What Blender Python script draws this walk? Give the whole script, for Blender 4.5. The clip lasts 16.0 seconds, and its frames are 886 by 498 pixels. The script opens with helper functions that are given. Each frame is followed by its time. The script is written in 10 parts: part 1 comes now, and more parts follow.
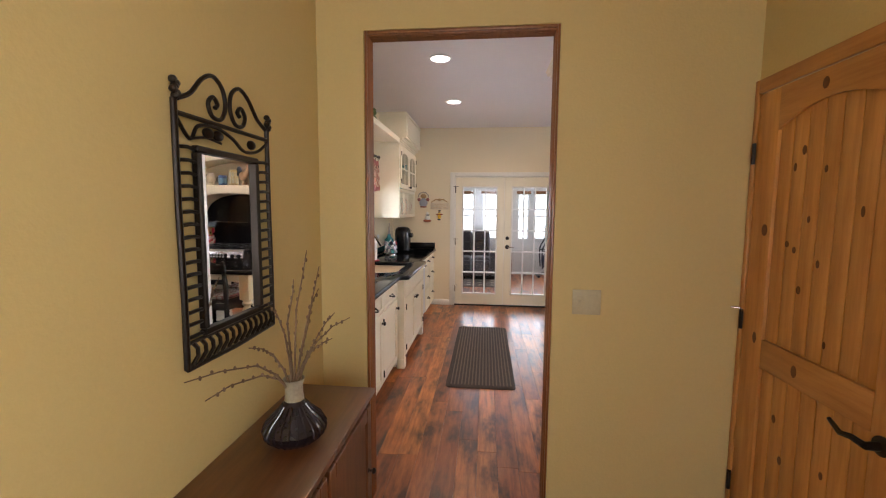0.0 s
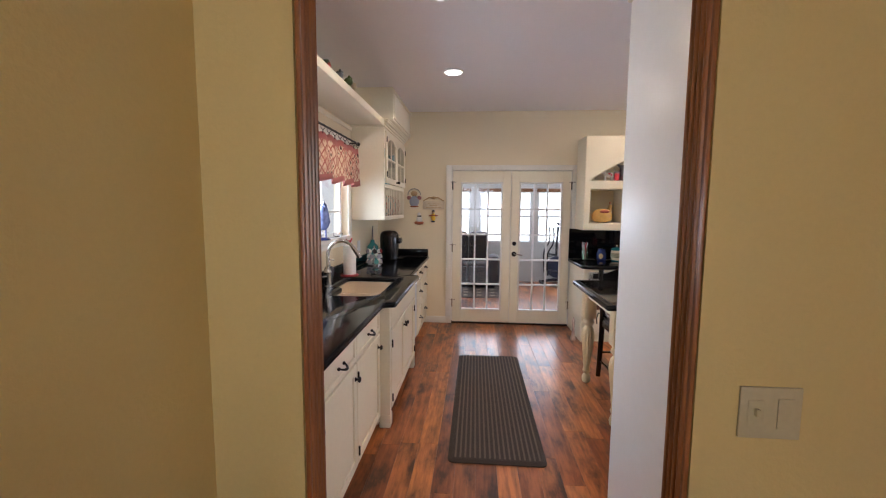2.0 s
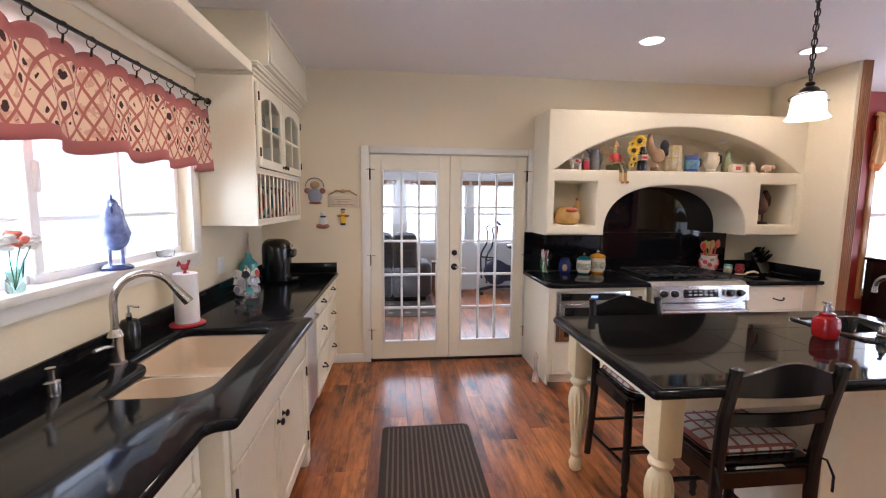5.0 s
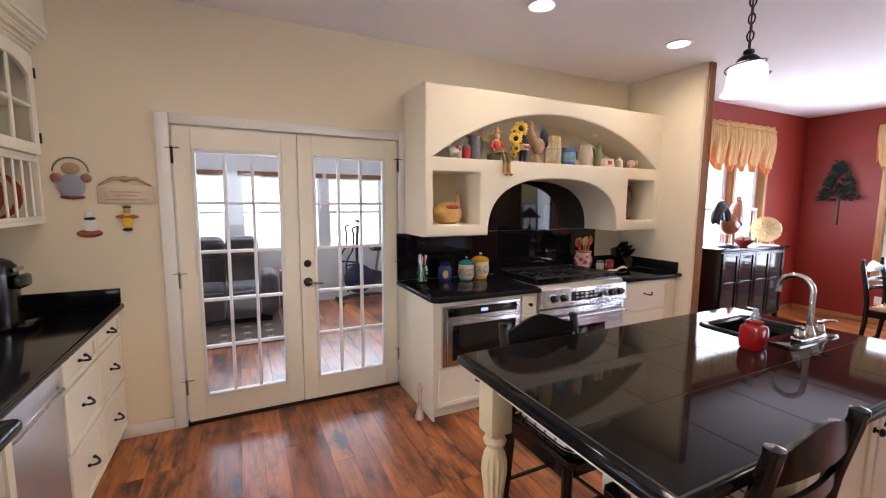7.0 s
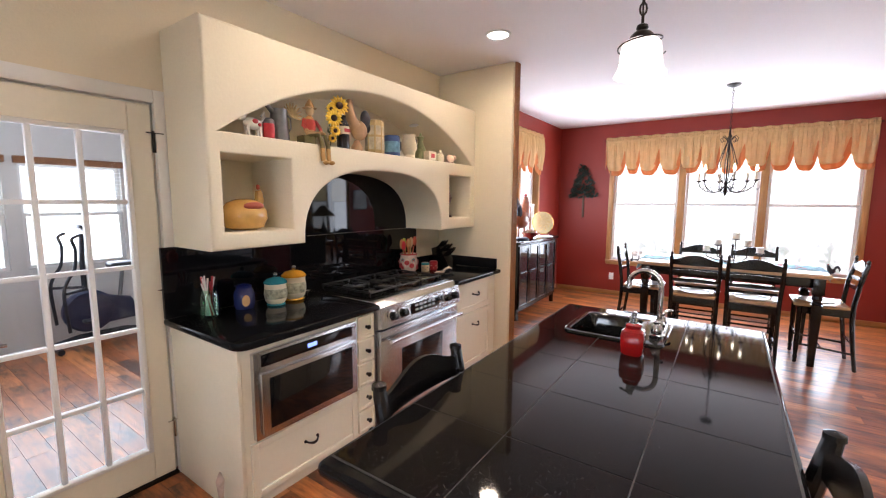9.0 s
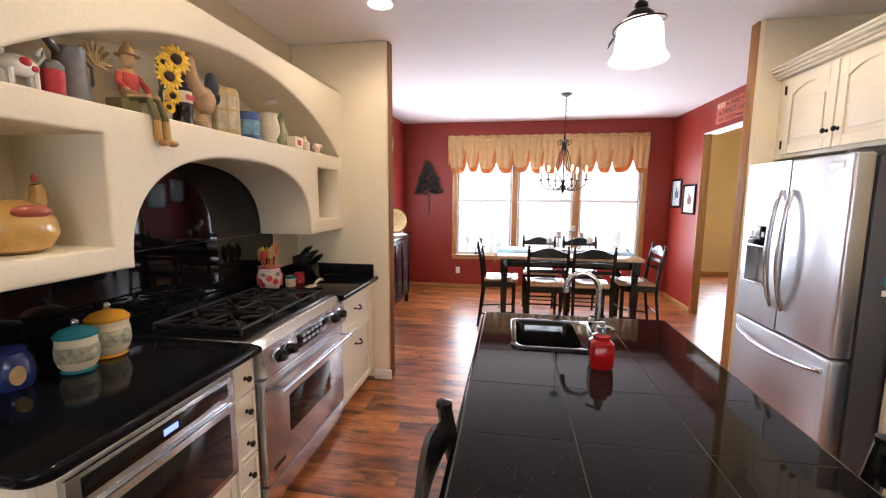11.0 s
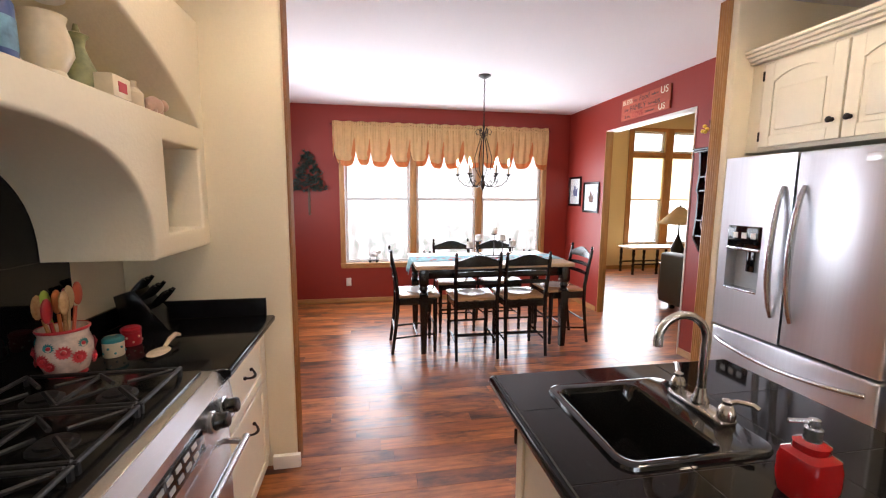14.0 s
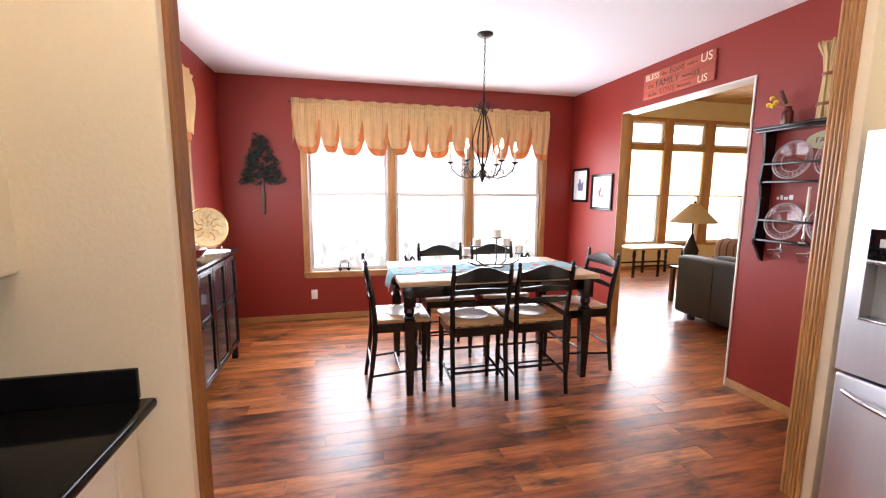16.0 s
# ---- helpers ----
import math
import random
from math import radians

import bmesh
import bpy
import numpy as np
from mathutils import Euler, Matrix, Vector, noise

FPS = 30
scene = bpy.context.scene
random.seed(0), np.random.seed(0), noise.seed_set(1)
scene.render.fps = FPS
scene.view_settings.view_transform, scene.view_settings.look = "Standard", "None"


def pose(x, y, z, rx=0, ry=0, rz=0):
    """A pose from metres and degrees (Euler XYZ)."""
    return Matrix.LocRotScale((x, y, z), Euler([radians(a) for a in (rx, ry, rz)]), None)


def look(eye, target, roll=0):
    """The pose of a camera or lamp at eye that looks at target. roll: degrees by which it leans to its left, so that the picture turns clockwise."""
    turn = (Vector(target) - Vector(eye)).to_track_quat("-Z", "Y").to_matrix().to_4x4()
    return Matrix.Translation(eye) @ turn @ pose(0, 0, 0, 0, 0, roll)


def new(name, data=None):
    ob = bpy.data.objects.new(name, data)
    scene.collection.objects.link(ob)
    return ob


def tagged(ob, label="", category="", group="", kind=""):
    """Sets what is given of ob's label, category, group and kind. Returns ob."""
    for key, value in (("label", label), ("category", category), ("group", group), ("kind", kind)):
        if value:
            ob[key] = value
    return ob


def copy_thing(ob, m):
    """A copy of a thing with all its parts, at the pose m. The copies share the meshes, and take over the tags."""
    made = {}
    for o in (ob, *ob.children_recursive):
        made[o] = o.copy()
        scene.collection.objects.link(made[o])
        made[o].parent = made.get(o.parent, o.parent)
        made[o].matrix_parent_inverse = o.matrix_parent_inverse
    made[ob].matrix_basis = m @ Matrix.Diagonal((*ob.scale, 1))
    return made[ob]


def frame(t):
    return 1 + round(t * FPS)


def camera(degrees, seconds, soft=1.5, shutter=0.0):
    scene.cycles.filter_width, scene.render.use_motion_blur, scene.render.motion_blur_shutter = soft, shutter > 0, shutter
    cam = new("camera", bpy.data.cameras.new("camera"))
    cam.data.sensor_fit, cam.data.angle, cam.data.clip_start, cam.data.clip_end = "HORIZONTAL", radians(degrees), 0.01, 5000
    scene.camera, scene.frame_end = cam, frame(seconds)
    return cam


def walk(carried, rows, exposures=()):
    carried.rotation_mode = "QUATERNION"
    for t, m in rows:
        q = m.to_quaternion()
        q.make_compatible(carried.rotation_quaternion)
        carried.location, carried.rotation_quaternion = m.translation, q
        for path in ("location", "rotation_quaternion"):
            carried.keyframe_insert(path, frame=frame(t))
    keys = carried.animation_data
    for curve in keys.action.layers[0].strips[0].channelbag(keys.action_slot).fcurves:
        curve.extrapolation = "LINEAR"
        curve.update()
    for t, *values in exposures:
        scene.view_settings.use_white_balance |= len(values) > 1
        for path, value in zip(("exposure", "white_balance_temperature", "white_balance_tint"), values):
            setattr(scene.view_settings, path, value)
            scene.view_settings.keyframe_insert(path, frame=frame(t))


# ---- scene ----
cam = camera(94.0, 16.0, soft=1.15)
PATH = [
    (0, (0.48, 0.795, 1.548), (0.276, 2.775, 1.357), 0.4),
    (0.5, (0.441, 1.084, 1.56), (0.237, 3.063, 1.359), 0.5),
    (1, (0.381, 1.345, 1.561), (0.19, 3.326, 1.364), 0.5),
    (1.5, (0.328, 1.618, 1.562), (0.152, 3.6, 1.366), 0.5),
    (2, (0.301, 1.859, 1.562), (0.147, 3.843, 1.366), 0.4),
    (2.5, (0.299, 2.127, 1.568), (0.16, 4.112, 1.371), 0.4),
    (3, (0.261, 2.407, 1.577), (0.156, 4.394, 1.372), 0.7),
    (5.5, (0.281, 3.536, 1.593), (0.638, 5.49, 1.367), 0.4),
    (6, (0.306, 3.747, 1.584), (0.836, 5.663, 1.358), 0.4),
    (6.5, (0.343, 3.966, 1.583), (1.042, 5.826, 1.352), 0.3),
    (7, (0.385, 4.165, 1.573), (1.256, 5.951, 1.346), 0.4),
    (7.5, (0.413, 4.359, 1.581), (1.483, 6.034, 1.351), 0.3),
    (8, (0.45, 4.557, 1.577), (1.74, 6.068, 1.347), 0.2),
    (8.5, (0.508, 4.717, 1.562), (1.98, 6.051, 1.334), 0.2),
    (9, (0.581, 4.887, 1.57), (2.217, 6.013, 1.336), 0.3),
    (9.5, (0.62, 5.048, 1.571), (2.375, 5.979, 1.337), 0.1),
    (10, (0.684, 5.209, 1.59), (2.537, 5.921, 1.347), 0.2),
    (12.5, (1.095, 5.976, 1.57), (3.076, 5.875, 1.32), 0.3),
    (13, (1.291, 6.046, 1.559), (3.264, 5.84, 1.307), 0.4),
    (13.5, (1.542, 6.095, 1.579), (3.504, 5.808, 1.32), 0.4),
    (14, (1.778, 6.129, 1.574), (3.732, 5.784, 1.319), 0.4),
    (14.5, (2.024, 6.143, 1.582), (3.968, 5.75, 1.323), 0.4),
    (15, (2.26, 6.13, 1.575), (4.196, 5.703, 1.317), 0.3),
    (15.5, (2.51, 6.107, 1.562), (4.441, 5.658, 1.301), 0.3),
    (16, (2.755, 6.079, 1.545), (4.682, 5.617, 1.276), 0.4),
]
walk(cam, [(t, look(eye, target, roll)) for t, eye, target, roll in PATH], [(0, 0.03, 6100, 14), (1.5, -0.2, 6000, 14), (2.5, -0.14, 5700, 16), (3.2, 0.02, 5600, 14), (5.5, 0.0, 5700, 17), (9, 0.05, 6050, 15), (13.5, -0.13, 6300, 15), (15, -0.02, 6320, 16), (16, 0.12, 6350, 18)])

# ---------- world, sun, large lights ----------
world = bpy.data.worlds.new("sky")
scene.world = world
world.use_nodes = True
wn = world.node_tree
sky = wn.nodes.new("ShaderNodeTexSky")
sky.sky_type, sky.sun_disc = "NISHITA", False
sky.sun_elevation, sky.sun_rotation = radians(74), radians(146)
wn.links.new(sky.outputs[0], wn.nodes["Background"].inputs[0])
wn.nodes["Background"].inputs[1].default_value = 0.15


def lamp(name, kind, m, power, colour=(1, 1, 1), size=0.5, size_y=0.0, spread=180):
    data = bpy.data.lights.new(name, kind)
    data.energy, data.color = power, colour
    if kind == "AREA":
        data.shape = "RECTANGLE" if size_y else "DISK"
        data.size, data.spread = size, radians(spread)
        if size_y:
            data.size_y = size_y
    elif kind == "SUN":
        data.angle = radians(size)
    else:
        data.shadow_soft_size = size
    ob = new(name, data)
    ob.matrix_world = m
    return ob


lamp("sun", "SUN", look((4, -6, 26), (0, 0, 0)), 2.0, (1, 0.95, 0.88), 0.5)
DAY = (0.88, 0.94, 1.0)
WARM = (1.0, 0.79, 0.56)
# skylight through the openings, aimed into the rooms; the hall pair stands at added, unseen windows
lamp("daylight_dining_window", "AREA", look((7.84, 5.0, 1.38), (0, 5.0, 1.0)), 130, DAY, 2.95, 1.6)
lamp("daylight_dining_side_window", "AREA", look((6.2, 7.36, 1.6), (6.2, 0, 1.2)), 45, DAY, 1.3, 1.3)
lamp("daylight_sink_window", "AREA", look((-1.155, 5.11, 1.73), (4, 5.11, 1.2)), 40, DAY, 1.86, 0.88, 125)
lamp("daylight_sunroom_window", "AREA", look((1.0, 10.72, 1.6), (1.0, 0, 1.0)), 78, DAY, 3.6, 1.4)
lamp("daylight_living_window", "AREA", look((9.85, 0.6, 1.6), (0, 1.6, 1.0)), 170, DAY, 3.2, 2.2)
lamp("daylight_added_hall_side", "AREA", look((1.64, -0.75, 1.6), (-0.9, 0.7, 1.5)), 23, (1.0, 0.95, 0.84), 1.2, 1.4, 115)
lamp("daylight_added_hall_back", "AREA", look((0.4, -1.84, 1.6), (1.9, 2.8, 0.9)), 11, DAY, 1.1, 1.4, 110)

# ---------- building helpers ----------
OFFS = {}


def thing(name, label, category, at=(0, 0, 0), group="", kind="", local=False):
    """An Empty at the base of a thing. Its parts are given in the room's metres, or from the base where local."""
    ob = new(name)
    ob.empty_display_size = 0.1
    ob.location = at
    OFFS[ob.name] = Vector((0, 0, 0)) if local else Vector(at)
    return tagged(ob, label, category, group, kind)


def part(name, bm, material, parent=None, label=""):
    """Links a bmesh as one mesh object under a thing or a part."""
    me = bpy.data.meshes.new(name)
    off = OFFS.get(parent.name, Vector()) if parent else Vector()
    if off.length:
        bmesh.ops.translate(bm, verts=bm.verts, vec=-off)
    bmesh.ops.recalc_face_normals(bm, faces=bm.faces)
    bm.to_mesh(me)
    bm.free()
    me.materials.append(material)
    me.shade_smooth()
    me.set_sharp_from_angle(angle=radians(35))
    ob = new(name, me)
    if parent:
        ob.parent = parent
        OFFS[ob.name] = off
    if label:
        ob["label"] = label
    return ob


def solo(name, bm, material, label, category, group="", kind=""):
    """A thing that is one mesh."""
    return tagged(part(name, bm, material), label, category, group, kind)


def B(*boxes, bevel=0.0, seg=2):
    """A bmesh of boxes (x0, y0, z0, x1, y1, z1), with rounded edges where bevel is given."""
    bm = bmesh.new()
    for b in boxes:
        box(bm, *b, bevel=bevel, seg=seg)
    return bm


def box(bm, x0, y0, z0, x1, y1, z1, bevel=0.0, seg=2):
    vs = [bm.verts.new((x, y, z)) for x in (x0, x1) for y in (y0, y1) for z in (z0, z1)]
    fs = [bm.faces.new([vs[i] for i in q]) for q in ((0, 1, 3, 2), (4, 6, 7, 5), (0, 4, 5, 1), (2, 3, 7, 6), (0, 2, 6, 4), (1, 5, 7, 3))]
    if bevel:
        bevel = min(bevel, 0.49 * min(abs(x1 - x0), abs(y1 - y0), abs(z1 - z0)))
        es = list({e for f in fs for e in f.edges})
        bmesh.ops.bevel(bm, geom=es, offset=bevel, segments=seg, profile=0.5, affect="EDGES")
    return bm


def ring(bm, c, u, v, r, n):
    return [bm.verts.new(c + u * (r * math.cos(2 * math.pi * i / n)) + v * (r * math.sin(2 * math.pi * i / n))) for i in range(n)]


def skin(bm, rings, closed=False, caps=True):
    n = len(rings[0])
    pairs = list(zip(rings, rings[1:]))
    if closed:
        pairs.append((rings[-1], rings[0]))
    for a, b in pairs:
        for i in range(n):
            bm.faces.new((a[i], a[(i + 1) % n], b[(i + 1) % n], b[i]))
    if caps and not closed:
        bm.faces.new(rings[0][::-1])
        bm.faces.new(rings[-1])
    return bm


def rod(bm, a, b, r0, r1=None, n=10):
    a, b = Vector(a), Vector(b)
    d = (b - a).normalized()
    u = d.orthogonal().normalized()
    v = d.cross(u)
    return skin(bm, [ring(bm, a, u, v, r0, n), ring(bm, b, u, v, r0 if r1 is None else r1, n)])


def tube(bm, pts, r, n=8, closed=False):
    """A tube along points; r is a radius or a function of 0..1."""
    pts = [Vector(p) for p in pts]
    rings, u = [], None
    m = len(pts)
    for i, p in enumerate(pts):
        nxt, prv = (pts[(i + 1) % m], pts[i - 1]) if closed else (pts[min(i + 1, m - 1)], pts[max(i - 1, 0)])
        d = (nxt - prv).normalized()
        u = d.orthogonal().normalized() if u is None else (u - d * u.dot(d)).normalized()
        rr = r(i / (m - 1)) if callable(r) else r
        rings.append(ring(bm, p, u, d.cross(u), rr, n))
    return skin(bm, rings, closed)


def lathe(bm, prof, at=(0, 0, 0), n=20, caps=True):
    """A turned shape: profile of (radius, height), about the z axis through at."""
    at = Vector(at)
    X, Y = Vector((1, 0, 0)), Vector((0, 1, 0))
    return skin(bm, [ring(bm, at + Vector((0, 0, z)), X, Y, max(r, 0.0005), n) for r, z in prof], caps=caps)


def prism(bm, poly, axis, a, b, bevel=0.0):
    """A polygon, given in the two other axes in order, drawn out along an axis from a to b."""
    def put(p, w):
        q = list(p)
        q.insert("xyz".index(axis), w)
        return bm.verts.new(q)
    lo, hi = [put(p, a) for p in poly], [put(p, b) for p in poly]
    n = len(poly)
    fs = [bm.faces.new(lo[::-1]), bm.faces.new(hi)]
    fs += [bm.faces.new((lo[i], lo[(i + 1) % n], hi[(i + 1) % n], hi[i])) for i in range(n)]
    if bevel:
        bmesh.ops.bevel(bm, geom=[e for f in fs[:2] for e in f.edges], offset=bevel, segments=2, profile=0.5, affect="EDGES")
    return bm


def ball(bm, c, rx, ry=None, rz=None, n=12):
    """An ellipsoid."""
    ry, rz = rx if ry is None else ry, rx if rz is None else rz
    m = Matrix.Translation(c) @ Matrix.Diagonal((rx, ry, rz, 1))
    bmesh.ops.create_uvsphere(bm, u_segments=n, v_segments=max(6, n // 2 + 2), radius=1, matrix=m)
    return bm


def turned(bm, m, since=0):
    """Moves the verts made since an index by a matrix."""
    bm.verts.ensure_lookup_table()
    bmesh.ops.transform(bm, matrix=m, verts=bm.verts[since:])
    return bm


def eased(pts, n=6):
    """A smooth line through points."""
    pts = [Vector(p) for p in pts]
    ext = [pts[0] * 2 - pts[1]] + pts + [pts[-1] * 2 - pts[-2]]
    out = []
    for p0, p1, p2, p3 in zip(ext, ext[1:], ext[2:], ext[3:]):
        for k in range(n):
            t = k / n
            out.append(0.5 * (2 * p1 + (p2 - p0) * t + (2 * p0 - 5 * p1 + 4 * p2 - p3) * t * t + (3 * p1 - p0 - 3 * p2 + p3) * t ** 3))
    return out + [pts[-1]]


def arc(cx, cy, rx, ry, a0, a1, n):
    return [(cx + rx * math.cos(radians(a0 + (a1 - a0) * i / n)), cy + ry * math.sin(radians(a0 + (a1 - a0) * i / n))) for i in range(n + 1)]


# ---------- materials ----------
def shader(name):
    m = bpy.data.materials.new(name)
    m.use_nodes = True
    t = m.node_tree
    return m, t, t.nodes["Principled BSDF"]


def node(t, kind, **sets):
    n = t.nodes.new(kind)
    for k, v in sets.items():
        n.inputs[k].default_value = v
    return n


def noise_of(t, scale, detail=4, stretch=(1, 1, 1), rough=0.55):
    g = node(t, "ShaderNodeNewGeometry")
    mp = node(t, "ShaderNodeMapping")
    mp.inputs["Scale"].default_value = stretch
    t.links.new(g.outputs["Position"], mp.inputs["Vector"])
    nz = node(t, "ShaderNodeTexNoise", Scale=scale, Detail=detail, Roughness=rough)
    t.links.new(mp.outputs[0], nz.inputs["Vector"])
    return nz, mp


def ramp(t, src, stops):
    r = node(t, "ShaderNodeValToRGB")
    e = r.color_ramp.elements
    while len(e) < len(stops):
        e.new(0.5)
    for el, (p, c) in zip(e, stops):
        el.position, el.color = p, (*c, 1)
    t.links.new(src, r.inputs[0])
    return r


def sc(c, k):
    return tuple(min(1, max(0, x * k)) for x in c)


def plain(name, colour, rough=0.5, metal=0.0, vary=0.08, grain=60, bump=0.05, large=1.5, coat=0.0, spec=0.5, stretch=(1, 1, 1), trans=0.0, sheen=0.0):
    """Paint, metal, ceramic, cloth: a base colour with variation at two scales, a fine relief and uneven gloss."""
    m, t, p = shader(name)
    a, _ = noise_of(t, grain, 3, stretch)
    b, _ = noise_of(t, large, 3)
    mix = node(t, "ShaderNodeMath")
    mix.operation = "ADD"
    t.links.new(a.outputs["Fac"], mix.inputs[0])
    t.links.new(b.outputs["Fac"], mix.inputs[1])
    half = node(t, "ShaderNodeMath")
    half.operation = "MULTIPLY"
    half.inputs[1].default_value = 0.5
    t.links.new(mix.outputs[0], half.inputs[0])
    r = ramp(t, half.outputs[0], [(0.3, sc(colour, 1 - vary)), (0.7, sc(colour, 1 + vary))])
    t.links.new(r.outputs[0], p.inputs["Base Color"])
    rr = node(t, "ShaderNodeMapRange")
    rr.inputs["To Min"].default_value, rr.inputs["To Max"].default_value = rough * 0.88, min(1, rough * 1.12)
    t.links.new(b.outputs["Fac"], rr.inputs["Value"])
    t.links.new(rr.outputs[0], p.inputs["Roughness"])
    p.inputs["Metallic"].default_value = metal
    p.inputs["Coat Weight"].default_value = coat
    p.inputs["Specular IOR Level"].default_value = spec
    p.inputs["Transmission Weight"].default_value = trans
    p.inputs["Sheen Weight"].default_value = sheen
    if bump:
        bp = node(t, "ShaderNodeBump", Strength=bump, Distance=0.01)
        t.links.new(a.outputs["Fac"], bp.inputs["Height"])
        t.links.new(bp.outputs[0], p.inputs["Normal"])
    return m


def wood(name, dark, light, axis="z", rough=0.4, grain=14, coat=0.0, knots=0.0):
    """Wood with its grain along an axis."""
    m, t, p = shader(name)
    st = {"x": (0.08, 1, 1), "y": (1, 0.08, 1), "z": (1, 1, 0.08)}[axis]
    a, mp = noise_of(t, grain * 4, 6, st, 0.65)
    b, _ = noise_of(t, grain * 0.6, 3, tuple(0.3 if s < 1 else 1 for s in st))
    oi = node(t, "ShaderNodeObjectInfo")
    cmb = node(t, "ShaderNodeVectorMath")
    cmb.operation = "SCALE"
    cmb.inputs[0].default_value = (7, 9, 5)
    t.links.new(oi.outputs["Random"], cmb.inputs["Scale"])
    t.links.new(cmb.outputs[0], mp.inputs["Location"])
    mix = node(t, "ShaderNodeMath")
    mix.operation = "MULTIPLY_ADD"
    mix.inputs[1].default_value = 0.6
    t.links.new(a.outputs["Fac"], mix.inputs[0])
    h = node(t, "ShaderNodeMath")
    h.operation = "MULTIPLY"
    h.inputs[1].default_value = 0.4
    t.links.new(b.outputs["Fac"], h.inputs[0])
    t.links.new(h.outputs[0], mix.inputs[2])
    r = ramp(t, mix.outputs[0], [(0.32, dark), (0.66, light)])
    out = r.outputs[0]
    t.links.new(out, p.inputs["Base Color"])
    p.inputs["Roughness"].default_value = rough
    p.inputs["Coat Weight"].default_value = coat
    p.inputs["Coat Roughness"].default_value = 0.15
    bp = node(t, "ShaderNodeBump", Strength=0.12, Distance=0.004)
    t.links.new(a.outputs["Fac"], bp.inputs["Height"])
    t.links.new(bp.outputs[0], p.inputs["Normal"])
    return m


def glow(name, colour, strength, base=(0.8, 0.8, 0.8)):
    m, t, p = shader(name)
    p.inputs["Base Color"].default_value = (*base, 1)
    p.inputs["Emission Color"].default_value = (*colour, 1)
    p.inputs["Emission Strength"].default_value = strength
    return m


def clear(name, colour=(1, 1, 1), rough=0.0, ior=1.45):
    m, t, p = shader(name)
    p.inputs["Base Color"].default_value = (*colour, 1)
    p.inputs["Roughness"].default_value = rough
    p.inputs["Transmission Weight"].default_value = 1
    p.inputs["IOR"].default_value = ior
    return m


def brushed(m, amount=0.8):
    """Highlights drawn out upright, as on horizontally brushed steel."""
    t = m.node_tree
    p = t.nodes["Principled BSDF"]
    tg = node(t, "ShaderNodeTangent")
    tg.direction_type, tg.axis = "RADIAL", "Z"
    t.links.new(tg.outputs[0], p.inputs["Tangent"])
    p.inputs["Anisotropic"].default_value, p.inputs["Anisotropic Rotation"].default_value = amount, 0.25
    return m


def pane_glass(name, tint=(0.97, 0.98, 0.98)):
    """Thin flat glass: clear, with a mirror-like film that grows at grazing angles."""
    m = bpy.data.materials.new(name)
    m.use_nodes = True
    t = m.node_tree
    t.nodes.clear()
    tr = node(t, "ShaderNodeBsdfTransparent", Color=(*tint, 1))
    gl = node(t, "ShaderNodeBsdfGlossy", Roughness=0.01)
    lw = node(t, "ShaderNodeLayerWeight", Blend=0.5)
    pw = node(t, "ShaderNodeMath")
    pw.operation = "POWER"
    pw.inputs[1].default_value = 4.0
    t.links.new(lw.outputs["Facing"], pw.inputs[0])
    fr = node(t, "ShaderNodeMath")
    fr.operation = "MULTIPLY_ADD"
    fr.inputs[1].default_value, fr.inputs[2].default_value = 0.45, 0.03
    t.links.new(pw.outputs[0], fr.inputs[0])
    mx = node(t, "ShaderNodeMixShader")
    o = node(t, "ShaderNodeOutputMaterial")
    t.links.new(fr.outputs[0], mx.inputs[0])
    t.links.new(tr.outputs[0], mx.inputs[1])
    t.links.new(gl.outputs[0], mx.inputs[2])
    t.links.new(mx.outputs[0], o.inputs[0])
    return m


def speckle(name, base, spot, rough, scale=220, amount=0.62):
    """Polished stone or tile with fine flecks."""
    m, t, p = shader(name)
    a, _ = noise_of(t, scale, 2)
    b, _ = noise_of(t, 6, 4)
    r = ramp(t, a.outputs["Fac"], [(amount, base), (amount + 0.12, spot)])
    r2 = ramp(t, b.outputs["Fac"], [(0.3, (0.75, 0.75, 0.75)), (0.7, (1.25, 1.25, 1.25))])
    mx = node(t, "ShaderNodeMix")
    mx.data_type, mx.blend_type = "RGBA", "MULTIPLY"
    mx.inputs["Factor"].default_value = 1
    t.links.new(r.outputs[0], mx.inputs["A"])
    t.links.new(r2.outputs[0], mx.inputs["B"])
    t.links.new(mx.outputs["Result"], p.inputs["Base Color"])
    p.inputs["Roughness"].default_value = rough
    p.inputs["Specular IOR Level"].default_value = 0.15
    bp = node(t, "ShaderNodeBump", Strength=0.02, Distance=0.003)
    t.links.new(b.outputs["Fac"], bp.inputs["Height"])
    t.links.new(bp.outputs[0], p.inputs["Normal"])
    return m


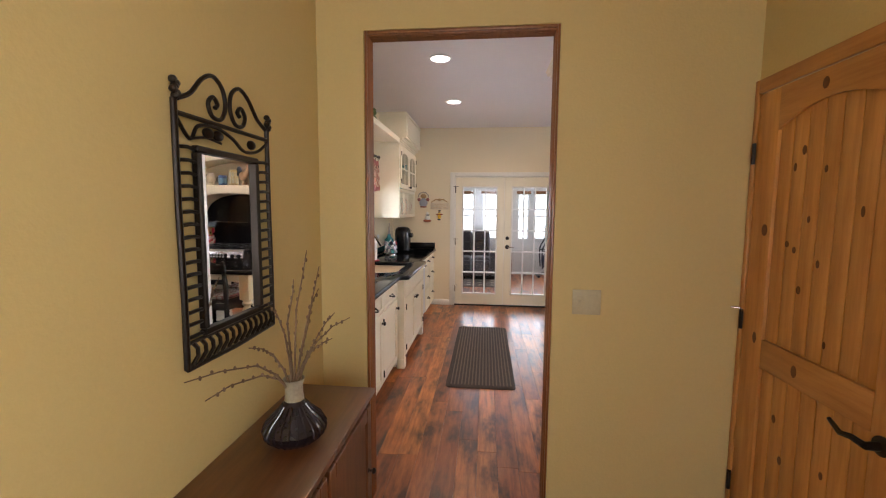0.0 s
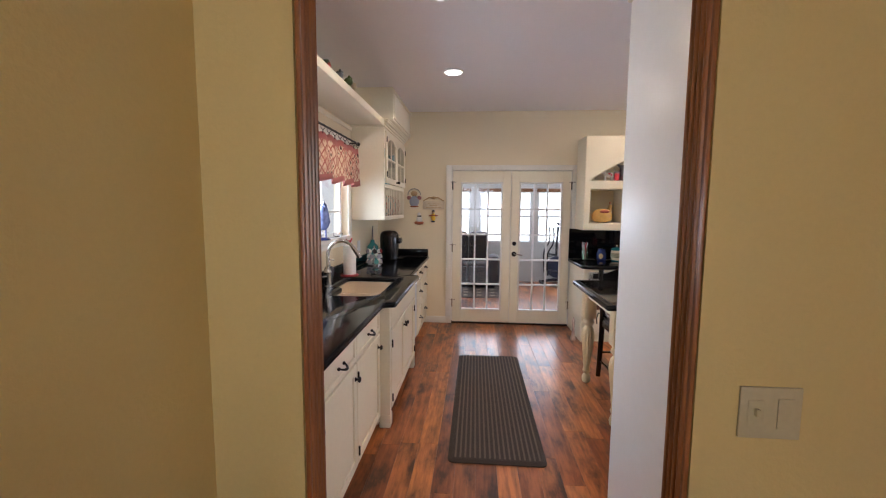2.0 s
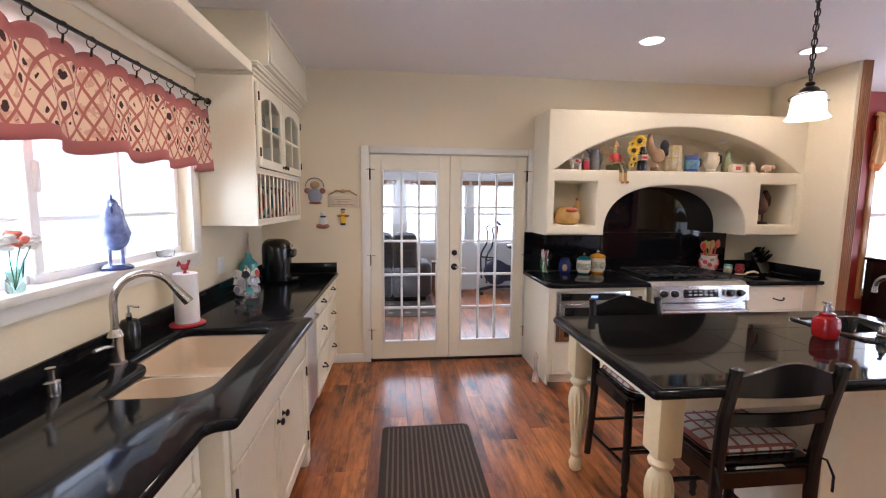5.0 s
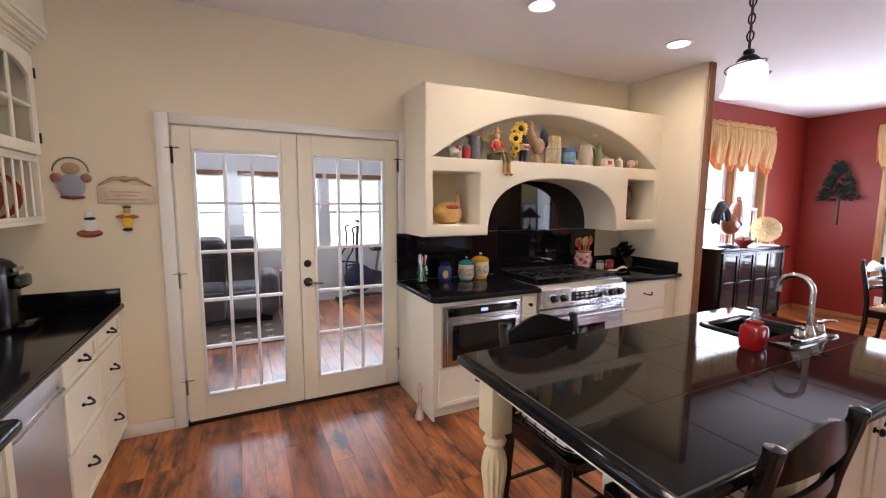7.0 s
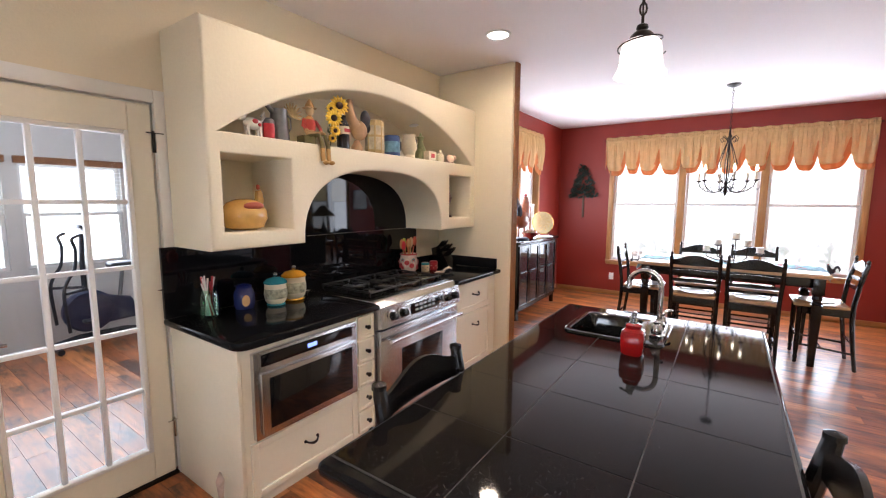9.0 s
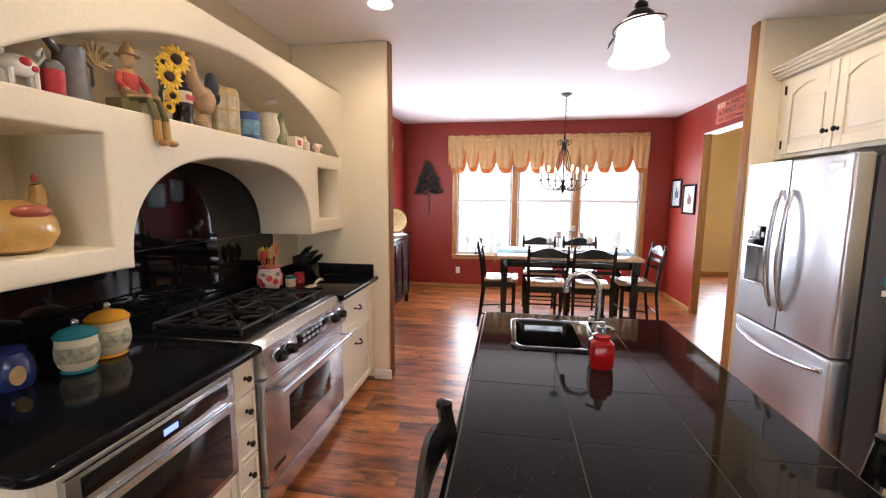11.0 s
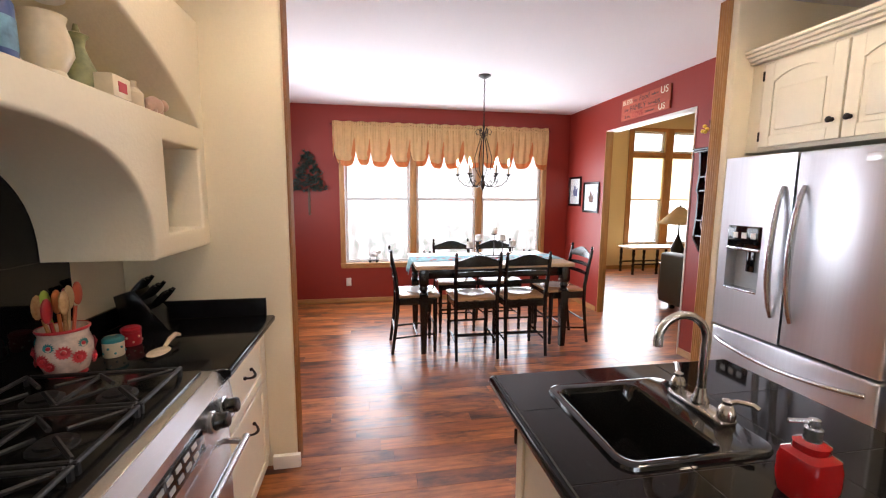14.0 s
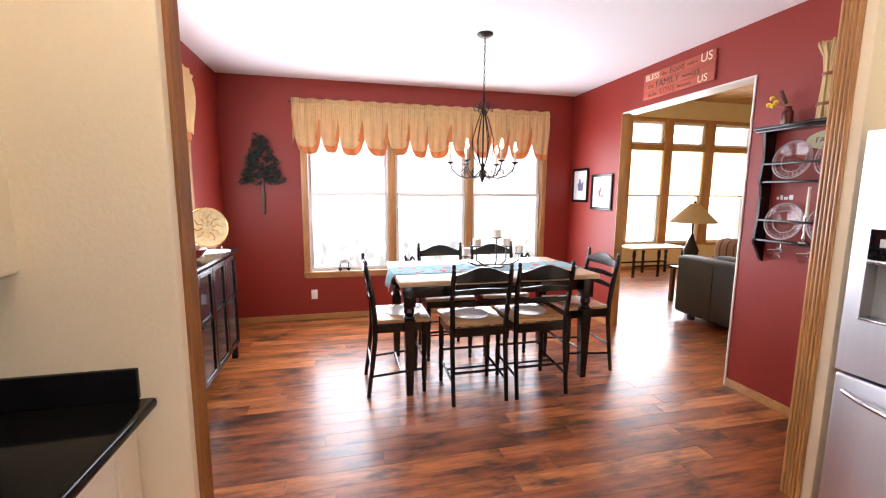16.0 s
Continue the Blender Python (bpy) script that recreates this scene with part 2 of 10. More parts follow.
def plank_wood(name, island):
    """Glossy hand-scraped laminate: warm red-brown planks with dark streaks, one tone a plank."""
    m, t, p = shader(name)
    src = node(t, "ShaderNodeNewGeometry").outputs["Random Per Island"] if island else node(t, "ShaderNodeObjectInfo").outputs["Random"]
    shift = node(t, "ShaderNodeVectorMath")
    shift.operation = "SCALE"
    shift.inputs[0].default_value = (3.1, 17.0, 5.0)
    t.links.new(src, shift.inputs["Scale"])
    a, ma = noise_of(t, 34, 6, (1, 0.09, 1), 0.62)
    b, mb = noise_of(t, 7.5, 5, (1, 0.34, 1), 0.62)
    for q in (ma, mb):
        t.links.new(shift.outputs[0], q.inputs["Location"])
    tone = ramp(t, src, [(0.0, (0.20, 0.056, 0.014)), (0.35, (0.29, 0.085, 0.020)), (0.7, (0.37, 0.120, 0.030)), (1.0, (0.45, 0.165, 0.046))])
    grain = ramp(t, a.outputs["Fac"], [(0.32, (0.62, 0.58, 0.54)), (0.6, (1.28, 1.28, 1.28))])
    streak = ramp(t, b.outputs["Fac"], [(0.35, (0.17, 0.14, 0.12)), (0.49, (0.88, 0.88, 0.88)), (0.62, (1.2, 1.2, 1.2))])
    last = tone.outputs[0]
    for s in (grain, streak):
        mx = node(t, "ShaderNodeMix")
        mx.data_type, mx.blend_type = "RGBA", "MULTIPLY"
        mx.inputs["Factor"].default_value = 1
        t.links.new(last, mx.inputs["A"])
        t.links.new(s.outputs[0], mx.inputs["B"])
        last = mx.outputs["Result"]
    t.links.new(last, p.inputs["Base Color"])
    rr = node(t, "ShaderNodeMapRange")
    rr.inputs["To Min"].default_value, rr.inputs["To Max"].default_value = 0.27, 0.44
    t.links.new(b.outputs["Fac"], rr.inputs["Value"])
    t.links.new(rr.outputs[0], p.inputs["Roughness"])
    p.inputs["Coat Weight"].default_value, p.inputs["Coat Roughness"].default_value = 0.36, 0.2
    bp = node(t, "ShaderNodeBump", Strength=0.10, Distance=0.004)
    t.links.new(a.outputs["Fac"], bp.inputs["Height"])
    t.links.new(bp.outputs[0], p.inputs["Normal"])
    return m


CREAM = plain("cream_wall_paint", (0.79, 0.69, 0.495), 0.62, vary=0.03, grain=90, bump=0.12, large=0.8)
GOLD = plain("golden_hall_paint", (0.61, 0.465, 0.19), 0.62, vary=0.03, grain=90, bump=0.12, large=0.8)
RED = plain("barn_red_paint", (0.245, 0.018, 0.0085), 0.5, vary=0.05, grain=90, bump=0.12, large=0.8)
PALE = plain("pale_grey_paint", (0.72, 0.72, 0.70), 0.6, vary=0.03, grain=90, bump=0.1)
YELLOW = plain("soft_yellow_paint", (0.78, 0.66, 0.38), 0.6, vary=0.03, grain=90, bump=0.1)
CEIL = plain("white_ceiling_paint", (0.85, 0.82, 0.83), 0.75, vary=0.025, grain=130, bump=0.2, large=0.7)
WHITE = plain("ivory_cabinet_paint", (0.82, 0.755, 0.59), 0.34, vary=0.03, grain=40, bump=0.02)
TRIMW = plain("ivory_trim_paint", (0.80, 0.77, 0.70), 0.35, vary=0.03, grain=40, bump=0.02)
VINYL = plain("white_vinyl", (0.85, 0.85, 0.84), 0.35, vary=0.02, grain=30, bump=0.01)
TRIM = wood("stained_trim_wood", (0.17, 0.054, 0.015), (0.34, 0.122, 0.034), "z", 0.32, 12, 0.3)
TRIM_Y = wood("stained_trim_wood_level", (0.16, 0.06, 0.018), (0.32, 0.13, 0.04), "y", 0.35, 12, 0.2)
OAK = wood("golden_oak", (0.30, 0.14, 0.045), (0.55, 0.29, 0.10), "z", 0.38, 12, 0.2)
OAK_Y = wood("golden_oak_level", (0.30, 0.14, 0.045), (0.55, 0.29, 0.10), "y", 0.38, 12, 0.2)
PINE = wood("knotty_alder", (0.38, 0.14, 0.030), (0.68, 0.33, 0.090), "z", 0.38, 7, 0.2)
PLANK = plank_wood("laminate_plank", False)
PLANK_REST = plank_wood("laminate_plank_rest", True)
GLOSSY_STONE = plain("mirror_polished_black_granite", (0.005, 0.005, 0.006), 0.03, vary=0.2, grain=200, bump=0.0, spec=0.28)
STONE = speckle("black_granite", (0.006, 0.006, 0.007), (0.024, 0.024, 0.026), 0.09)
TILE = speckle("black_tile", (0.007, 0.006, 0.006), (0.018, 0.016, 0.015), 0.05, 120, 0.6)
GROUT = plain("dark_grout", (0.035, 0.032, 0.03), 0.6, vary=0.1)
BLACK = plain("black_paint", (0.005, 0.0045, 0.0045), 0.2, vary=0.2, grain=30, bump=0.04)
BRONZE = plain("oil_rubbed_bronze", (0.022, 0.016, 0.012), 0.35, 0.7, vary=0.25, grain=120, bump=0.05)
STEEL = plain("brushed_steel", (0.60, 0.61, 0.63), 0.25, 1.0, vary=0.05, grain=70, bump=0.03, stretch=(0.04, 0.04, 1))
STEEL_V = plain("brushed_steel_doors", (0.70, 0.71, 0.74), 0.34, 1.0, vary=0.05, grain=60, bump=0.02, stretch=(1, 1, 0.03))
brushed(STEEL_V, 0.6)
NICKEL = plain("brushed_nickel", (0.55, 0.52, 0.48), 0.24, 1.0, vary=0.06, grain=90, bump=0.02)
# golden oak again, with the shade on the range-side jamb put into the colour
OAK_SHADED = wood("shaded_oak", (0.20, 0.075, 0.022), (0.36, 0.155, 0.05), "z", 0.35, 12, 0.25)
PANE = pane_glass("window_glass")
DARKGLASS = plain("black_glass", (0.006, 0.006, 0.007), 0.05, vary=0.1, bump=0)
MIRROR = plain("mirror_silver", (0.88, 0.88, 0.88), 0.01, 1.0, vary=0.01, bump=0)
GARDEN = glow("shaded_garden_distance", (0.80, 0.90, 1.0), 0.95, (0.5, 0.5, 0.5))
DAYLIGHT = glow("bright_overcast_distance", (1.0, 1.0, 1.0), 3.2, (0.5, 0.5, 0.5))
RUGM = plain("brown_ribbed_mat", (0.045, 0.030, 0.024), 0.85, vary=0.25, grain=300, bump=0.4)
STRIPE = plain("tan_mat_rib", (0.13, 0.098, 0.075), 0.85, vary=0.25, grain=300, bump=0.4)
LEATHER = plain("black_leather", (0.018, 0.017, 0.017), 0.42, vary=0.2, grain=140, bump=0.25)
SEAT = wood("honey_wood", (0.30, 0.15, 0.06), (0.58, 0.36, 0.17), "y", 0.25, 14, 0.4)
TOPW = wood("pale_butcher_block", (0.46, 0.30, 0.16), (0.70, 0.52, 0.32), "y", 0.3, 14, 0.3)

# ---------- the large structure ----------
CH = 2.82


def wall(name, material, pieces, label, bevel=0.0):
    return solo(name, B(*pieces, bevel=bevel), material, label, "wall", kind="structure")


# hall, golden paint
wall("wall_hall_left", GOLD, [(-0.47, -2.0, 0, -0.35, 2.805, CH)], "golden cream painted hall wall beside the mirror")
# window openings in the next two walls are unseen, added for hall light
wall("wall_hall_right", GOLD, [(1.67, -2.0, 0, 1.79, -1.5, CH), (1.67, -1.5, 0, 1.79, -0.1, 0.9), (1.67, -1.5, 2.3, 1.79, -0.1, CH), (1.67, -0.1, 0, 1.79, 2.02, CH), (1.67, 2.02, 2.06, 1.79, 2.776, CH), (1.67, 2.776, 0, 1.79, 2.805, CH)], "golden cream painted hall wall with a wooden door")
wall("wall_hall_back", GOLD, [(-0.35, -2.0, 0, 1.67, -1.88, 0.9), (-0.35, -2.0, 2.3, 1.67, -1.88, CH), (-0.35, -2.0, 0.9, -0.15, -1.88, 2.3), (0.95, -2.0, 0.9, 1.67, -1.88, 2.3)], "golden cream painted wall behind the entry")
OX0, OX1, OH = -0.108, 0.80, 2.385
wall("wall_hall_kitchen_hall_side", GOLD, [(-0.47, 2.805, 0, OX0 - 0.008, 2.823, CH), (OX1 + 0.006, 2.805, 0, 1.79, 2.823, CH), (OX0 - 0.008, 2.805, OH + 0.010, OX1 + 0.006, 2.823, CH)], "golden cream painted wall round the kitchen opening")
wall("wall_kitchen_south", CREAM, [(-1.15, 2.824, 0, OX0 - 0.035, 2.925, CH), (OX1 + 0.035, 2.824, 0, 4.28, 2.925, CH), (OX0 - 0.035, 2.824, OH + 0.035, OX1 + 0.035, 2.925, CH)], "cream painted kitchen wall behind pantry and refrigerator")
WX = -1.02
WY0, WY1, WZ0, WZ1 = 4.16, 6.06, 1.275, 2.18
wall("wall_kitchen_sink", CREAM, [(WX - 0.14, 2.925, 0, WX, WY0, CH), (WX - 0.14, WY1, 0, WX, 7.40, CH), (WX - 0.14, WY0, 0, WX, WY1, WZ0), (WX - 0.14, WY0, WZ1, WX, WY1, CH)], "cream painted kitchen wall with the sink window")
YB = 7.40
wall("wall_kitchen_back", CREAM, [(-1.17, YB, 0, -0.03, YB + 0.12, CH), (1.575, YB, 0, 4.28, YB + 0.12, CH), (-0.03, YB, 2.075, 1.575, YB + 0.12, CH)], "cream painted kitchen wall with french doors")
wall("wall_wing_range", CREAM, [(4.14, 6.573, 0, 4.27, YB, CH)], "cream wing wall beside the range counter", 0.018)
wall("wall_wing_refrigerator", CREAM, [(4.14, 2.925, 0, 4.27, 3.862, CH)], "cream wing wall beside the refrigerator", 0.018)
SX0, SX1, SZ0, SZ1 = 5.45, 6.85, 0.62, 2.35
wall("wall_dining_side", RED, [(4.27, YB, 0, SX0, YB + 0.12, CH), (SX1, YB, 0, 7.887, YB + 0.12, CH), (SX0, YB, 0, SX1, YB + 0.12, SZ0), (SX0, YB, SZ1, SX1, YB + 0.12, CH)], "barn red painted dining wall behind the hutch")
DX = 7.887
DY0, DY1, DZ0, DZ1 = 3.505, 6.49, 0.59, 2.42
wall("wall_dining_window", RED, [(DX, 2.93, 0, DX + 0.14, DY0, CH), (DX, DY1, 0, DX + 0.14, YB + 0.12, CH), (DX, DY0, 0, DX + 0.14, DY1, DZ0), (DX, DY0, DZ1, DX + 0.14, DY1, CH)], "barn red painted dining wall with three windows")
LX0, LX1, LH, YR = 5.335, 6.87, 2.43, 3.07
wall("wall_dining_living", RED, [(4.27, 3.0, 0, LX0, YR, CH), (LX1, 3.0, 0, DX, YR, CH), (LX0, 3.0, LH, LX1, YR, CH)], "barn red painted wall with the living room opening")
wall("wall_living_dining_side", YELLOW, [(4.27, 2.93, 0, LX0, 3.0, 3.9), (LX1, 2.985, 0, 10.2, 3.0, 3.9), (LX0, 2.93, LH, LX1, 3.0, 3.9)], "soft yellow living room wall round the opening")
solo("ceiling", B((-1.17, 2.865, CH, DX + 0.14, YB + 0.12, CH + 0.12), (-0.47, -2.0, CH, 1.79, 2.865, CH + 0.12)), CEIL, "white textured ceiling over hall, kitchen and dining room", "ceiling", kind="structure")

# rooms seen through the openings
wall("wall_sunroom_left", PALE, [(-2.3, YB + 0.12, 0, -2.18, 10.9, 2.6)], "pale sunroom wall")
wall("wall_sunroom_right", PALE, [(4.6, YB + 0.12, 0, 4.72, 10.9, 2.6)], "pale sunroom wall")
wall("wall_sunroom_near", PALE, [(-2.3, YB + 0.12, 0, -0.03, YB + 0.16, 2.6), (1.575, YB + 0.12, 0, 4.72, YB + 0.16, 2.6), (-0.03, YB + 0.12, 2.075, 1.575, YB + 0.16, 2.6)], "pale sunroom wall round the french doors")
SUNW = [(-1.55, -0.75), (-0.62, 0.19), (0.39, 0.95), (1.23, 1.50), (1.62, 2.48), (2.9, 3.8)]
SUNZ0, SUNZ1, YS = 0.84, 1.93, 10.8
pcs, x = [], -2.3
for a, b in SUNW:
    pcs.append((x, YS, 0, a, YS + 0.12, 2.6))
    pcs += [(a, YS, 0, b, YS + 0.12, SUNZ0), (a, YS, SUNZ1, b, YS + 0.12, 2.6)]
    x = b
pcs.append((x, YS, 0, 4.72, YS + 0.12, 2.6))
wall("wall_sunroom_far", PALE, pcs, "pale sunroom wall with a row of windows")
solo("sunroom_ceiling", B((-2.3, YB + 0.12, 2.6, 4.72, 10.92, 2.7)), CEIL, "white sunroom ceiling", "ceiling", kind="structure")

# living room: tall windows, plank ceiling
LVX = 10.0
LVW = [(-2.35, -1.42), (-1.19, -0.40), (-0.21, 0.55)]
pcs, y = [], -3.0
for a, b in LVW:
    pcs.append((LVX, y, 0, LVX + 0.14, a, 3.9))
    pcs += [(LVX, a, 0, LVX + 0.14, b, 0.54), (LVX, a, 2.42, LVX + 0.14, b, 2.53), (LVX, a, 2.98, LVX + 0.14, b, 3.9)]
    y = b
pcs.append((LVX, y, 0, LVX + 0.14, 2.93, 3.9))
wall("wall_living_window", YELLOW, pcs, "soft yellow living room wall with tall windows")
wall("wall_living_far", YELLOW, [(4.3, -3.12, 0, 10.14, -3.0, 4.2)], "soft yellow living room wall")
wall("wall_living_back", YELLOW, [(4.15, -3.12, 0, 4.3, 2.93, 3.9)], "soft yellow living room wall")
bm = bmesh.new()
for i in range(44):
    y0 = -3.1 + i * 0.14
    box(bm, 4.2, y0, 3.42 if i % 2 else 3.424, 10.2, y0 + 0.132, 3.50)
solo("living_ceiling", bm, OAK_Y, "honey wood plank living room ceiling", "ceiling", kind="structure")

# floor slab and outdoor ground
floor = solo("floor", B((-2.4, -3.2, -0.14, 10.2, 11.0, -0.012)), GROUT, "red-brown glossy laminate plank floor", "floor", kind="structure")
GROUND = plain("dry_lawn", (0.17, 0.18, 0.08), 0.95, vary=0.4, grain=6, bump=0.5, large=0.3)
solo("ground", B((-1500, -1500, -0.6, 1500, 1500, -0.30)), GROUND, "dry grass ground round the house", "ground", kind="structure")


def pale_garden():
    """Overexposed sky with pale bushes and bare trees in its lower part."""
    m, t, p = shader("pale_garden_distance")
    g = node(t, "ShaderNodeNewGeometry")
    sep = node(t, "ShaderNodeSeparateXYZ")
    t.links.new(g.outputs["Position"], sep.inputs[0])
    fade = node(t, "ShaderNodeMapRange")
    fade.inputs["From Min"].default_value, fade.inputs["From Max"].default_value = 1.75, 0.7
    t.links.new(sep.outputs["Z"], fade.inputs["Value"])
    a, _ = noise_of(t, 7, 8, (1, 1, 0.6), 0.72)
    r = ramp(t, a.outputs["Fac"], [(0.42, (0.0, 0.0, 0.0)), (0.58, (1.0, 1.0, 1.0))])
    mu = node(t, "ShaderNodeMath")
    mu.operation = "MULTIPLY"
    t.links.new(r.outputs[0], mu.inputs[0])
    t.links.new(fade.outputs[0], mu.inputs[1])
    c = ramp(t, mu.outputs[0], [(0.0, (1.0, 1.0, 1.0)), (0.9, (0.27, 0.31, 0.28))])
    t.links.new(c.outputs[0], p.inputs["Emission Color"])
    p.inputs["Emission Strength"].default_value = 1.7
    p.inputs["Base Color"].default_value = (0.5, 0.5, 0.5, 1)
    return m


def backdrop(name, bm, material=None):
    solo(name, bm, material or DAYLIGHT, "overexposed bright garden and sky outside", "backdrop", kind="structure")


backdrop("backdrop_dining", B((8.55, 3.09, -0.3, 8.65, 10.5, 5)), pale_garden())
backdrop("backdrop_side", B((4.8, 11.2, -0.3, 18, 11.3, 6)))
backdrop("backdrop_sink", B((-2.0, 1.0, -0.3, -1.9, 9.0, 5)), GARDEN)
backdrop("backdrop_sunroom", B((-9, 14, -0.3, 12, 14.1, 6)))
backdrop("backdrop_living", B((13.5, -14, -0.3, 13.6, 3, 7)))


# ---------- windows ----------
def sash(bm, axis, w, a0, a1, z0, z1, t=0.035, d=0.02):
    """A sash frame in the plane axis = w."""
    def bx(p, q, r, s):
        box(bm, *((w - d, p, q, w + d, r, s) if axis == "x" else (p, w - d, q, r, w + d, s)), bevel=0.004, seg=1)
    bx(a0, z0, a1, z0 + t); bx(a0, z1 - t, a1, z1); bx(a0, z0 + t, a0 + t, z1 - t); bx(a1 - t, z0 + t, a1, z1 - t)


def pane(axis, w, a0, a1, z0, z1, parent):
    p = part("pane", B((w - 0.002, a0, z0, w + 0.002, a1, z1) if axis == "x" else (a0, w - 0.002, z0, a1, w + 0.002, z1)), PANE, parent)
    p.visible_shadow = False
    return p


def double_hung(name, axis, w, a0, a1, z0, z1, mid, label, frame_mat=VINYL):
    th = thing(name, label, "window", ((w, (a0 + a1) / 2, z0) if axis == "x" else ((a0 + a1) / 2, w, z0)), kind="structure")
    for nm, q0, q1, off in (("upper_sash", mid - 0.02, z1, 0.02), ("lower_sash", z0, mid + 0.02, -0.02)):
        s = -off if axis == "x" and w < 0 else off
        bm = bmesh.new()
        sash(bm, axis, w + s, a0, a1, q0, q1)
        f = part(nm, bm, frame_mat, th)
        pane(axis, w + s, a0 + 0.03, a1 - 0.03, q0 + 0.03, q1 - 0.03, f)
    return th


# dining window wall: three double-hung units in oak casing
for i, (a, b) in enumerate(((5.55, DY1 - 0.01), (4.555, 5.45), (DY0 + 0.01, 4.455))):
    double_hung(f"window_{i + 1}", "x", DX + 0.07, a, b, DZ0 + 0.01, DZ1, 1.525, "white vinyl double-hung dining window")
case = thing("window_casing", "golden oak casing round the dining windows", "casing", (DX, 5, DZ0), kind="structure")
for nm, b in (("side_casing", (DX - 0.02, DY1 - 0.004, DZ0 - 0.07, DX + 0.08, DY1 + 0.065, DZ1 + 0.06)), ("side_casing", (DX - 0.02, DY0 - 0.065, DZ0 - 0.07, DX + 0.08, DY0 + 0.004, DZ1 + 0.06)),
              ("mullion", (DX - 0.02, 5.455, DZ0, DX + 0.10, 5.545, DZ1)), ("mullion", (DX - 0.02, 4.46, DZ0, DX + 0.10, 4.55, DZ1))):
    part(nm, B(b, bevel=0.006), OAK, case)
part("head_casing", B((DX - 0.018, DY0 + 0.005, DZ1 - 0.004, DX + 0.08, DY1 - 0.005, DZ1 + 0.06), bevel=0.006), OAK_Y, case)
part("sill", B((DX - 0.035, DY0 - 0.07, DZ0 - 0.03, DX + 0.12, DY1 + 0.07, DZ0 + 0.004), (DX - 0.018, DY0 - 0.05, DZ0 - 0.075, DX, DY1 + 0.05, DZ0 - 0.03), bevel=0.005), OAK_Y, case)
# dining side window behind the hutch
double_hung("window_4", "y", YB + 0.07, SX0 + 0.02, 6.13, SZ0 + 0.01, SZ1 - 0.01, 1.5, "white vinyl double-hung window behind the hutch")
double_hung("window_5", "y", YB + 0.07, 6.18, SX1 - 0.02, SZ0 + 0.01, SZ1 - 0.01, 1.5, "white vinyl double-hung window behind the hutch")
case = thing("window_casing", "golden oak casing round the side window", "casing", (6.2, YB, SZ0), kind="structure")
for nm, b in (("side_casing", (SX0 - 0.06, YB - 0.02, SZ0 - 0.06, SX0 + 0.004, YB + 0.1, SZ1 + 0.06)), ("side_casing", (SX1 - 0.004, YB - 0.02, SZ0 - 0.06, SX1 + 0.06, YB + 0.1, SZ1 + 0.06)), ("mullion", (6.13, YB - 0.02, SZ0, 6.18, YB + 0.1, SZ1))):
    part(nm, B(b, bevel=0.006), OAK, case)
part("sill", B((SX0 + 0.005, YB - 0.03, SZ0 - 0.03, SX1 - 0.005, YB + 0.1, SZ0 + 0.004), bevel=0.005), OAK_Y, case)

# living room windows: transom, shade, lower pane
# the shades emit: daylight behind the pleats is put in as glow
SHADE = glow("backlight_glow_shade", (1.0, 0.90, 0.62), 1.25, (0.8, 0.7, 0.45))
n = 6
for a, b in LVW:
    w = thing(f"window_{n}", "tall oak living room window with a half-lowered yellow shade", "window", (LVX, (a + b) / 2, 0.54), kind="structure")
    n += 1
    bm = bmesh.new()
    for q0, q1 in ((0.54, 2.42), (2.53, 2.98)):
        sash(bm, "x", LVX + 0.05, a, b, q0, q1, 0.045, 0.03)
    f = part("window_frame", bm, VINYL, w)
    pane("x", LVX + 0.05, a, b, 0.56, 2.40, f)
    pane("x", LVX + 0.05, a, b, 2.55, 2.96, f)
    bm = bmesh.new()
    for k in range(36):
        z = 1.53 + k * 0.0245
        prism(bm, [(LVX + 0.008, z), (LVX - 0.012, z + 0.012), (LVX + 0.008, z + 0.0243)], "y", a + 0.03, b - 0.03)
    part("shade", bm, SHADE, w, "yellow pleated shade with its backlight put in as a glow")
    part("shade_rail", B((LVX - 0.015, a + 0.025, 1.505, LVX + 0.01, b - 0.025, 1.53), bevel=0.004), OAK_Y, w)
case = thing("window_casing", "golden oak casing of the living room windows", "casing", (LVX, -0.9, 0.5), kind="structure")
for p, q in ((-2.47, -2.35), (-1.42, -1.19), (-0.40, -0.21), (0.55, 0.66)):
    part("mullion", B((LVX - 0.03, p, 0.5, LVX - 0.001, q, 3.05), bevel=0.006), OAK, case)
for z0, z1 in ((2.42, 2.53), (2.98, 3.05), (0.48, 0.54)):
    for p, q in ((-2.35, -1.42), (-1.19, -0.40), (-0.21, 0.55)):
        part("rail", B((LVX - 0.028, p, z0, LVX - 0.001, q, z1), bevel=0.005), OAK_Y, case)

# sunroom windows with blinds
# slats glow faintly in place of window light shining through them
BLIND = glow("backlight_glow_slat", (0.95, 0.97, 1.0), 0.35, (0.85, 0.85, 0.85))
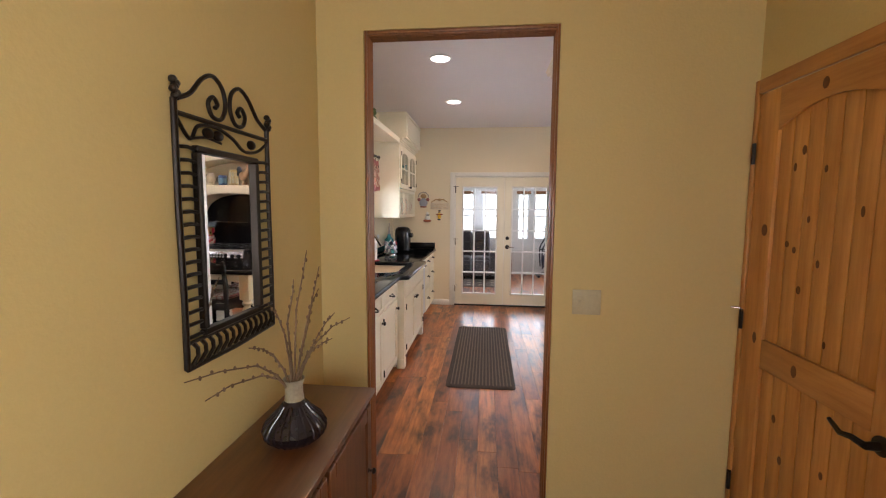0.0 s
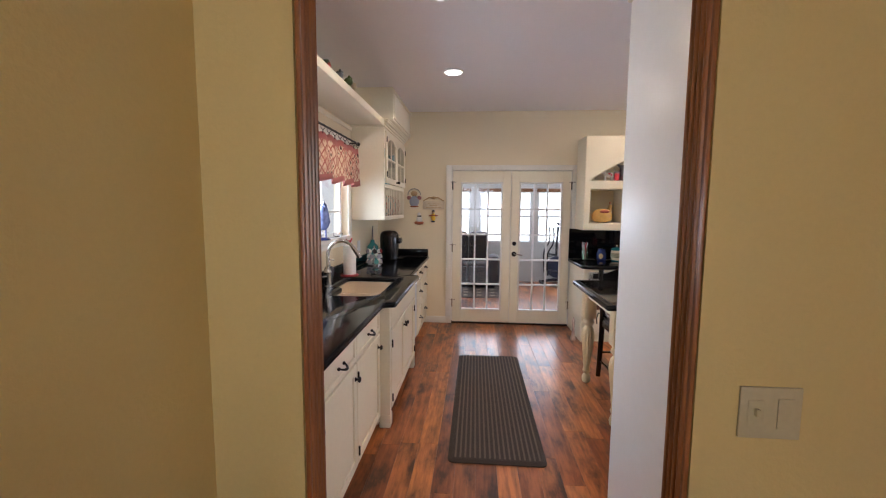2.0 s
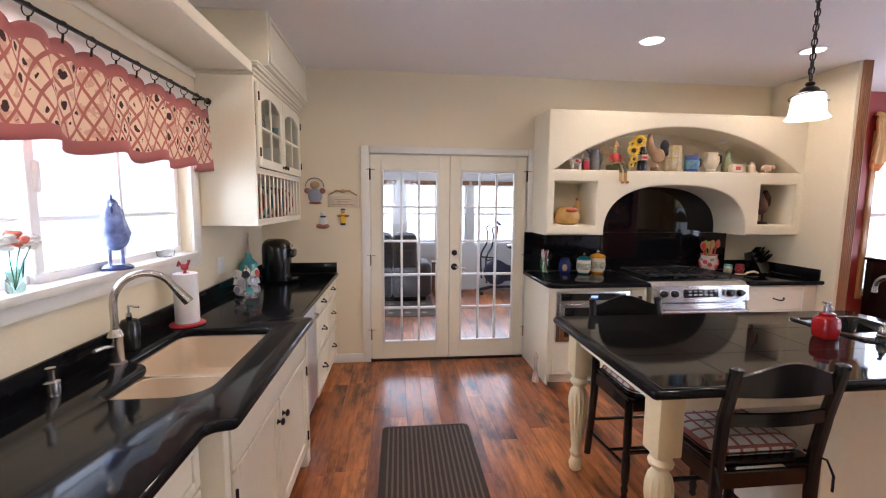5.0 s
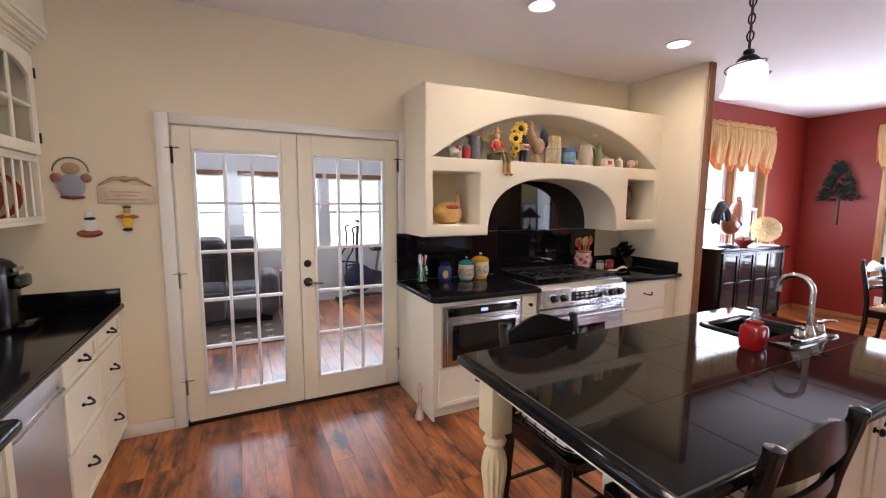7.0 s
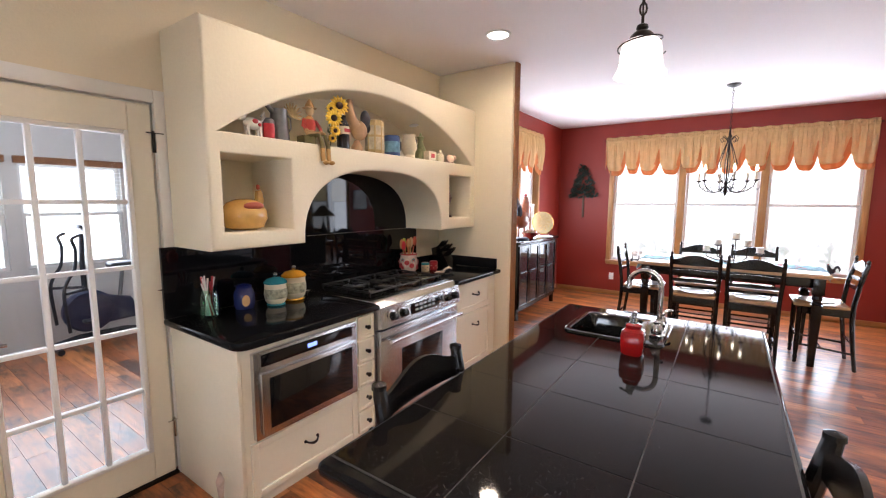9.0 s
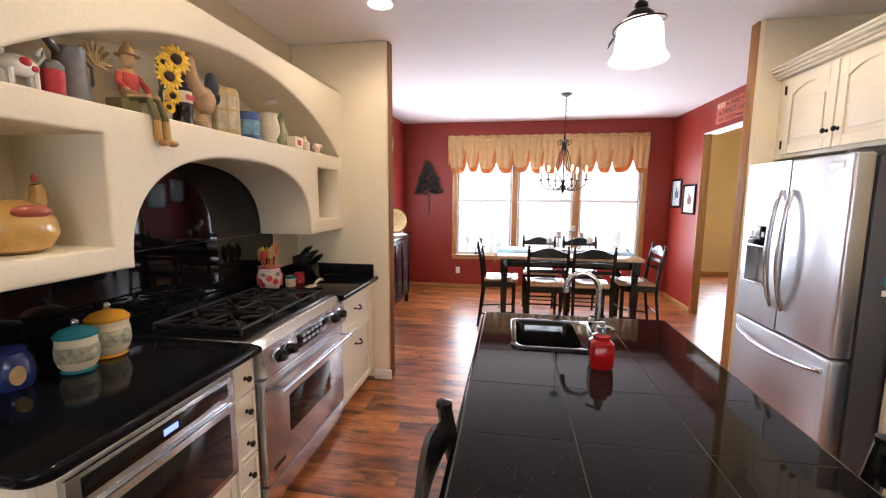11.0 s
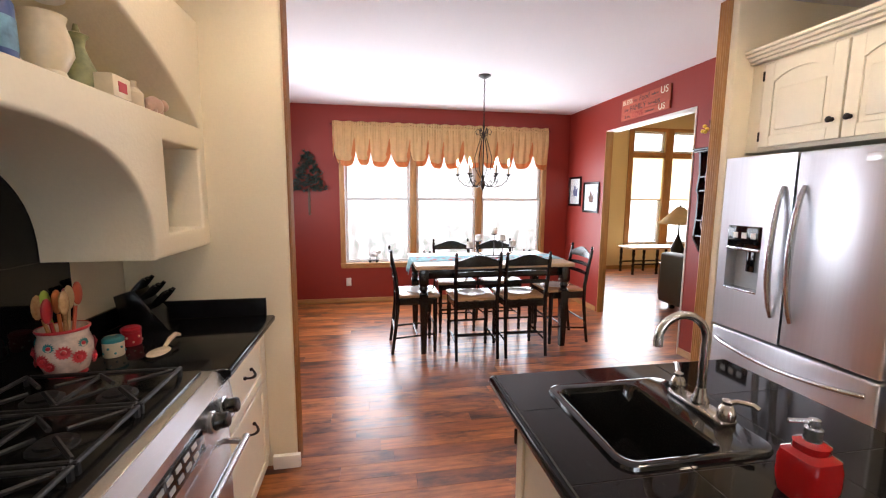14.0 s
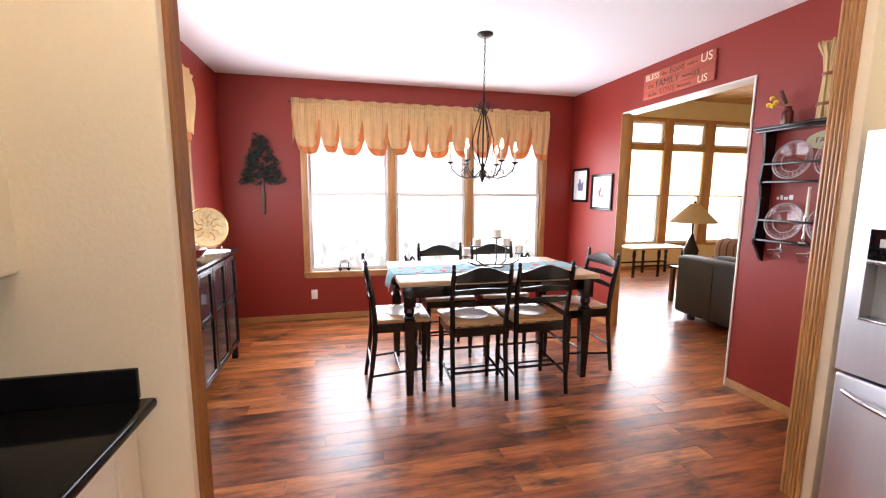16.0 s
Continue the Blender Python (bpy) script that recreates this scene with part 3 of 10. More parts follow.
for a, b in SUNW:
    double_hung(f"window_{n}", "y", YS + 0.07, a, b, SUNZ0, SUNZ1, 1.40, "white sunroom window")
    n += 1
    bl = thing("window_blind", "white slatted blind with a wooden head rail, half lowered", "blind", ((a + b) / 2, YS, SUNZ1), group="sunroom blinds")
    part("head_rail", B((a - 0.03, YS - 0.06, SUNZ1 - 0.01, b + 0.03, YS - 0.002, SUNZ1 + 0.06), bevel=0.004), TRIM_Y, bl)
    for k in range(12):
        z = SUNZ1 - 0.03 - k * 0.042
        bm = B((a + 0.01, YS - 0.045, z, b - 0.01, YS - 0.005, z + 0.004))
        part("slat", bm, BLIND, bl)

# sink window: two sliding sashes with muntins, white casing, deep sill
win = thing(f"window_{n}", "white sliding sink window with a muntin grid", "window", (WX - 0.1, 5.05, WZ0), kind="structure")
for a, b, off in ((WY0, 5.09, 0.0), (5.01, WY1, 0.03)):
    bm = bmesh.new()
    w = WX - 0.105 + off
    sash(bm, "x", w, a, b, WZ0, WZ1, 0.04, 0.014)
    f = part("sash", bm, VINYL, win)
    bm = bmesh.new()
    c = (a + b) / 2
    box(bm, w - 0.006, c - 0.009, WZ0 + 0.04, w + 0.006, c + 0.009, WZ1 - 0.04)
    for z in (1.52, 1.84):
        box(bm, w - 0.0055, a + 0.04, z - 0.009, w + 0.0055, c - 0.009, z + 0.009)
        box(bm, w - 0.0055, c + 0.009, z - 0.009, w + 0.0055, b - 0.04, z + 0.009)
    part("muntin", bm, VINYL, f)
    pane("x", w, a + 0.03, b - 0.03, WZ0 + 0.03, WZ1 - 0.03, f)
part("latch", B((WX - 0.09, 5.03, 1.62, WX - 0.055, 5.07, 1.74), bevel=0.01), VINYL, win)
case = thing("window_casing", "ivory painted casing and sill of the sink window", "casing", (WX, 5.05, WZ0), kind="structure")
for b in ((WX, WY0 - 0.09, WZ0 - 0.09, WX + 0.018, WY0, WZ1 + 0.09), (WX, WY1, WZ0 - 0.09, WX + 0.018, WY1 + 0.09, WZ1 + 0.09)):
    part("side_casing", B(b, bevel=0.004), TRIMW, case)
part("head_casing", B((WX, WY0, WZ1, WX + 0.018, WY1, WZ1 + 0.09), bevel=0.004), TRIMW, case)
part("apron", B((WX, WY0, WZ0 - 0.09, WX + 0.018, WY1, WZ0 - 0.03), bevel=0.004), TRIMW, case)
part("sill", B((WX - 0.09, WY0 + 0.002, WZ0 - 0.03, WX + 0.04, WY1 - 0.002, WZ0 + 0.003), bevel=0.003), TRIMW, case)

# two unseen hall windows behind the camera, added with bright backdrops to light the hall
double_hung(f"window_{n + 1}", "x", 1.74, -1.5, -0.1, 0.9, 2.3, 1.6, "unseen white window added to let light into the hall")
double_hung(f"window_{n + 2}", "y", -1.94, -0.15, 0.95, 0.9, 2.3, 1.6, "unseen white window added to let light into the hall")
backdrop("backdrop_hall_rear", B((-3, -5.1, -0.3, 3.9, -5.0, 5)))
backdrop("backdrop_hall_side", B((4.0, -4, -0.3, 4.1, 2.6, 5)))

# ---------- openings' trim ----------
op = thing("kitchen_opening_trim", "red-brown stained fluted wood trim of the kitchen opening", "door trim", (0.36, 2.86, 0), kind="structure")
for x0, sg in ((OX0, 1), (OX1, -1)):
    lo, hi = sorted((x0 - sg * 0.034, x0 + sg * 0.006))
    bm = B((lo, 2.8245, 0, hi, 2.91, OH + 0.034), bevel=0.004)
    lo, hi = sorted((x0 - sg * 0.005, x0 + sg * 0.006))
    box(bm, lo, 2.807, 0, hi, 2.8245, OH + 0.009, bevel=0.003)
    for k in range(4):
        rod(bm, (x0 + sg * 0.006, 2.826 + k * 0.022, 0), (x0 + sg * 0.006, 2.826 + k * 0.022, OH - 0.006), 0.0075, n=8)
    part("jamb", bm, TRIM, op)
bm = B((OX0 + 0.007, 2.825, OH - 0.006, OX1 - 0.007, 2.909, OH + 0.033), (OX0 + 0.007, 2.808, OH - 0.006, OX1 - 0.007, 2.825, OH + 0.009), bevel=0.004)
for k in range(4):
    rod(bm, (OX0 + 0.01, 2.826 + k * 0.022, OH - 0.006), (OX1 - 0.01, 2.826 + k * 0.022, OH - 0.006), 0.0075, n=8)
part("head_jamb", bm, TRIM_Y, op)


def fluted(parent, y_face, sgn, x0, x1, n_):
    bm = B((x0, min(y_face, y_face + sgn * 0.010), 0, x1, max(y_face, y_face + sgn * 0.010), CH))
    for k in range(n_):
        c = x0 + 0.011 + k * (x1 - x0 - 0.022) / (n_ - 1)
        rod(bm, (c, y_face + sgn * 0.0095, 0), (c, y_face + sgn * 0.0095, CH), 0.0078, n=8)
    part("fluted_jamb", bm, OAK if sgn > 0 else OAK_SHADED, parent)


tr = thing("dining_opening_trim", "golden oak fluted trim on the ends of the wing walls", "door trim", (4.2, 5.2, 0), kind="structure")
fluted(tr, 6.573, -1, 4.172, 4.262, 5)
fluted(tr, 3.862, 1, 4.188, 4.28, 5)
tr = thing("living_opening_trim", "thin oak trim of the living room opening", "door trim", (6.1, 3.0, 0), kind="structure")
part("jamb", B((LX1 - 0.012, 2.975, 0, LX1, 3.08, LH), bevel=0.004), OAK, tr)
part("jamb", B((LX0, 2.91, 0, LX0 + 0.015, 3.08, LH), bevel=0.004), TRIMW, tr)
part("head_jamb", B((LX0 + 0.015, 2.91, LH - 0.015, LX1 - 0.015, 3.08, LH), bevel=0.004), TRIMW, tr)

# baseboards
base = thing("baseboard", "ivory and oak baseboards along the walls", "baseboard", (0, 0, 0), kind="structure")
for b in ((-0.45, YB - 0.014, 0, -0.09, YB, 0.09), (4.11, 6.55, 0, 4.14, 6.70, 0.08)):
    part("ivory_board", B(b, bevel=0.004), TRIMW, base)
for b in ((DX - 0.014, YR, 0, DX, YB - 0.02, 0.07), (4.29, YR, 0, LX0, YR + 0.014, 0.07), (LX1 + 0.036, YR, 0, DX - 0.014, YR + 0.014, 0.07), (4.3, YB - 0.014, 0, DX - 0.014, YB, 0.07), (LVX - 0.014, -2.9, 0, LVX, 2.9, 0.08)):
    part("oak_board", B(b, bevel=0.004), OAK_Y, base)
for b in ((-0.35, -1.8, 0, -0.336, 2.79, 0.09), (-0.33, 2.79, 0, OX0 - 0.03, 2.804, 0.09), (OX1 + 0.03, 2.79, 0, 1.66, 2.804, 0.09)):
    part("stained_board", B(b, bevel=0.004), TRIM_Y, base)

# ---------- french doors ----------
cas = thing("french_door_casing", "ivory painted casing round the french doors", "casing", (0.77, YB, 0), kind="structure")
for b in ((-0.09, YB - 0.018, 0, -0.012, YB + 0.02, 2.13), (1.552, YB - 0.018, 0, 1.61, YB + 0.02, 2.13)):
    part("side_casing", B(b, bevel=0.006), TRIMW, cas)
part("head_casing", B((-0.012, YB - 0.018, 2.062, 1.552, YB + 0.02, 2.13), bevel=0.006), TRIMW, cas)
part("threshold", B((-0.012, YB - 0.01, 0, 1.552, YB + 0.12, 0.016), bevel=0.004), BRONZE, cas)


# strips added behind the doors to block sunroom light in the gaps
part("gap_strip", B((-0.03, YB + 0.065, 0, 0.014, YB + 0.085, 2.075), (1.526, YB + 0.065, 0, 1.575, YB + 0.085, 2.075), (0.014, YB + 0.065, 2.03, 1.526, YB + 0.085, 2.075), (0.745, YB + 0.065, 0, 0.79, YB + 0.08, 2.03)), TRIMW, cas)


def french_door(x0, x1, hinge, name):
    y0, y1, z0, z1 = YB + 0.004, YB + 0.044, 0.022, 2.052
    d = thing(name, "ivory painted french door, closed, with a fifteen-light glass panel", "door", ((x0 + x1) / 2, YB, 0), group="french doors", kind="structure")
    g0, g1, h0, h1 = x0 + 0.125, x1 - 0.125, 0.207, 1.89
    part("stile", B((x0, y0, z0, g0 - 0.022, y1, z1), bevel=0.003, seg=1), WHITE, d)
    part("stile", B((g1 + 0.022, y0, z0, x1, y1, z1), bevel=0.003, seg=1), WHITE, d)
    part("top_rail", B((g0 - 0.022, y0, h1 + 0.022, g1 + 0.022, y1, z1), bevel=0.003, seg=1), WHITE, d)
    part("bottom_rail", B((g0 - 0.022, y0, z0, g1 + 0.022, y1, h0 - 0.022), bevel=0.003, seg=1), WHITE, d)
    bm = bmesh.new()
    for b in ((g0 - 0.022, y0 - 0.01, h0 - 0.022, g0, y1, h1 + 0.022), (g1, y0 - 0.01, h0 - 0.022, g1 + 0.022, y1, h1 + 0.022), (g0, y0 - 0.01, h1, g1, y1, h1 + 0.022), (g0, y0 - 0.01, h0 - 0.022, g1, y1, h0)):
        box(bm, *b, bevel=0.006)
    lite = part("lite_frame", bm, TRIMW, d)
    w, h = (g1 - g0) / 3, (h1 - h0) / 5
    for i in range(1, 3):
        part("muntin", B((g0 + i * w - 0.011, y0 + 0.002, h0, g0 + i * w + 0.011, y1 - 0.004, h1), bevel=0.004), VINYL, lite)
    for j in range(1, 5):
        for i in range(3):
            part("muntin", B((g0 + i * w + (0.011 if i else 0), y0 + 0.003, h0 + j * h - 0.011, g0 + (i + 1) * w - (0.011 if i < 2 else 0), y1 - 0.005, h0 + j * h + 0.011), bevel=0.004), VINYL, lite)
    pane("y", y0 + 0.02, g0, g1, h0, h1, lite)
    hx = x0 - 0.004 if hinge == "l" else x1 + 0.004
    for z in (0.28, 1.03, 1.86):
        bm = rod(bmesh.new(), (hx, y0 - 0.012, z - 0.05), (hx, y0 - 0.012, z + 0.05), 0.008)
        rod(bm, (hx, y0 - 0.012, z + 0.05), (hx, y0 - 0.012, z + 0.062), 0.005)
        rod(bm, (hx - 0.035, y0 - 0.02, z + 0.05), (hx + 0.045, y0 - 0.02, z + 0.05), 0.0035)
        part("hinge", bm, BRONZE if z == 1.86 else NICKEL, d)
    return d


dl = french_door(0.0, 0.764, "l", "door_1")
dr = french_door(0.772, 1.540, "r", "door_2")
bm = lathe(bmesh.new(), [(0.028, 0), (0.028, 0.006), (0.02, 0.012), (0.016, 0.02)], n=20)
turned(bm, pose(0.822, YB + 0.004, 1.10, 90))
part("deadbolt", bm, BRONZE, dr)
bm = lathe(bmesh.new(), [(0.033, 0), (0.033, 0.006), (0.024, 0.012), (0.012, 0.018), (0.012, 0.05)], n=20)
turned(bm, pose(0.822, YB + 0.004, 0.96, 90))
part("rosette", bm, BRONZE, dr)
bm = tube(bmesh.new(), [(0.822, YB - 0.04, 0.96), (0.85, YB - 0.045, 0.96), (0.89, YB - 0.045, 0.955), (0.925, YB - 0.04, 0.95)], 0.008)
part("lever", bm, NICKEL, dr, "satin nickel door lever")

# ---------- floor planks ----------
def plank_mesh(length, w):
    bm = bmesh.new()
    box(bm, 0, 0, -0.012, w - 0.0006, length - 0.0006, 0)
    top = [e for e in bm.edges if all(v.co.z > -0.001 for v in e.verts)]
    bmesh.ops.bevel(bm, geom=top, offset=0.0007, segments=1, profile=0.5, affect="EDGES")
    me = bpy.data.meshes.new("plank")
    bm.to_mesh(me)
    bm.free()
    me.materials.append(PLANK)
    return me


def lay_planks():
    rng = random.Random(4)
    PW, PL = 0.125, 1.22
    shared = plank_mesh(PL, PW)
    cut = {}
    rest_v, rest_f = [], []
    count = 0
    x = -2.3
    while x < 10.15:
        y = -3.1 - rng.random() * PL
        while y < 10.8:
            y0, y1 = y, y + PL
            y = y1
            cx, cy = x + PW / 2, (y0 + y1) / 2
            seen_part = (-0.35 < cx < 1.25 and 3.0 < cy < 7.2) or (3.2 < cx < 6.6 and 3.3 < cy < 7.2)
            if seen_part and count < 300:
                p = new("plank", shared)
                p.location = (x, y0, 0)
                p.parent = floor
                count += 1
            else:
                k = len(rest_v)
                e = 0.0007
                rest_v += [(x, y0, -0.012), (x + PW - e, y0, -0.012), (x + PW - e, y1 - e, -0.012), (x, y1 - e, -0.012), (x + e, y0 + e, 0), (x + PW - 2 * e, y0 + e, 0), (x + PW - 2 * e, y1 - 2 * e, 0), (x + e, y1 - 2 * e, 0)]
                rest_f += [(k + 4, k + 5, k + 6, k + 7)] + [(k + i, k + (i + 1) % 4, k + 4 + (i + 1) % 4, k + 4 + i) for i in range(4)]
        x += PW
    me = bpy.data.meshes.new("further_planks")
    me.from_pydata(rest_v, [], rest_f)
    me.materials.append(PLANK_REST)
    ob = new("further_planks", me)
    ob.parent = floor
    tagged(ob, "red-brown laminate planks in the further rooms", kind="stuff")



# ---------- cabinet parts ----------
def panel_door(name, axis, w, out, a0, a1, z0, z1, parent, material=WHITE, arch=0.0, glass=False, t=0.02, rail=0.055):
    """A framed cabinet door or drawer front. axis: the axis that it faces along; w: its back plane; out: +1 or -1, the way it faces."""
    f0, f1 = (w, w + out * t) if out > 0 else (w + out * t, w)
    p0, p1 = (w, w + out * t * 0.5) if out > 0 else (w + out * t * 0.5, w)

    def bx(bm, u0, q0, u1, q1, d0, d1, bev=0.003):
        box(bm, *((d0, u0, q0, d1, u1, q1) if axis == "x" else (u0, d0, q0, u1, d1, q1)), bevel=bev, seg=1)
    bm = bmesh.new()
    bx(bm, a0, z0, a0 + rail, z1, f0, f1)
    bx(bm, a1 - rail, z0, a1, z1, f0, f1)
    bx(bm, a0 + rail, z0, a1 - rail, z0 + rail, f0, f1)
    if arch:
        c, hw = (a0 + a1) / 2, (a1 - a0) / 2 - rail
        pts = [(a0 + rail, z1), (a0 + rail, z1 - rail - arch)] + [(c + hw * k / 8, z1 - rail - arch * abs(k / 8) ** 2.2) for k in range(-7, 8)] + [(a1 - rail, z1 - rail - arch), (a1 - rail, z1)]
        prism(bm, pts, axis, f0, f1)
    else:
        bx(bm, a0 + rail, z1 - rail, a1 - rail, z1, f0, f1)
    d = part(name, bm, material, parent)
    if not glass:
        part("panel", B(((p0, a0 + rail, z0 + rail, p1, a1 - rail, z1 - rail) if axis == "x" else (a0 + rail, p0, z0 + rail, a1 - rail, p1, z1 - rail))), material, d)
    return d


def knob(axis, w, out, a, z, parent, r=0.016):
    bm = lathe(bmesh.new(), [(r * 0.75, 0), (r * 0.75, 0.003), (r * 0.4, 0.006), (r * 0.4, 0.014), (r, 0.02), (r * 1.02, 0.026), (r * 0.7, 0.031), (0.001, 0.033)], n=14)
    m = pose(w, a, z, 0, 90 * out, 0) if axis == "x" else pose(a, w, z, -90 * out, 0, 0)
    turned(bm, m)
    return part("knob", bm, BRONZE, parent)


def pull(axis, w, out, a, z, parent, half=0.04):
    """A drooping bronze bail pull."""
    pts = []
    for k in range(11):
        s = -1 + k / 5
        o = out * (0.008 + 0.024 * (1 - s * s))
        dz = -0.012 * (1 - s * s)
        pts.append((w + o, a + s * half, z + dz) if axis == "x" else (a + s * half, w + o, z + dz))
    bm = tube(bmesh.new(), pts, lambda u: 0.0045 + 0.003 * (1 - abs(2 * u - 1)), 8)
    for s in (-1, 1):
        c = (w + out * 0.004, a + s * half, z) if axis == "x" else (a + s * half, w + out * 0.004, z)
        ball(bm, c, 0.009, n=8)
    return part("pull", bm, BRONZE, parent)


def hinge(axis, w, out, a, z, parent):
    c0 = (w + out * 0.006, a, z - 0.024) if axis == "x" else (a, w + out * 0.006, z - 0.024)
    c1 = (w + out * 0.006, a, z + 0.024) if axis == "x" else (a, w + out * 0.006, z + 0.024)
    bm = rod(bmesh.new(), c0, c1, 0.0055, n=8)
    ball(bm, c1, 0.006, n=8)
    ball(bm, c0, 0.006, n=8)
    return part("hinge", bm, BRONZE, parent)


def unit(name, label, b, category="cabinet", material=WHITE, group=""):
    th = thing(name, label, category, ((b[0] + b[3]) / 2, (b[1] + b[4]) / 2, b[2]), group)
    part("body", B(b, bevel=0.003, seg=1), material, th)
    return th


# ---------- sink counter run ----------
FX = -0.345
g = "sink counter cabinets"
c = unit("base_cabinet", "ivory painted base cabinet with drawers above panelled doors", (WX + 0.002, 2.93, 0.09, FX - 0.02, 4.615, 0.874), group=g)
part("toe_kick", B((WX + 0.05, 2.93, 0, FX - 0.08, 4.615, 0.09)), WHITE, c)
for a, b in ((2.94, 3.49), (3.50, 4.04), (4.05, 4.60)):
    d = panel_door("drawer", "x", FX - 0.02, 1, a, b, 0.715, 0.865, c, rail=0.03)
    pull("x", FX, 1, (a + b) / 2, 0.79, d)
    d = panel_door("door", "x", FX - 0.02, 1, a, b, 0.10, 0.70, c)
    knob("x", FX, 1, b - 0.03 if a < 4 else b - 0.06, 0.62, d)
    hinge("x", FX, 1, a + 0.002, 0.18, d)
    hinge("x", FX, 1, a + 0.002, 0.62, d)
c = unit("sink_cabinet", "ivory painted sink cabinet with two doors and square feet", (WX + 0.002, 4.62, 0.10, -0.28, 4.66, 0.874), group=g)
part("body", B((WX + 0.002, 5.775, 0.10, -0.28, 5.815, 0.874), (WX + 0.002, 4.66, 0.10, -0.30, 5.775, 0.60), (-0.32, 4.66, 0.60, -0.30, 5.775, 0.874)), WHITE, c)
for a in (4.62, 5.735):
    part("foot", B((-0.36, a, 0, -0.28, a + 0.08, 0.10), bevel=0.008), WHITE, c)
part("toe_kick", B((WX + 0.05, 4.66, 0, -0.38, 5.775, 0.10)), WHITE, c)
part("false_front", B((-0.30, 4.68, 0.70, -0.28, 5.755, 0.86), bevel=0.003), WHITE, c)
for a, b, k, h in ((4.68, 5.212, 5.177, 4.69), (5.222, 5.755, 5.257, 5.745)):
    d = panel_door("door", "x", -0.30, 1, a, b, 0.12, 0.69, c)
    knob("x", -0.28, 1, k, 0.60, d)
    hinge("x", -0.28, 1, h, 0.2, d)
    hinge("x", -0.28, 1, h, 0.6, d)
dw = unit("dishwasher", "stainless steel dishwasher under the black counter", (WX + 0.05, 5.83, 0.10, FX - 0.03, 6.42, 0.87), "dishwasher", BLACK)
part("door", B((FX - 0.03, 5.83, 0.12, FX - 0.002, 6.42, 0.865), bevel=0.006), STEEL_V, dw)
bm = tube(bmesh.new(), [(FX + 0.0, 5.875, 0.78), (FX + 0.03, 5.915, 0.785), (FX + 0.035, 6.125, 0.79), (FX + 0.03, 6.335, 0.785), (FX, 6.375, 0.78)], 0.009)
part("handle", bm, STEEL, dw)
c = unit("base_cabinet", "ivory painted base cabinet with six drawers and bail pulls", (WX + 0.002, 6.43, 0.09, FX - 0.02, 7.398, 0.874), group=g)
part("toe_kick", B((WX + 0.05, 6.43, 0, FX - 0.08, 7.398, 0.09)), WHITE, c)
for a, b in ((6.445, 6.91), (6.92, 7.385)):
    for z0, z1 in ((0.73, 0.862), (0.43, 0.715), (0.10, 0.415)):
        d = panel_door("drawer", "x", FX - 0.02, 1, a, b, z0, z1, c, rail=0.03)
        pull("x", FX, 1, (a + b) / 2, (z0 + z1) / 2 + 0.01, d)

ct = thing("countertop", "polished black granite countertop with an undermount sink cutout", "countertop", (-0.7, 5.1, 0.875))
SKX0, SKX1, SKY0, SKY1 = -0.87, -0.42, 4.80, 5.595


def round_rect(x0, y0, x1, y1, r, n=5):
    pts = []
    for cx, cy, a in ((x1 - r, y1 - r, 0), (x0 + r, y1 - r, 90), (x0 + r, y0 + r, 180), (x1 - r, y0 + r, 270)):
        pts += arc(cx, cy, r, r, a, a + 90, n)
    return pts


def slab(name, outer, holes, z0, z1, material, parent=None, bevel=0.012, label=""):
    """A flat slab with holes and a rounded top edge."""
    bm = bmesh.new()
    edges = []
    for loop in [outer] + holes:
        vs = [bm.verts.new((x, y, z1)) for x, y in loop]
        edges += [bm.edges.new((vs[i], vs[(i + 1) % len(vs)])) for i in range(len(vs))]
    bmesh.ops.triangle_fill(bm, use_beauty=True, use_dissolve=True, edges=edges)
    r = bmesh.ops.extrude_face_region(bm, geom=bm.faces[:])
    low = [v for v in r["geom"] if isinstance(v, bmesh.types.BMVert)]
    bmesh.ops.translate(bm, verts=low, vec=(0, 0, z0 - z1))
    bmesh.ops.recalc_face_normals(bm, faces=bm.faces)
    if bevel:
        rim = [e for e in bm.edges if len(e.link_faces) == 2 and abs(e.verts[0].co.z - z1) < 1e-5 and abs(e.verts[1].co.z - z1) < 1e-5 and abs(e.link_faces[0].normal.z - e.link_faces[1].normal.z) > 0.5]
        rim += [e for e in bm.edges if len(e.link_faces) == 2 and abs(e.verts[0].co.z - z0) < 1e-5 and abs(e.verts[1].co.z - z0) < 1e-5 and abs(e.link_faces[0].normal.z - e.link_faces[1].normal.z) > 0.5]
        bmesh.ops.bevel(bm, geom=rim, offset=bevel, segments=3, profile=0.5, affect="EDGES")
    return part(name, bm, material, parent, label)


edge = [(WX + 0.002, 2.932), (-0.317, 2.932), (-0.317, 4.57)] + arc(-0.277, 4.57, 0.04, 0.04, 180, 90, 4)[1:] + [(-0.265, 4.612)] + arc(-0.265, 4.64, 0.03, 0.028, -90, 0, 4)[1:] + [(-0.235, 5.77)] + arc(-0.265, 5.77, 0.03, 0.03, 0, 90, 4)[1:] + [(-0.29, 5.80), (-0.317, 5.825), (-0.317, 7.397), (WX + 0.002, 7.397)]
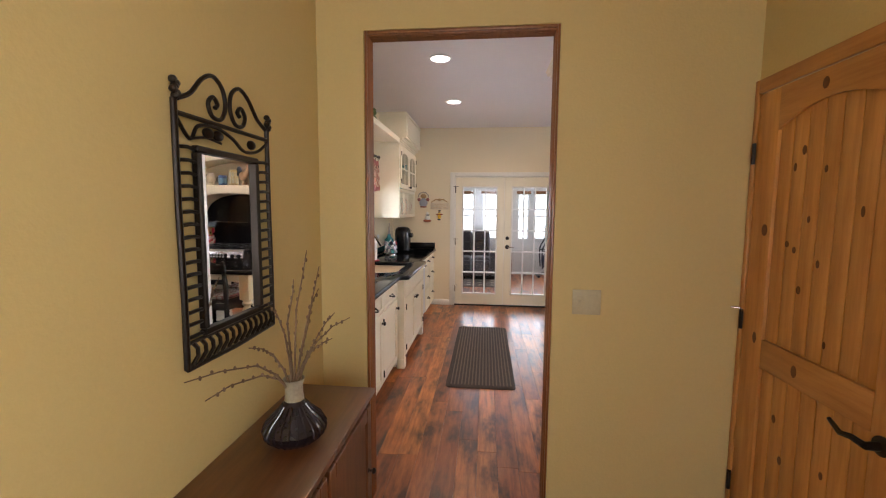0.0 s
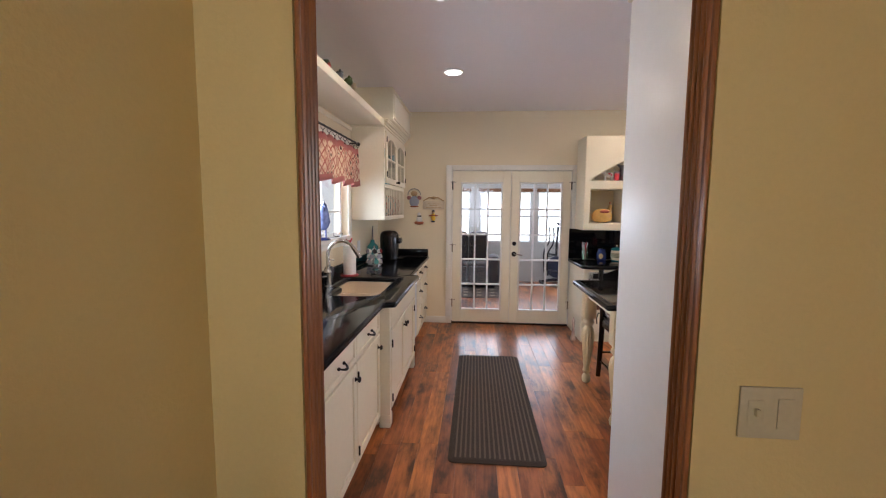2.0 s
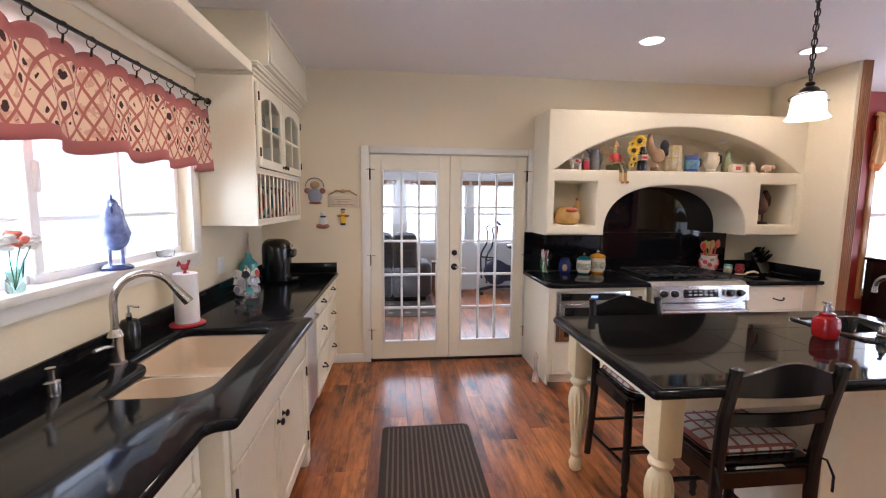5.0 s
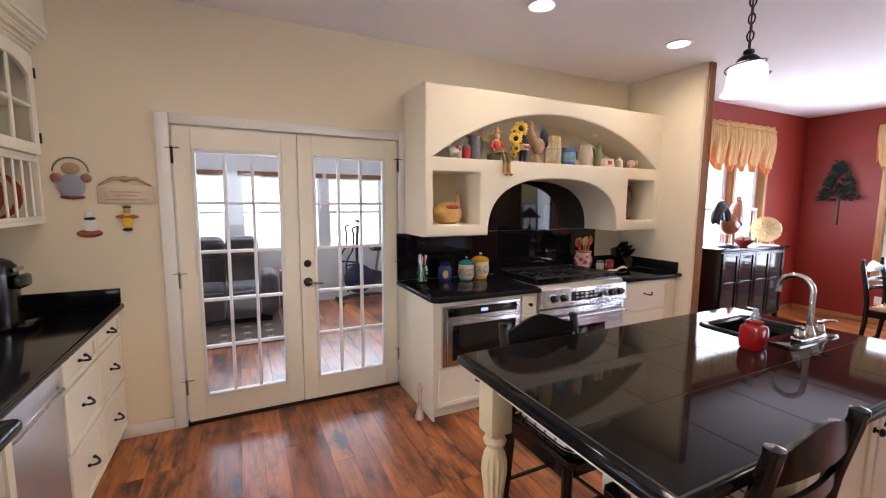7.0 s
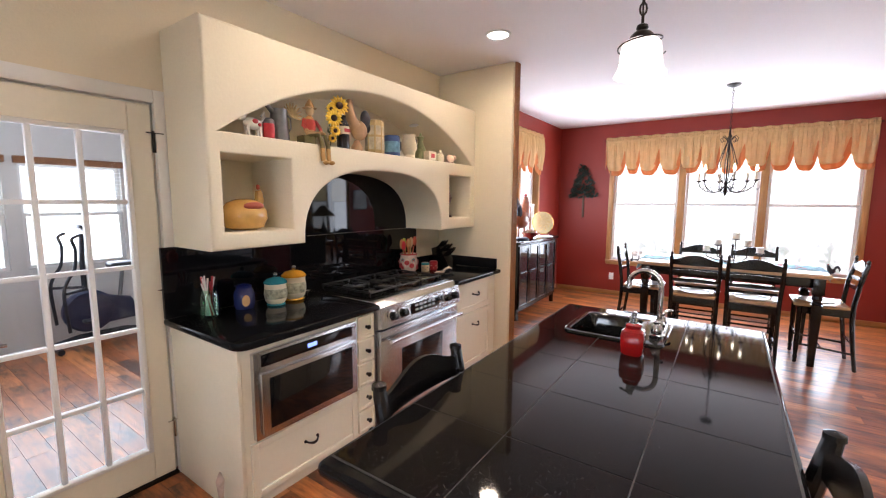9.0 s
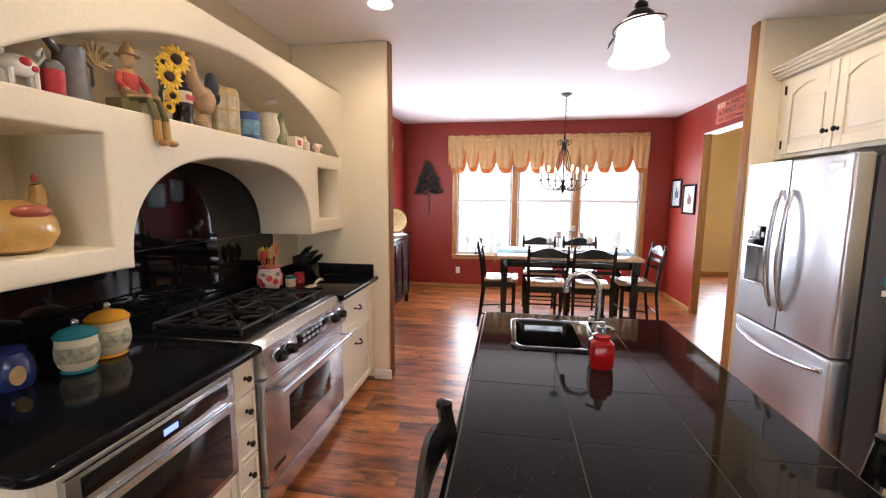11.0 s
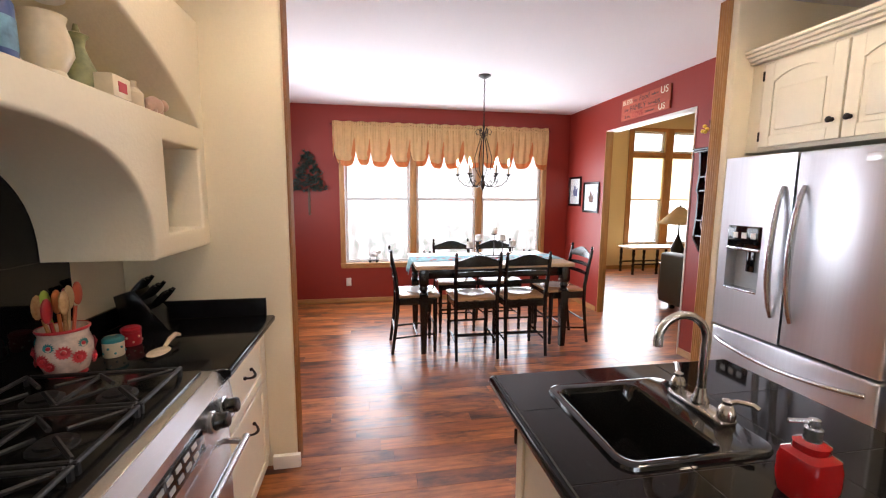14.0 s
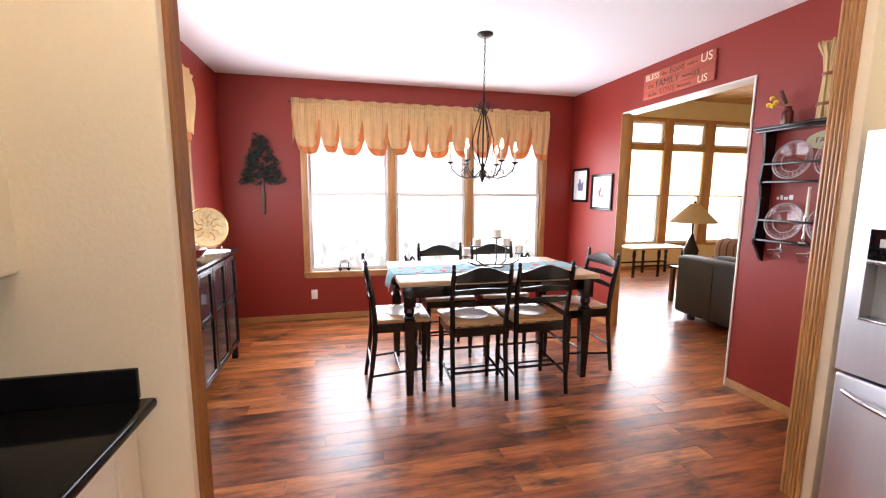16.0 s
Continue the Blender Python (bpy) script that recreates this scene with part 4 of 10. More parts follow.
# the cutout: a wide far bowl, a narrower near bowl with a swept corner
cutout = arc(SKX1 - 0.05, SKY1 - 0.05, 0.05, 0.05, 0, 90, 5) + arc(SKX0 + 0.05, SKY1 - 0.05, 0.05, 0.05, 90, 180, 5) + arc(SKX0 + 0.04, 5.18, 0.04, 0.04, 180, 250, 4) + arc(-0.80, 5.06, 0.035, 0.06, 70, 0, 4) + arc(-0.715, SKY0 + 0.05, 0.05, 0.05, 180, 270, 5) + arc(SKX1 - 0.11, SKY0 + 0.11, 0.11, 0.11, 270, 360, 7)
slab("slab", edge, [cutout], 0.875, 0.915, STONE, ct, 0.014)
part("backsplash", B((WX + 0.002, 3.98, 0.9155, WX + 0.022, 7.375, 1.012), bevel=0.003), STONE, ct)
part("side_splash", B((WX + 0.003, 7.377, 0.9155, -0.33, 7.397, 1.012), bevel=0.003), STONE, ct)

BEIGE = plain("beige_composite", (0.66, 0.53, 0.38), 0.32, vary=0.05, grain=200, bump=0.02)
sink = thing("kitchen_sink", "beige undermount double-bowl kitchen sink", "sink", (-0.65, 5.12, 0.68))


def bowl(x0, y0, x1, y1, z0, z1, r=0.06):
    bm = bmesh.new()
    rings = []
    for k, (ins, z) in enumerate(((-0.012, z1), (0.0, z1), (0.006, z1 - 0.05), (0.014, z0 + 0.05), (0.03, z0 + 0.012), (0.06, z0))):
        rings.append([bm.verts.new((x, y, z)) for x, y in round_rect(x0 + ins, y0 + ins, x1 - ins, y1 - ins, r, 5)])
    n = len(rings[0])
    for p, q in zip(rings, rings[1:]):
        for i in range(n):
            bm.faces.new((p[i], p[(i + 1) % n], q[(i + 1) % n], q[i]))
    bm.faces.new(rings[-1])
    return bm


part("bowl", bowl(SKX0, 5.085, SKX1, SKY1, 0.70, 0.874), BEIGE, sink)
part("bowl", bowl(-0.77, SKY0, SKX1, 5.055, 0.73, 0.874), BEIGE, sink)
part("drain", lathe(bmesh.new(), [(0.045, 0), (0.045, 0.004), (0.03, 0.002), (0.001, 0.001)], (-0.65, 5.34, 0.701), 18), STEEL, sink)
part("divider", B((-0.80, 5.057, 0.80, SKX1 - 0.01, 5.083, 0.862), bevel=0.01), BEIGE, sink)

# ---------- range wall ----------
YF = 6.72
ct = thing("countertop", "polished black granite countertop over the microwave drawer", "countertop", (2.0, 7.0, 0.875), group="range counters")
slab("slab", [(1.53, 7.398), (1.53, 6.73)] + arc(1.60, 6.73, 0.07, 0.07, 180, 270, 5)[1:] + [(2.455, 6.66), (2.455, 7.398)], [], 0.875, 0.915, STONE, ct, 0.014)
ct = thing("countertop", "polished black granite countertop beside the wing wall", "countertop", (3.75, 7.0, 0.875), group="range counters")
slab("slab", [(3.395, 7.398), (3.395, 6.66), (4.138, 6.66), (4.138, 7.398)], [], 0.875, 0.915, STONE, ct, 0.014)
part("side_splash", B((4.118, 6.70, 0.9155, 4.138, 7.376, 1.012), bevel=0.003), STONE, ct)
part("back_splash", B((3.742, 7.378, 0.9155, 4.138, 7.398, 1.012), bevel=0.003), STONE, ct)
bs = thing("range_backsplash", "polished black granite slab behind the range", "backsplash", (2.6, 7.38, 0.9155))
part("slab", B((1.532, 7.378, 0.9155, 3.74, 7.398, 1.309)), GLOSSY_STONE, bs)
part("upper_slab", B((2.10, 7.379, 1.311, 3.62, 7.397, 1.78)), GLOSSY_STONE, bs)

g = "range wall cabinets"
c = unit("base_cabinet", "ivory painted cabinet holding the microwave drawer", (1.575, YF, 0.09, 2.45, 7.397, 0.874), group=g)
part("toe_kick", B((1.60, YF + 0.05, 0, 2.45, 7.397, 0.09)), WHITE, c)
part("end_panel", B((1.556, YF - 0.002, 0.0, 1.575, 7.397, 0.874), bevel=0.004), WHITE, c)
d = panel_door("drawer", "y", YF, -1, 1.60, 2.285, 0.10, 0.385, c, rail=0.035)
pull("y", YF - 0.02, -1, 1.94, 0.26, d)
for k in range(5):
    z = 0.10 + k * 0.153
    d = panel_door("drawer", "y", YF, -1, 2.305, 2.445, z, z + 0.143, c, rail=0.018)
    knob("y", YF - 0.02, -1, 2.375, z + 0.072, d, 0.014)
c = unit("base_cabinet", "ivory painted cabinet with two deep drawers beside the wing wall", (3.40, YF, 0.09, 4.135, 7.397, 0.874), group=g)
part("toe_kick", B((3.40, YF + 0.05, 0, 4.135, 7.397, 0.09)), WHITE, c)
for z0, z1 in ((0.60, 0.86), (0.10, 0.585)):
    d = panel_door("drawer", "y", YF, -1, 3.42, 4.02, z0, z1, c, rail=0.045)
    pull("y", YF - 0.02, -1, 3.73, z1 - 0.11, d, 0.05)

mw = thing("microwave_drawer", "stainless steel microwave drawer with a black glass front", "microwave", (1.95, YF, 0.40))
part("trim_frame", B((1.62, YF - 0.03, 0.40, 2.285, YF - 0.001, 0.84), bevel=0.004), STEEL, mw)
part("drawer_front", B((1.645, YF - 0.055, 0.425, 2.26, YF - 0.031, 0.735), bevel=0.006), STEEL, mw)
part("window", B((1.685, YF - 0.058, 0.452, 2.22, YF - 0.056, 0.708), bevel=0.0015), DARKGLASS, mw)
part("control_strip", B((1.66, YF - 0.036, 0.765, 2.245, YF - 0.0305, 0.825), bevel=0.002), DARKGLASS, mw)
BLUE = glow("blue_display", (0.25, 0.35, 1.0), 2.0, (0.02, 0.02, 0.1))
part("display", B((1.925, YF - 0.0375, 0.785, 1.985, YF - 0.0362, 0.807)), BLUE, mw, "lit blue display")

# range
rg = thing("range", "stainless steel gas range with black knobs and cast-iron grates", "range", (2.92, YF, 0))
RX0, RX1 = 2.462, 3.388
part("body", B((RX0, YF - 0.005, 0.06, RX1, 7.36, 0.875), bevel=0.004), STEEL, rg)
part("kick", B((RX0 + 0.02, YF + 0.03, 0.0, RX1 - 0.02, 7.3, 0.06)), BLACK, rg)
bm = prism(bmesh.new(), [(YF - 0.005, 0.735), (YF - 0.075, 0.75), (YF - 0.055, 0.885), (YF - 0.005, 0.915)], "x", RX0, RX1, 0.004)
part("control_panel", bm, STEEL, rg)
part("cooktop", B((RX0, YF - 0.005, 0.876, RX1, 7.372, 0.918), bevel=0.006), STEEL, rg)
part("burner_pan", B((RX0 + 0.012, YF + 0.035, 0.9185, RX1 - 0.012, 7.368, 0.926), bevel=0.002), BLACK, rg)
part("oven_door", B((RX0 + 0.01, YF - 0.05, 0.19, RX1 - 0.01, YF - 0.006, 0.725), bevel=0.006), STEEL, rg)
part("oven_window", B((RX0 + 0.22, YF - 0.053, 0.36, RX1 - 0.22, YF - 0.051, 0.56), bevel=0.001), DARKGLASS, rg)
part("warming_drawer", B((RX0 + 0.01, YF - 0.045, 0.065, RX1 - 0.01, YF - 0.006, 0.18), bevel=0.005), STEEL, rg)
bm = rod(bmesh.new(), (RX0 + 0.04, YF - 0.115, 0.665), (RX1 - 0.04, YF - 0.115, 0.665), 0.014, n=14)
for x in (RX0 + 0.07, RX1 - 0.07):
    rod(bm, (x, YF - 0.115, 0.665), (x, YF - 0.045, 0.672), 0.011)
part("oven_handle", bm, STEEL, rg)
for x in (RX0 + 0.10, RX0 + 0.20, RX1 - 0.20, RX1 - 0.10):
    kb = lathe(bmesh.new(), [(0.029, 0.0075), (0.030, 0.012), (0.027, 0.016), (0.026, 0.043), (0.022, 0.048), (0.001, 0.049)], n=20)
    turned(kb, pose(x, YF - 0.066, 0.818, 81))
    kb = part("knob", kb, BLACK, rg)
    part("bezel", turned(lathe(bmesh.new(), [(0.036, 0), (0.037, 0.004), (0.031, 0.007), (0.001, 0.0072)], n=22), pose(x, YF - 0.066, 0.818, 81)), STEEL, kb, "steel ring behind the knob")
bm = B((RX0 + 0.30, -0.004, -0.035, RX1 - 0.30, 0.002, 0.035), bevel=0.002)
turned(bm, pose(0, YF - 0.068, 0.818, -8))
part("display", bm, DARKGLASS, rg)
bm = bmesh.new()
for k in range(5):
    for zz in (-0.018, 0.012):
        box(bm, RX0 + 0.34 + k * 0.05, -0.007, zz, RX0 + 0.37 + k * 0.05, -0.0045, zz + 0.014)
turned(bm, pose(0, YF - 0.068, 0.818, -8))
part("buttons", bm, plain("grey_key", (0.35, 0.36, 0.38), 0.4), rg)
IRON = plain("cast_iron", (0.006, 0.006, 0.0065), 0.5, 0.0, vary=0.3, grain=150, bump=0.25)
for i in range(3):
    x0 = RX0 + 0.05 + i * 0.277
    x1 = x0 + 0.27
    bm = bmesh.new()
    y0, y1, z = YF + 0.08, 7.29, 0.962
    for b in ((x0, y0, z - 0.012, x1, y0 + 0.016, z), (x0, y1 - 0.016, z - 0.012, x1, y1, z), (x0, y0 + 0.016, z - 0.012, x0 + 0.016, y1 - 0.016, z), (x1 - 0.016, y0 + 0.016, z - 0.012, x1, y1 - 0.016, z), (x0 + 0.016, (y0 + y1) / 2 - 0.008, z - 0.012, x1 - 0.016, (y0 + y1) / 2 + 0.008, z)):
        box(bm, *b, bevel=0.004, seg=1)
    cx = (x0 + x1) / 2
    for cy in (y0 + 0.14, y1 - 0.14):
        for a in range(4):
            dx, dy = math.cos(math.pi / 4 + a * math.pi / 2), math.sin(math.pi / 4 + a * math.pi / 2)
            rod(bm, (cx + dx * 0.03, cy + dy * 0.03, z), (cx + dx * 0.16, cy + dy * 0.16, z - 0.006), 0.007, n=6)
    for px in (x0 + 0.008, x1 - 0.008):
        for py in (y0 + 0.008, y1 - 0.008):
            rod(bm, (px, py, 0.925), (px, py, z - 0.01), 0.008, n=6)
    part("grate", bm, IRON, rg)
    for cy in (y0 + 0.14, y1 - 0.14):
        part("burner", lathe(bmesh.new(), [(0.055, 0), (0.055, 0.008), (0.04, 0.012), (0.04, 0.02), (0.001, 0.022)], (cx, cy, 0.9245), 16), IRON, rg)
# brand plate, plain bars
part("name_plate", B((RX0 + 0.06, YF - 0.052, 0.245, RX0 + 0.16, YF - 0.0505, 0.262)), BLACK, rg)

# plaster hood with niches
PLASTER = plain("cream_plaster", (0.80, 0.72, 0.54), 0.6, vary=0.03, grain=60, bump=0.15)
HX0, HX1, HY, HZ0, HZ1 = 1.60, 4.155, 6.968, 1.31, 2.43
hood = thing("range_hood", "cream plaster range hood with arched and square display niches", "range hood", (2.87, 7.18, HZ0))
bm = bmesh.new()
outer = [(HX0, HZ1), (HX0, HZ0)]
hw, rise, cx = 0.715, 0.465, 2.868
outer += [(2.12, HZ0)]
for k in range(33):
    a = math.pi * (1 - k / 32)
    ca, sa = math.cos(a), math.sin(a)
    outer.append((cx + hw * math.copysign(abs(ca) ** 0.78, ca), HZ0 + rise * abs(sa) ** 0.78))
outer = outer[:2] + outer[3:] + [(HX1, HZ0), (HX1, HZ1)]
R = (1.215 ** 2 + 0.40 ** 2) / 0.80
top = [(1.667, 1.905)] + [(x, 1.905 + math.sqrt(R * R - (x - 2.882) ** 2) - (R - 0.40)) for x in [1.667 + 2.43 * k / 28 for k in range(1, 28)]] + [(4.097, 1.905)]
holes = [top, [(1.672, 1.40), (2.072, 1.40), (2.072, 1.80), (1.672, 1.80)], [(3.71, 1.41), (4.075, 1.41), (4.075, 1.795), (3.71, 1.795)]]
edges = []
for loop in [outer] + holes:
    vs = [bm.verts.new((x, HY, z)) for x, z in loop]
    edges += [bm.edges.new((vs[i], vs[(i + 1) % len(vs)])) for i in range(len(vs))]
bmesh.ops.triangle_fill(bm, use_beauty=True, use_dissolve=True, edges=edges)
r = bmesh.ops.extrude_face_region(bm, geom=bm.faces[:])
bmesh.ops.translate(bm, verts=[v for v in r["geom"] if isinstance(v, bmesh.types.BMVert)], vec=(0, 7.376 - HY, 0))
bmesh.ops.recalc_face_normals(bm, faces=bm.faces)
rim = [e for e in bm.edges if len(e.link_faces) == 2 and all(abs(v.co.y - HY) < 1e-5 for v in e.verts) and abs(e.link_faces[0].normal.y - e.link_faces[1].normal.y) > 0.5 and not all(abs(v.co.x - HX1) < 1e-4 for v in e.verts)]
bmesh.ops.bevel(bm, geom=rim, offset=0.016, segments=3, profile=0.5, affect="EDGES")
part("plaster_body", bm, PLASTER, hood)
part("back_panel", B((HX0 + 0.01, 7.3765, 1.79, HX1 - 0.002, 7.398, HZ1 - 0.01), (HX0 + 0.01, 7.3765, 1.32, 2.09, 7.398, 1.79), (3.63, 7.3765, 1.32, HX1 - 0.002, 7.398, 1.79)), PLASTER, hood)
bm = lathe(bmesh.new(), [(0.04, 0), (0.04, 0.006), (0.028, 0.008), (0.001, 0.008)], n=18)
turned(bm, pose(3.42, 7.15, 2.205, 170))
part("puck_light", bm, VINYL, hood)

# ---------- island ----------
IX0, IX1, IY0, IY1 = 1.20, 3.20, 4.685, 5.705
isl = thing("kitchen_island", "ivory painted island base with turned legs under the overhang", "island", (2.2, 5.2, 0))
part("body", B((2.02, 4.80, 0.09, 3.12, 5.60, 0.70), (2.02, 4.80, 0.70, 2.50, 5.60, 0.874), (3.10, 4.80, 0.70, 3.12, 5.60, 0.874), (2.50, 5.58, 0.70, 3.10, 5.60, 0.874), (2.50, 4.80, 0.70, 3.10, 4.82, 0.874)), WHITE, isl)
part("toe_kick", B((2.05, 4.86, 0, 3.08, 5.55, 0.09)), WHITE, isl)
for a, b, k in ((2.04, 2.56, 2.52), (2.58, 3.10, 2.62)):
    d = panel_door("door", "y", 4.80, -1, a, b, 0.12, 0.86, isl)
    knob("y", 4.78, -1, k, 0.72, d)
    d = panel_door("door", "y", 5.60, 1, a, b, 0.12, 0.86, isl)
    knob("y", 5.62, 1, k, 0.70, d)
    hinge("y", 5.62, 1, a + 0.003 if k > (a + b) / 2 else b - 0.003, 0.72, d)
    hinge("y", 5.62, 1, a + 0.003 if k > (a + b) / 2 else b - 0.003, 0.22, d)
part("apron", B((1.34, 4.76, 0.79, 2.02, 4.785, 0.874), (1.34, 5.61, 0.79, 2.02, 5.635, 0.874), (1.30, 4.83, 0.79, 1.325, 5.56, 0.874)), WHITE, isl)
LEGM = plain("glazed_ivory_leg", (0.70, 0.56, 0.33), 0.38, vary=0.06)
for x, y in ((1.325, 4.80), (1.325, 5.57)):
    bm = B((x - 0.052, y - 0.052, 0.60, x + 0.052, y + 0.052, 0.874), bevel=0.006)
    prof = [(0.02, 0.0), (0.034, 0.012), (0.04, 0.04), (0.03, 0.075), (0.02, 0.085), (0.03, 0.10), (0.036, 0.115), (0.03, 0.13), (0.026, 0.15), (0.033, 0.19), (0.034, 0.22), (0.041, 0.28), (0.048, 0.35), (0.057, 0.42), (0.056, 0.46), (0.046, 0.50), (0.032, 0.52), (0.03, 0.53), (0.045, 0.545), (0.05, 0.56), (0.04, 0.58), (0.044, 0.60)]
    rings = []
    for r, z in prof:
        cut = 0.16 if 0.2 < z < 0.47 else 0.0
        rings.append([bm.verts.new((x + r * (1 - cut * abs(math.sin(7 * q))) * math.cos(q), y + r * (1 - cut * abs(math.sin(7 * q))) * math.sin(q), z)) for q in [2 * math.pi * k / 56 for k in range(56)]])
    skin(bm, rings)
    part("leg", bm, LEGM, isl)
top = thing("island_top", "polished black tile island countertop with a rounded stone edge", "countertop", (2.2, 5.2, 0.875))
SK = (2.62, 5.11, 3.03, 5.52)
ISK = round_rect(*SK, 0.04)
slab("slab", round_rect(IX0, IY0, IX1, IY1, 0.02, 3), [ISK], 0.872, 0.912, STONE, top, 0.016)

# tiles set in the island top
TS = 0.335
for i in range(6):
    for j in range(3):
        x0, y0 = 1.245 + i * TS, 4.705 + j * TS - 0.012
        x1, y1 = min(x0 + TS - 0.004, 3.178), min(y0 + TS - 0.004, 5.683)
        y0 = max(y0, 4.707)
        sx0, sy0, sx1, sy1 = SK
        ox, oy = x0 < sx1 and x1 > sx0, y0 < sy1 and y1 > sy0
        if ox and oy:
            ax = "lo" if x0 < sx0 else "hi"
            cx = sx0 if ax == "lo" else sx1
            cy = sy0 if y0 < sy0 else sy1
            xa, xb = (x0, x1) if ax == "lo" else (x1, x0)
            ya, yb = (y0, y1) if y0 < sy0 else (y1, y0)
            poly = [(xa, ya), (xb, ya), (xb, cy), (cx, cy), (cx, yb), (xa, yb)]
        else:
            poly = [(x0, y0), (x1, y0), (x1, y1), (x0, y1)]
        part("tile", prism(bmesh.new(), poly, "z", 0.9121, 0.9165), TILE, top)
slab("grout_bed", [(1.24, 4.70), (3.183, 4.70), (3.183, 5.688), (1.24, 5.688)], [ISK], 0.9121, 0.9152, GROUT, top, 0)

BLACKGLAZE = plain("black_enamel", (0.006, 0.006, 0.006), 0.08, vary=0.1, bump=0)
sk = thing("prep_sink", "black enamel drop-in prep sink in the island", "sink", (2.83, 5.3, 0.70))
bm = bmesh.new()
rings = []
for pts, z in ((round_rect(2.60, 5.085, 3.055, 5.545, 0.05), 0.917), (round_rect(2.603, 5.088, 3.052, 5.542, 0.05), 0.926), (round_rect(2.612, 5.097, 3.043, 5.533, 0.045), 0.929), (round_rect(2.63, 5.225, 3.022, 5.515, 0.04), 0.924), (round_rect(2.64, 5.235, 3.012, 5.505, 0.04), 0.90), (round_rect(2.65, 5.245, 3.0, 5.495, 0.04), 0.74), (round_rect(2.69, 5.285, 2.96, 5.455, 0.04), 0.72)):
    rings.append([bm.verts.new((x, y, z)) for x, y in pts])
skin(bm, rings, caps=False)
bm.faces.new(rings[-1])
part("basin", bm, BLACKGLAZE, sk)


def bridge_curve(p0, top_z, reach, out, drop, n=14):
    """A gooseneck: straight up, a half circle towards out, a short drop."""
    x, y, z = p0
    r = reach / 2
    pts = [(x, y, z), (x, y, top_z - r)]
    for k in range(1, n + 1):
        a = math.pi * k / n
        d = r - r * math.cos(a)
        pts.append((x + out[0] * d, y + out[1] * d, top_z - r + r * math.sin(a)))
    pts.append((x + out[0] * reach, y + out[1] * reach, top_z - r - drop))
    return pts


fc = thing("prep_faucet", "brushed nickel gooseneck faucet with two lever handles", "faucet", (2.83, 5.15, 0.927))
part("base", B((2.72, 5.102, 0.9265, 2.94, 5.162, 0.945), bevel=0.012), NICKEL, fc)
part("spout", tube(bmesh.new(), bridge_curve((2.83, 5.132, 0.944), 1.225, 0.15, (0.1, 0.995), 0.02), lambda u: 0.0125 if u < 0.93 else 0.014, 12), NICKEL, fc)
part("collar", lathe(bmesh.new(), [(0.026, 0), (0.026, 0.012), (0.018, 0.03), (0.014, 0.05)], (2.83, 5.132, 0.944)), NICKEL, fc)
for x in (2.735, 2.925):
    bm = lathe(bmesh.new(), [(0.023, 0), (0.025, 0.015), (0.02, 0.035), (0.012, 0.045), (0.014, 0.055), (0.004, 0.062)], (x, 5.132, 0.944))
    s = -1 if x < 2.8 else 1
    tube(bm, [(x, 5.132, 0.99), (x + s * 0.02, 5.119, 1.005), (x + s * 0.05, 5.099, 1.008), (x + s * 0.065, 5.094, 1.002)], 0.007)
    part("handle", bm, NICKEL, fc)

REDGLAZE = plain("red_glazed_ceramic", (0.33, 0.008, 0.008), 0.1, vary=0.12, grain=20, bump=0.03, coat=0.5)
sp = thing("soap_dispenser", "red glazed ceramic soap dispenser with a steel pump", "dispenser", (2.465, 5.188, 0.9165))
bm = bmesh.new()
rings = [[bm.verts.new((x, y, z)) for x, y in round_rect(2.465 - h, 5.188 - h, 2.465 + h, 5.188 + h, r, 4)] for h, r, z in ((0.038, 0.02, 0.9168), (0.043, 0.018, 0.925), (0.046, 0.018, 0.96), (0.046, 0.018, 1.0), (0.043, 0.02, 1.02), (0.03, 0.02, 1.03), (0.033, 0.03, 1.036), (0.033, 0.03, 1.046), (0.02, 0.019, 1.052))]
skin(bm, rings)
part("jar", bm, REDGLAZE, sp)
bm = lathe(bmesh.new(), [(0.017, 0), (0.017, 0.028), (0.011, 0.03), (0.011, 0.048), (0.006, 0.05)], (2.465, 5.188, 1.052), 14)
rod(bm, (2.465, 5.188, 1.096), (2.465 + 0.02, 5.188 + 0.045, 1.092), 0.005)
part("pump", bm, STEEL, sp)

# kitchen faucet
fc = thing("kitchen_faucet", "brushed nickel pull-down kitchen faucet", "faucet", (-0.895, 5.07, 0.915))
part("body", lathe(bmesh.new(), [(0.034, 0), (0.034, 0.008), (0.026, 0.014), (0.025, 0.11), (0.029, 0.12), (0.022, 0.14), (0.016, 0.15)], (-0.895, 5.12, 0.9155)), NICKEL, fc)
pts = [(-0.895, 5.12, 1.05), (-0.895, 5.12, 1.17)] + [(-0.895 + 0.11 * (1 - math.cos(math.pi * k / 12)) * 0.9, 5.12 + 0.11 * (1 - math.cos(math.pi * k / 12)) * 0.45, 1.17 + 0.12 * math.sin(math.pi * k / 12)) for k in range(1, 11)]
part("gooseneck", tube(bmesh.new(), pts, 0.0145, 12), NICKEL, fc)
e, d = Vector(pts[-1]), (Vector(pts[-1]) - Vector(pts[-2])).normalized()
part("spray_head", tube(bmesh.new(), [e - d * 0.005, e + d * 0.03, e + d * 0.06, e + d * 0.10], lambda u: 0.0155 + 0.006 * u, 12), NICKEL, fc)
part("lever", tube(bmesh.new(), [(-0.895, 5.095, 1.0), (-0.89, 5.04, 1.015), (-0.885, 4.98, 1.02)], 0.008), NICKEL, fc)

# ---------- wall cabinets over the sink counter ----------
BACKW = plain("cabinet_interior", (0.62, 0.56, 0.43), 0.5)


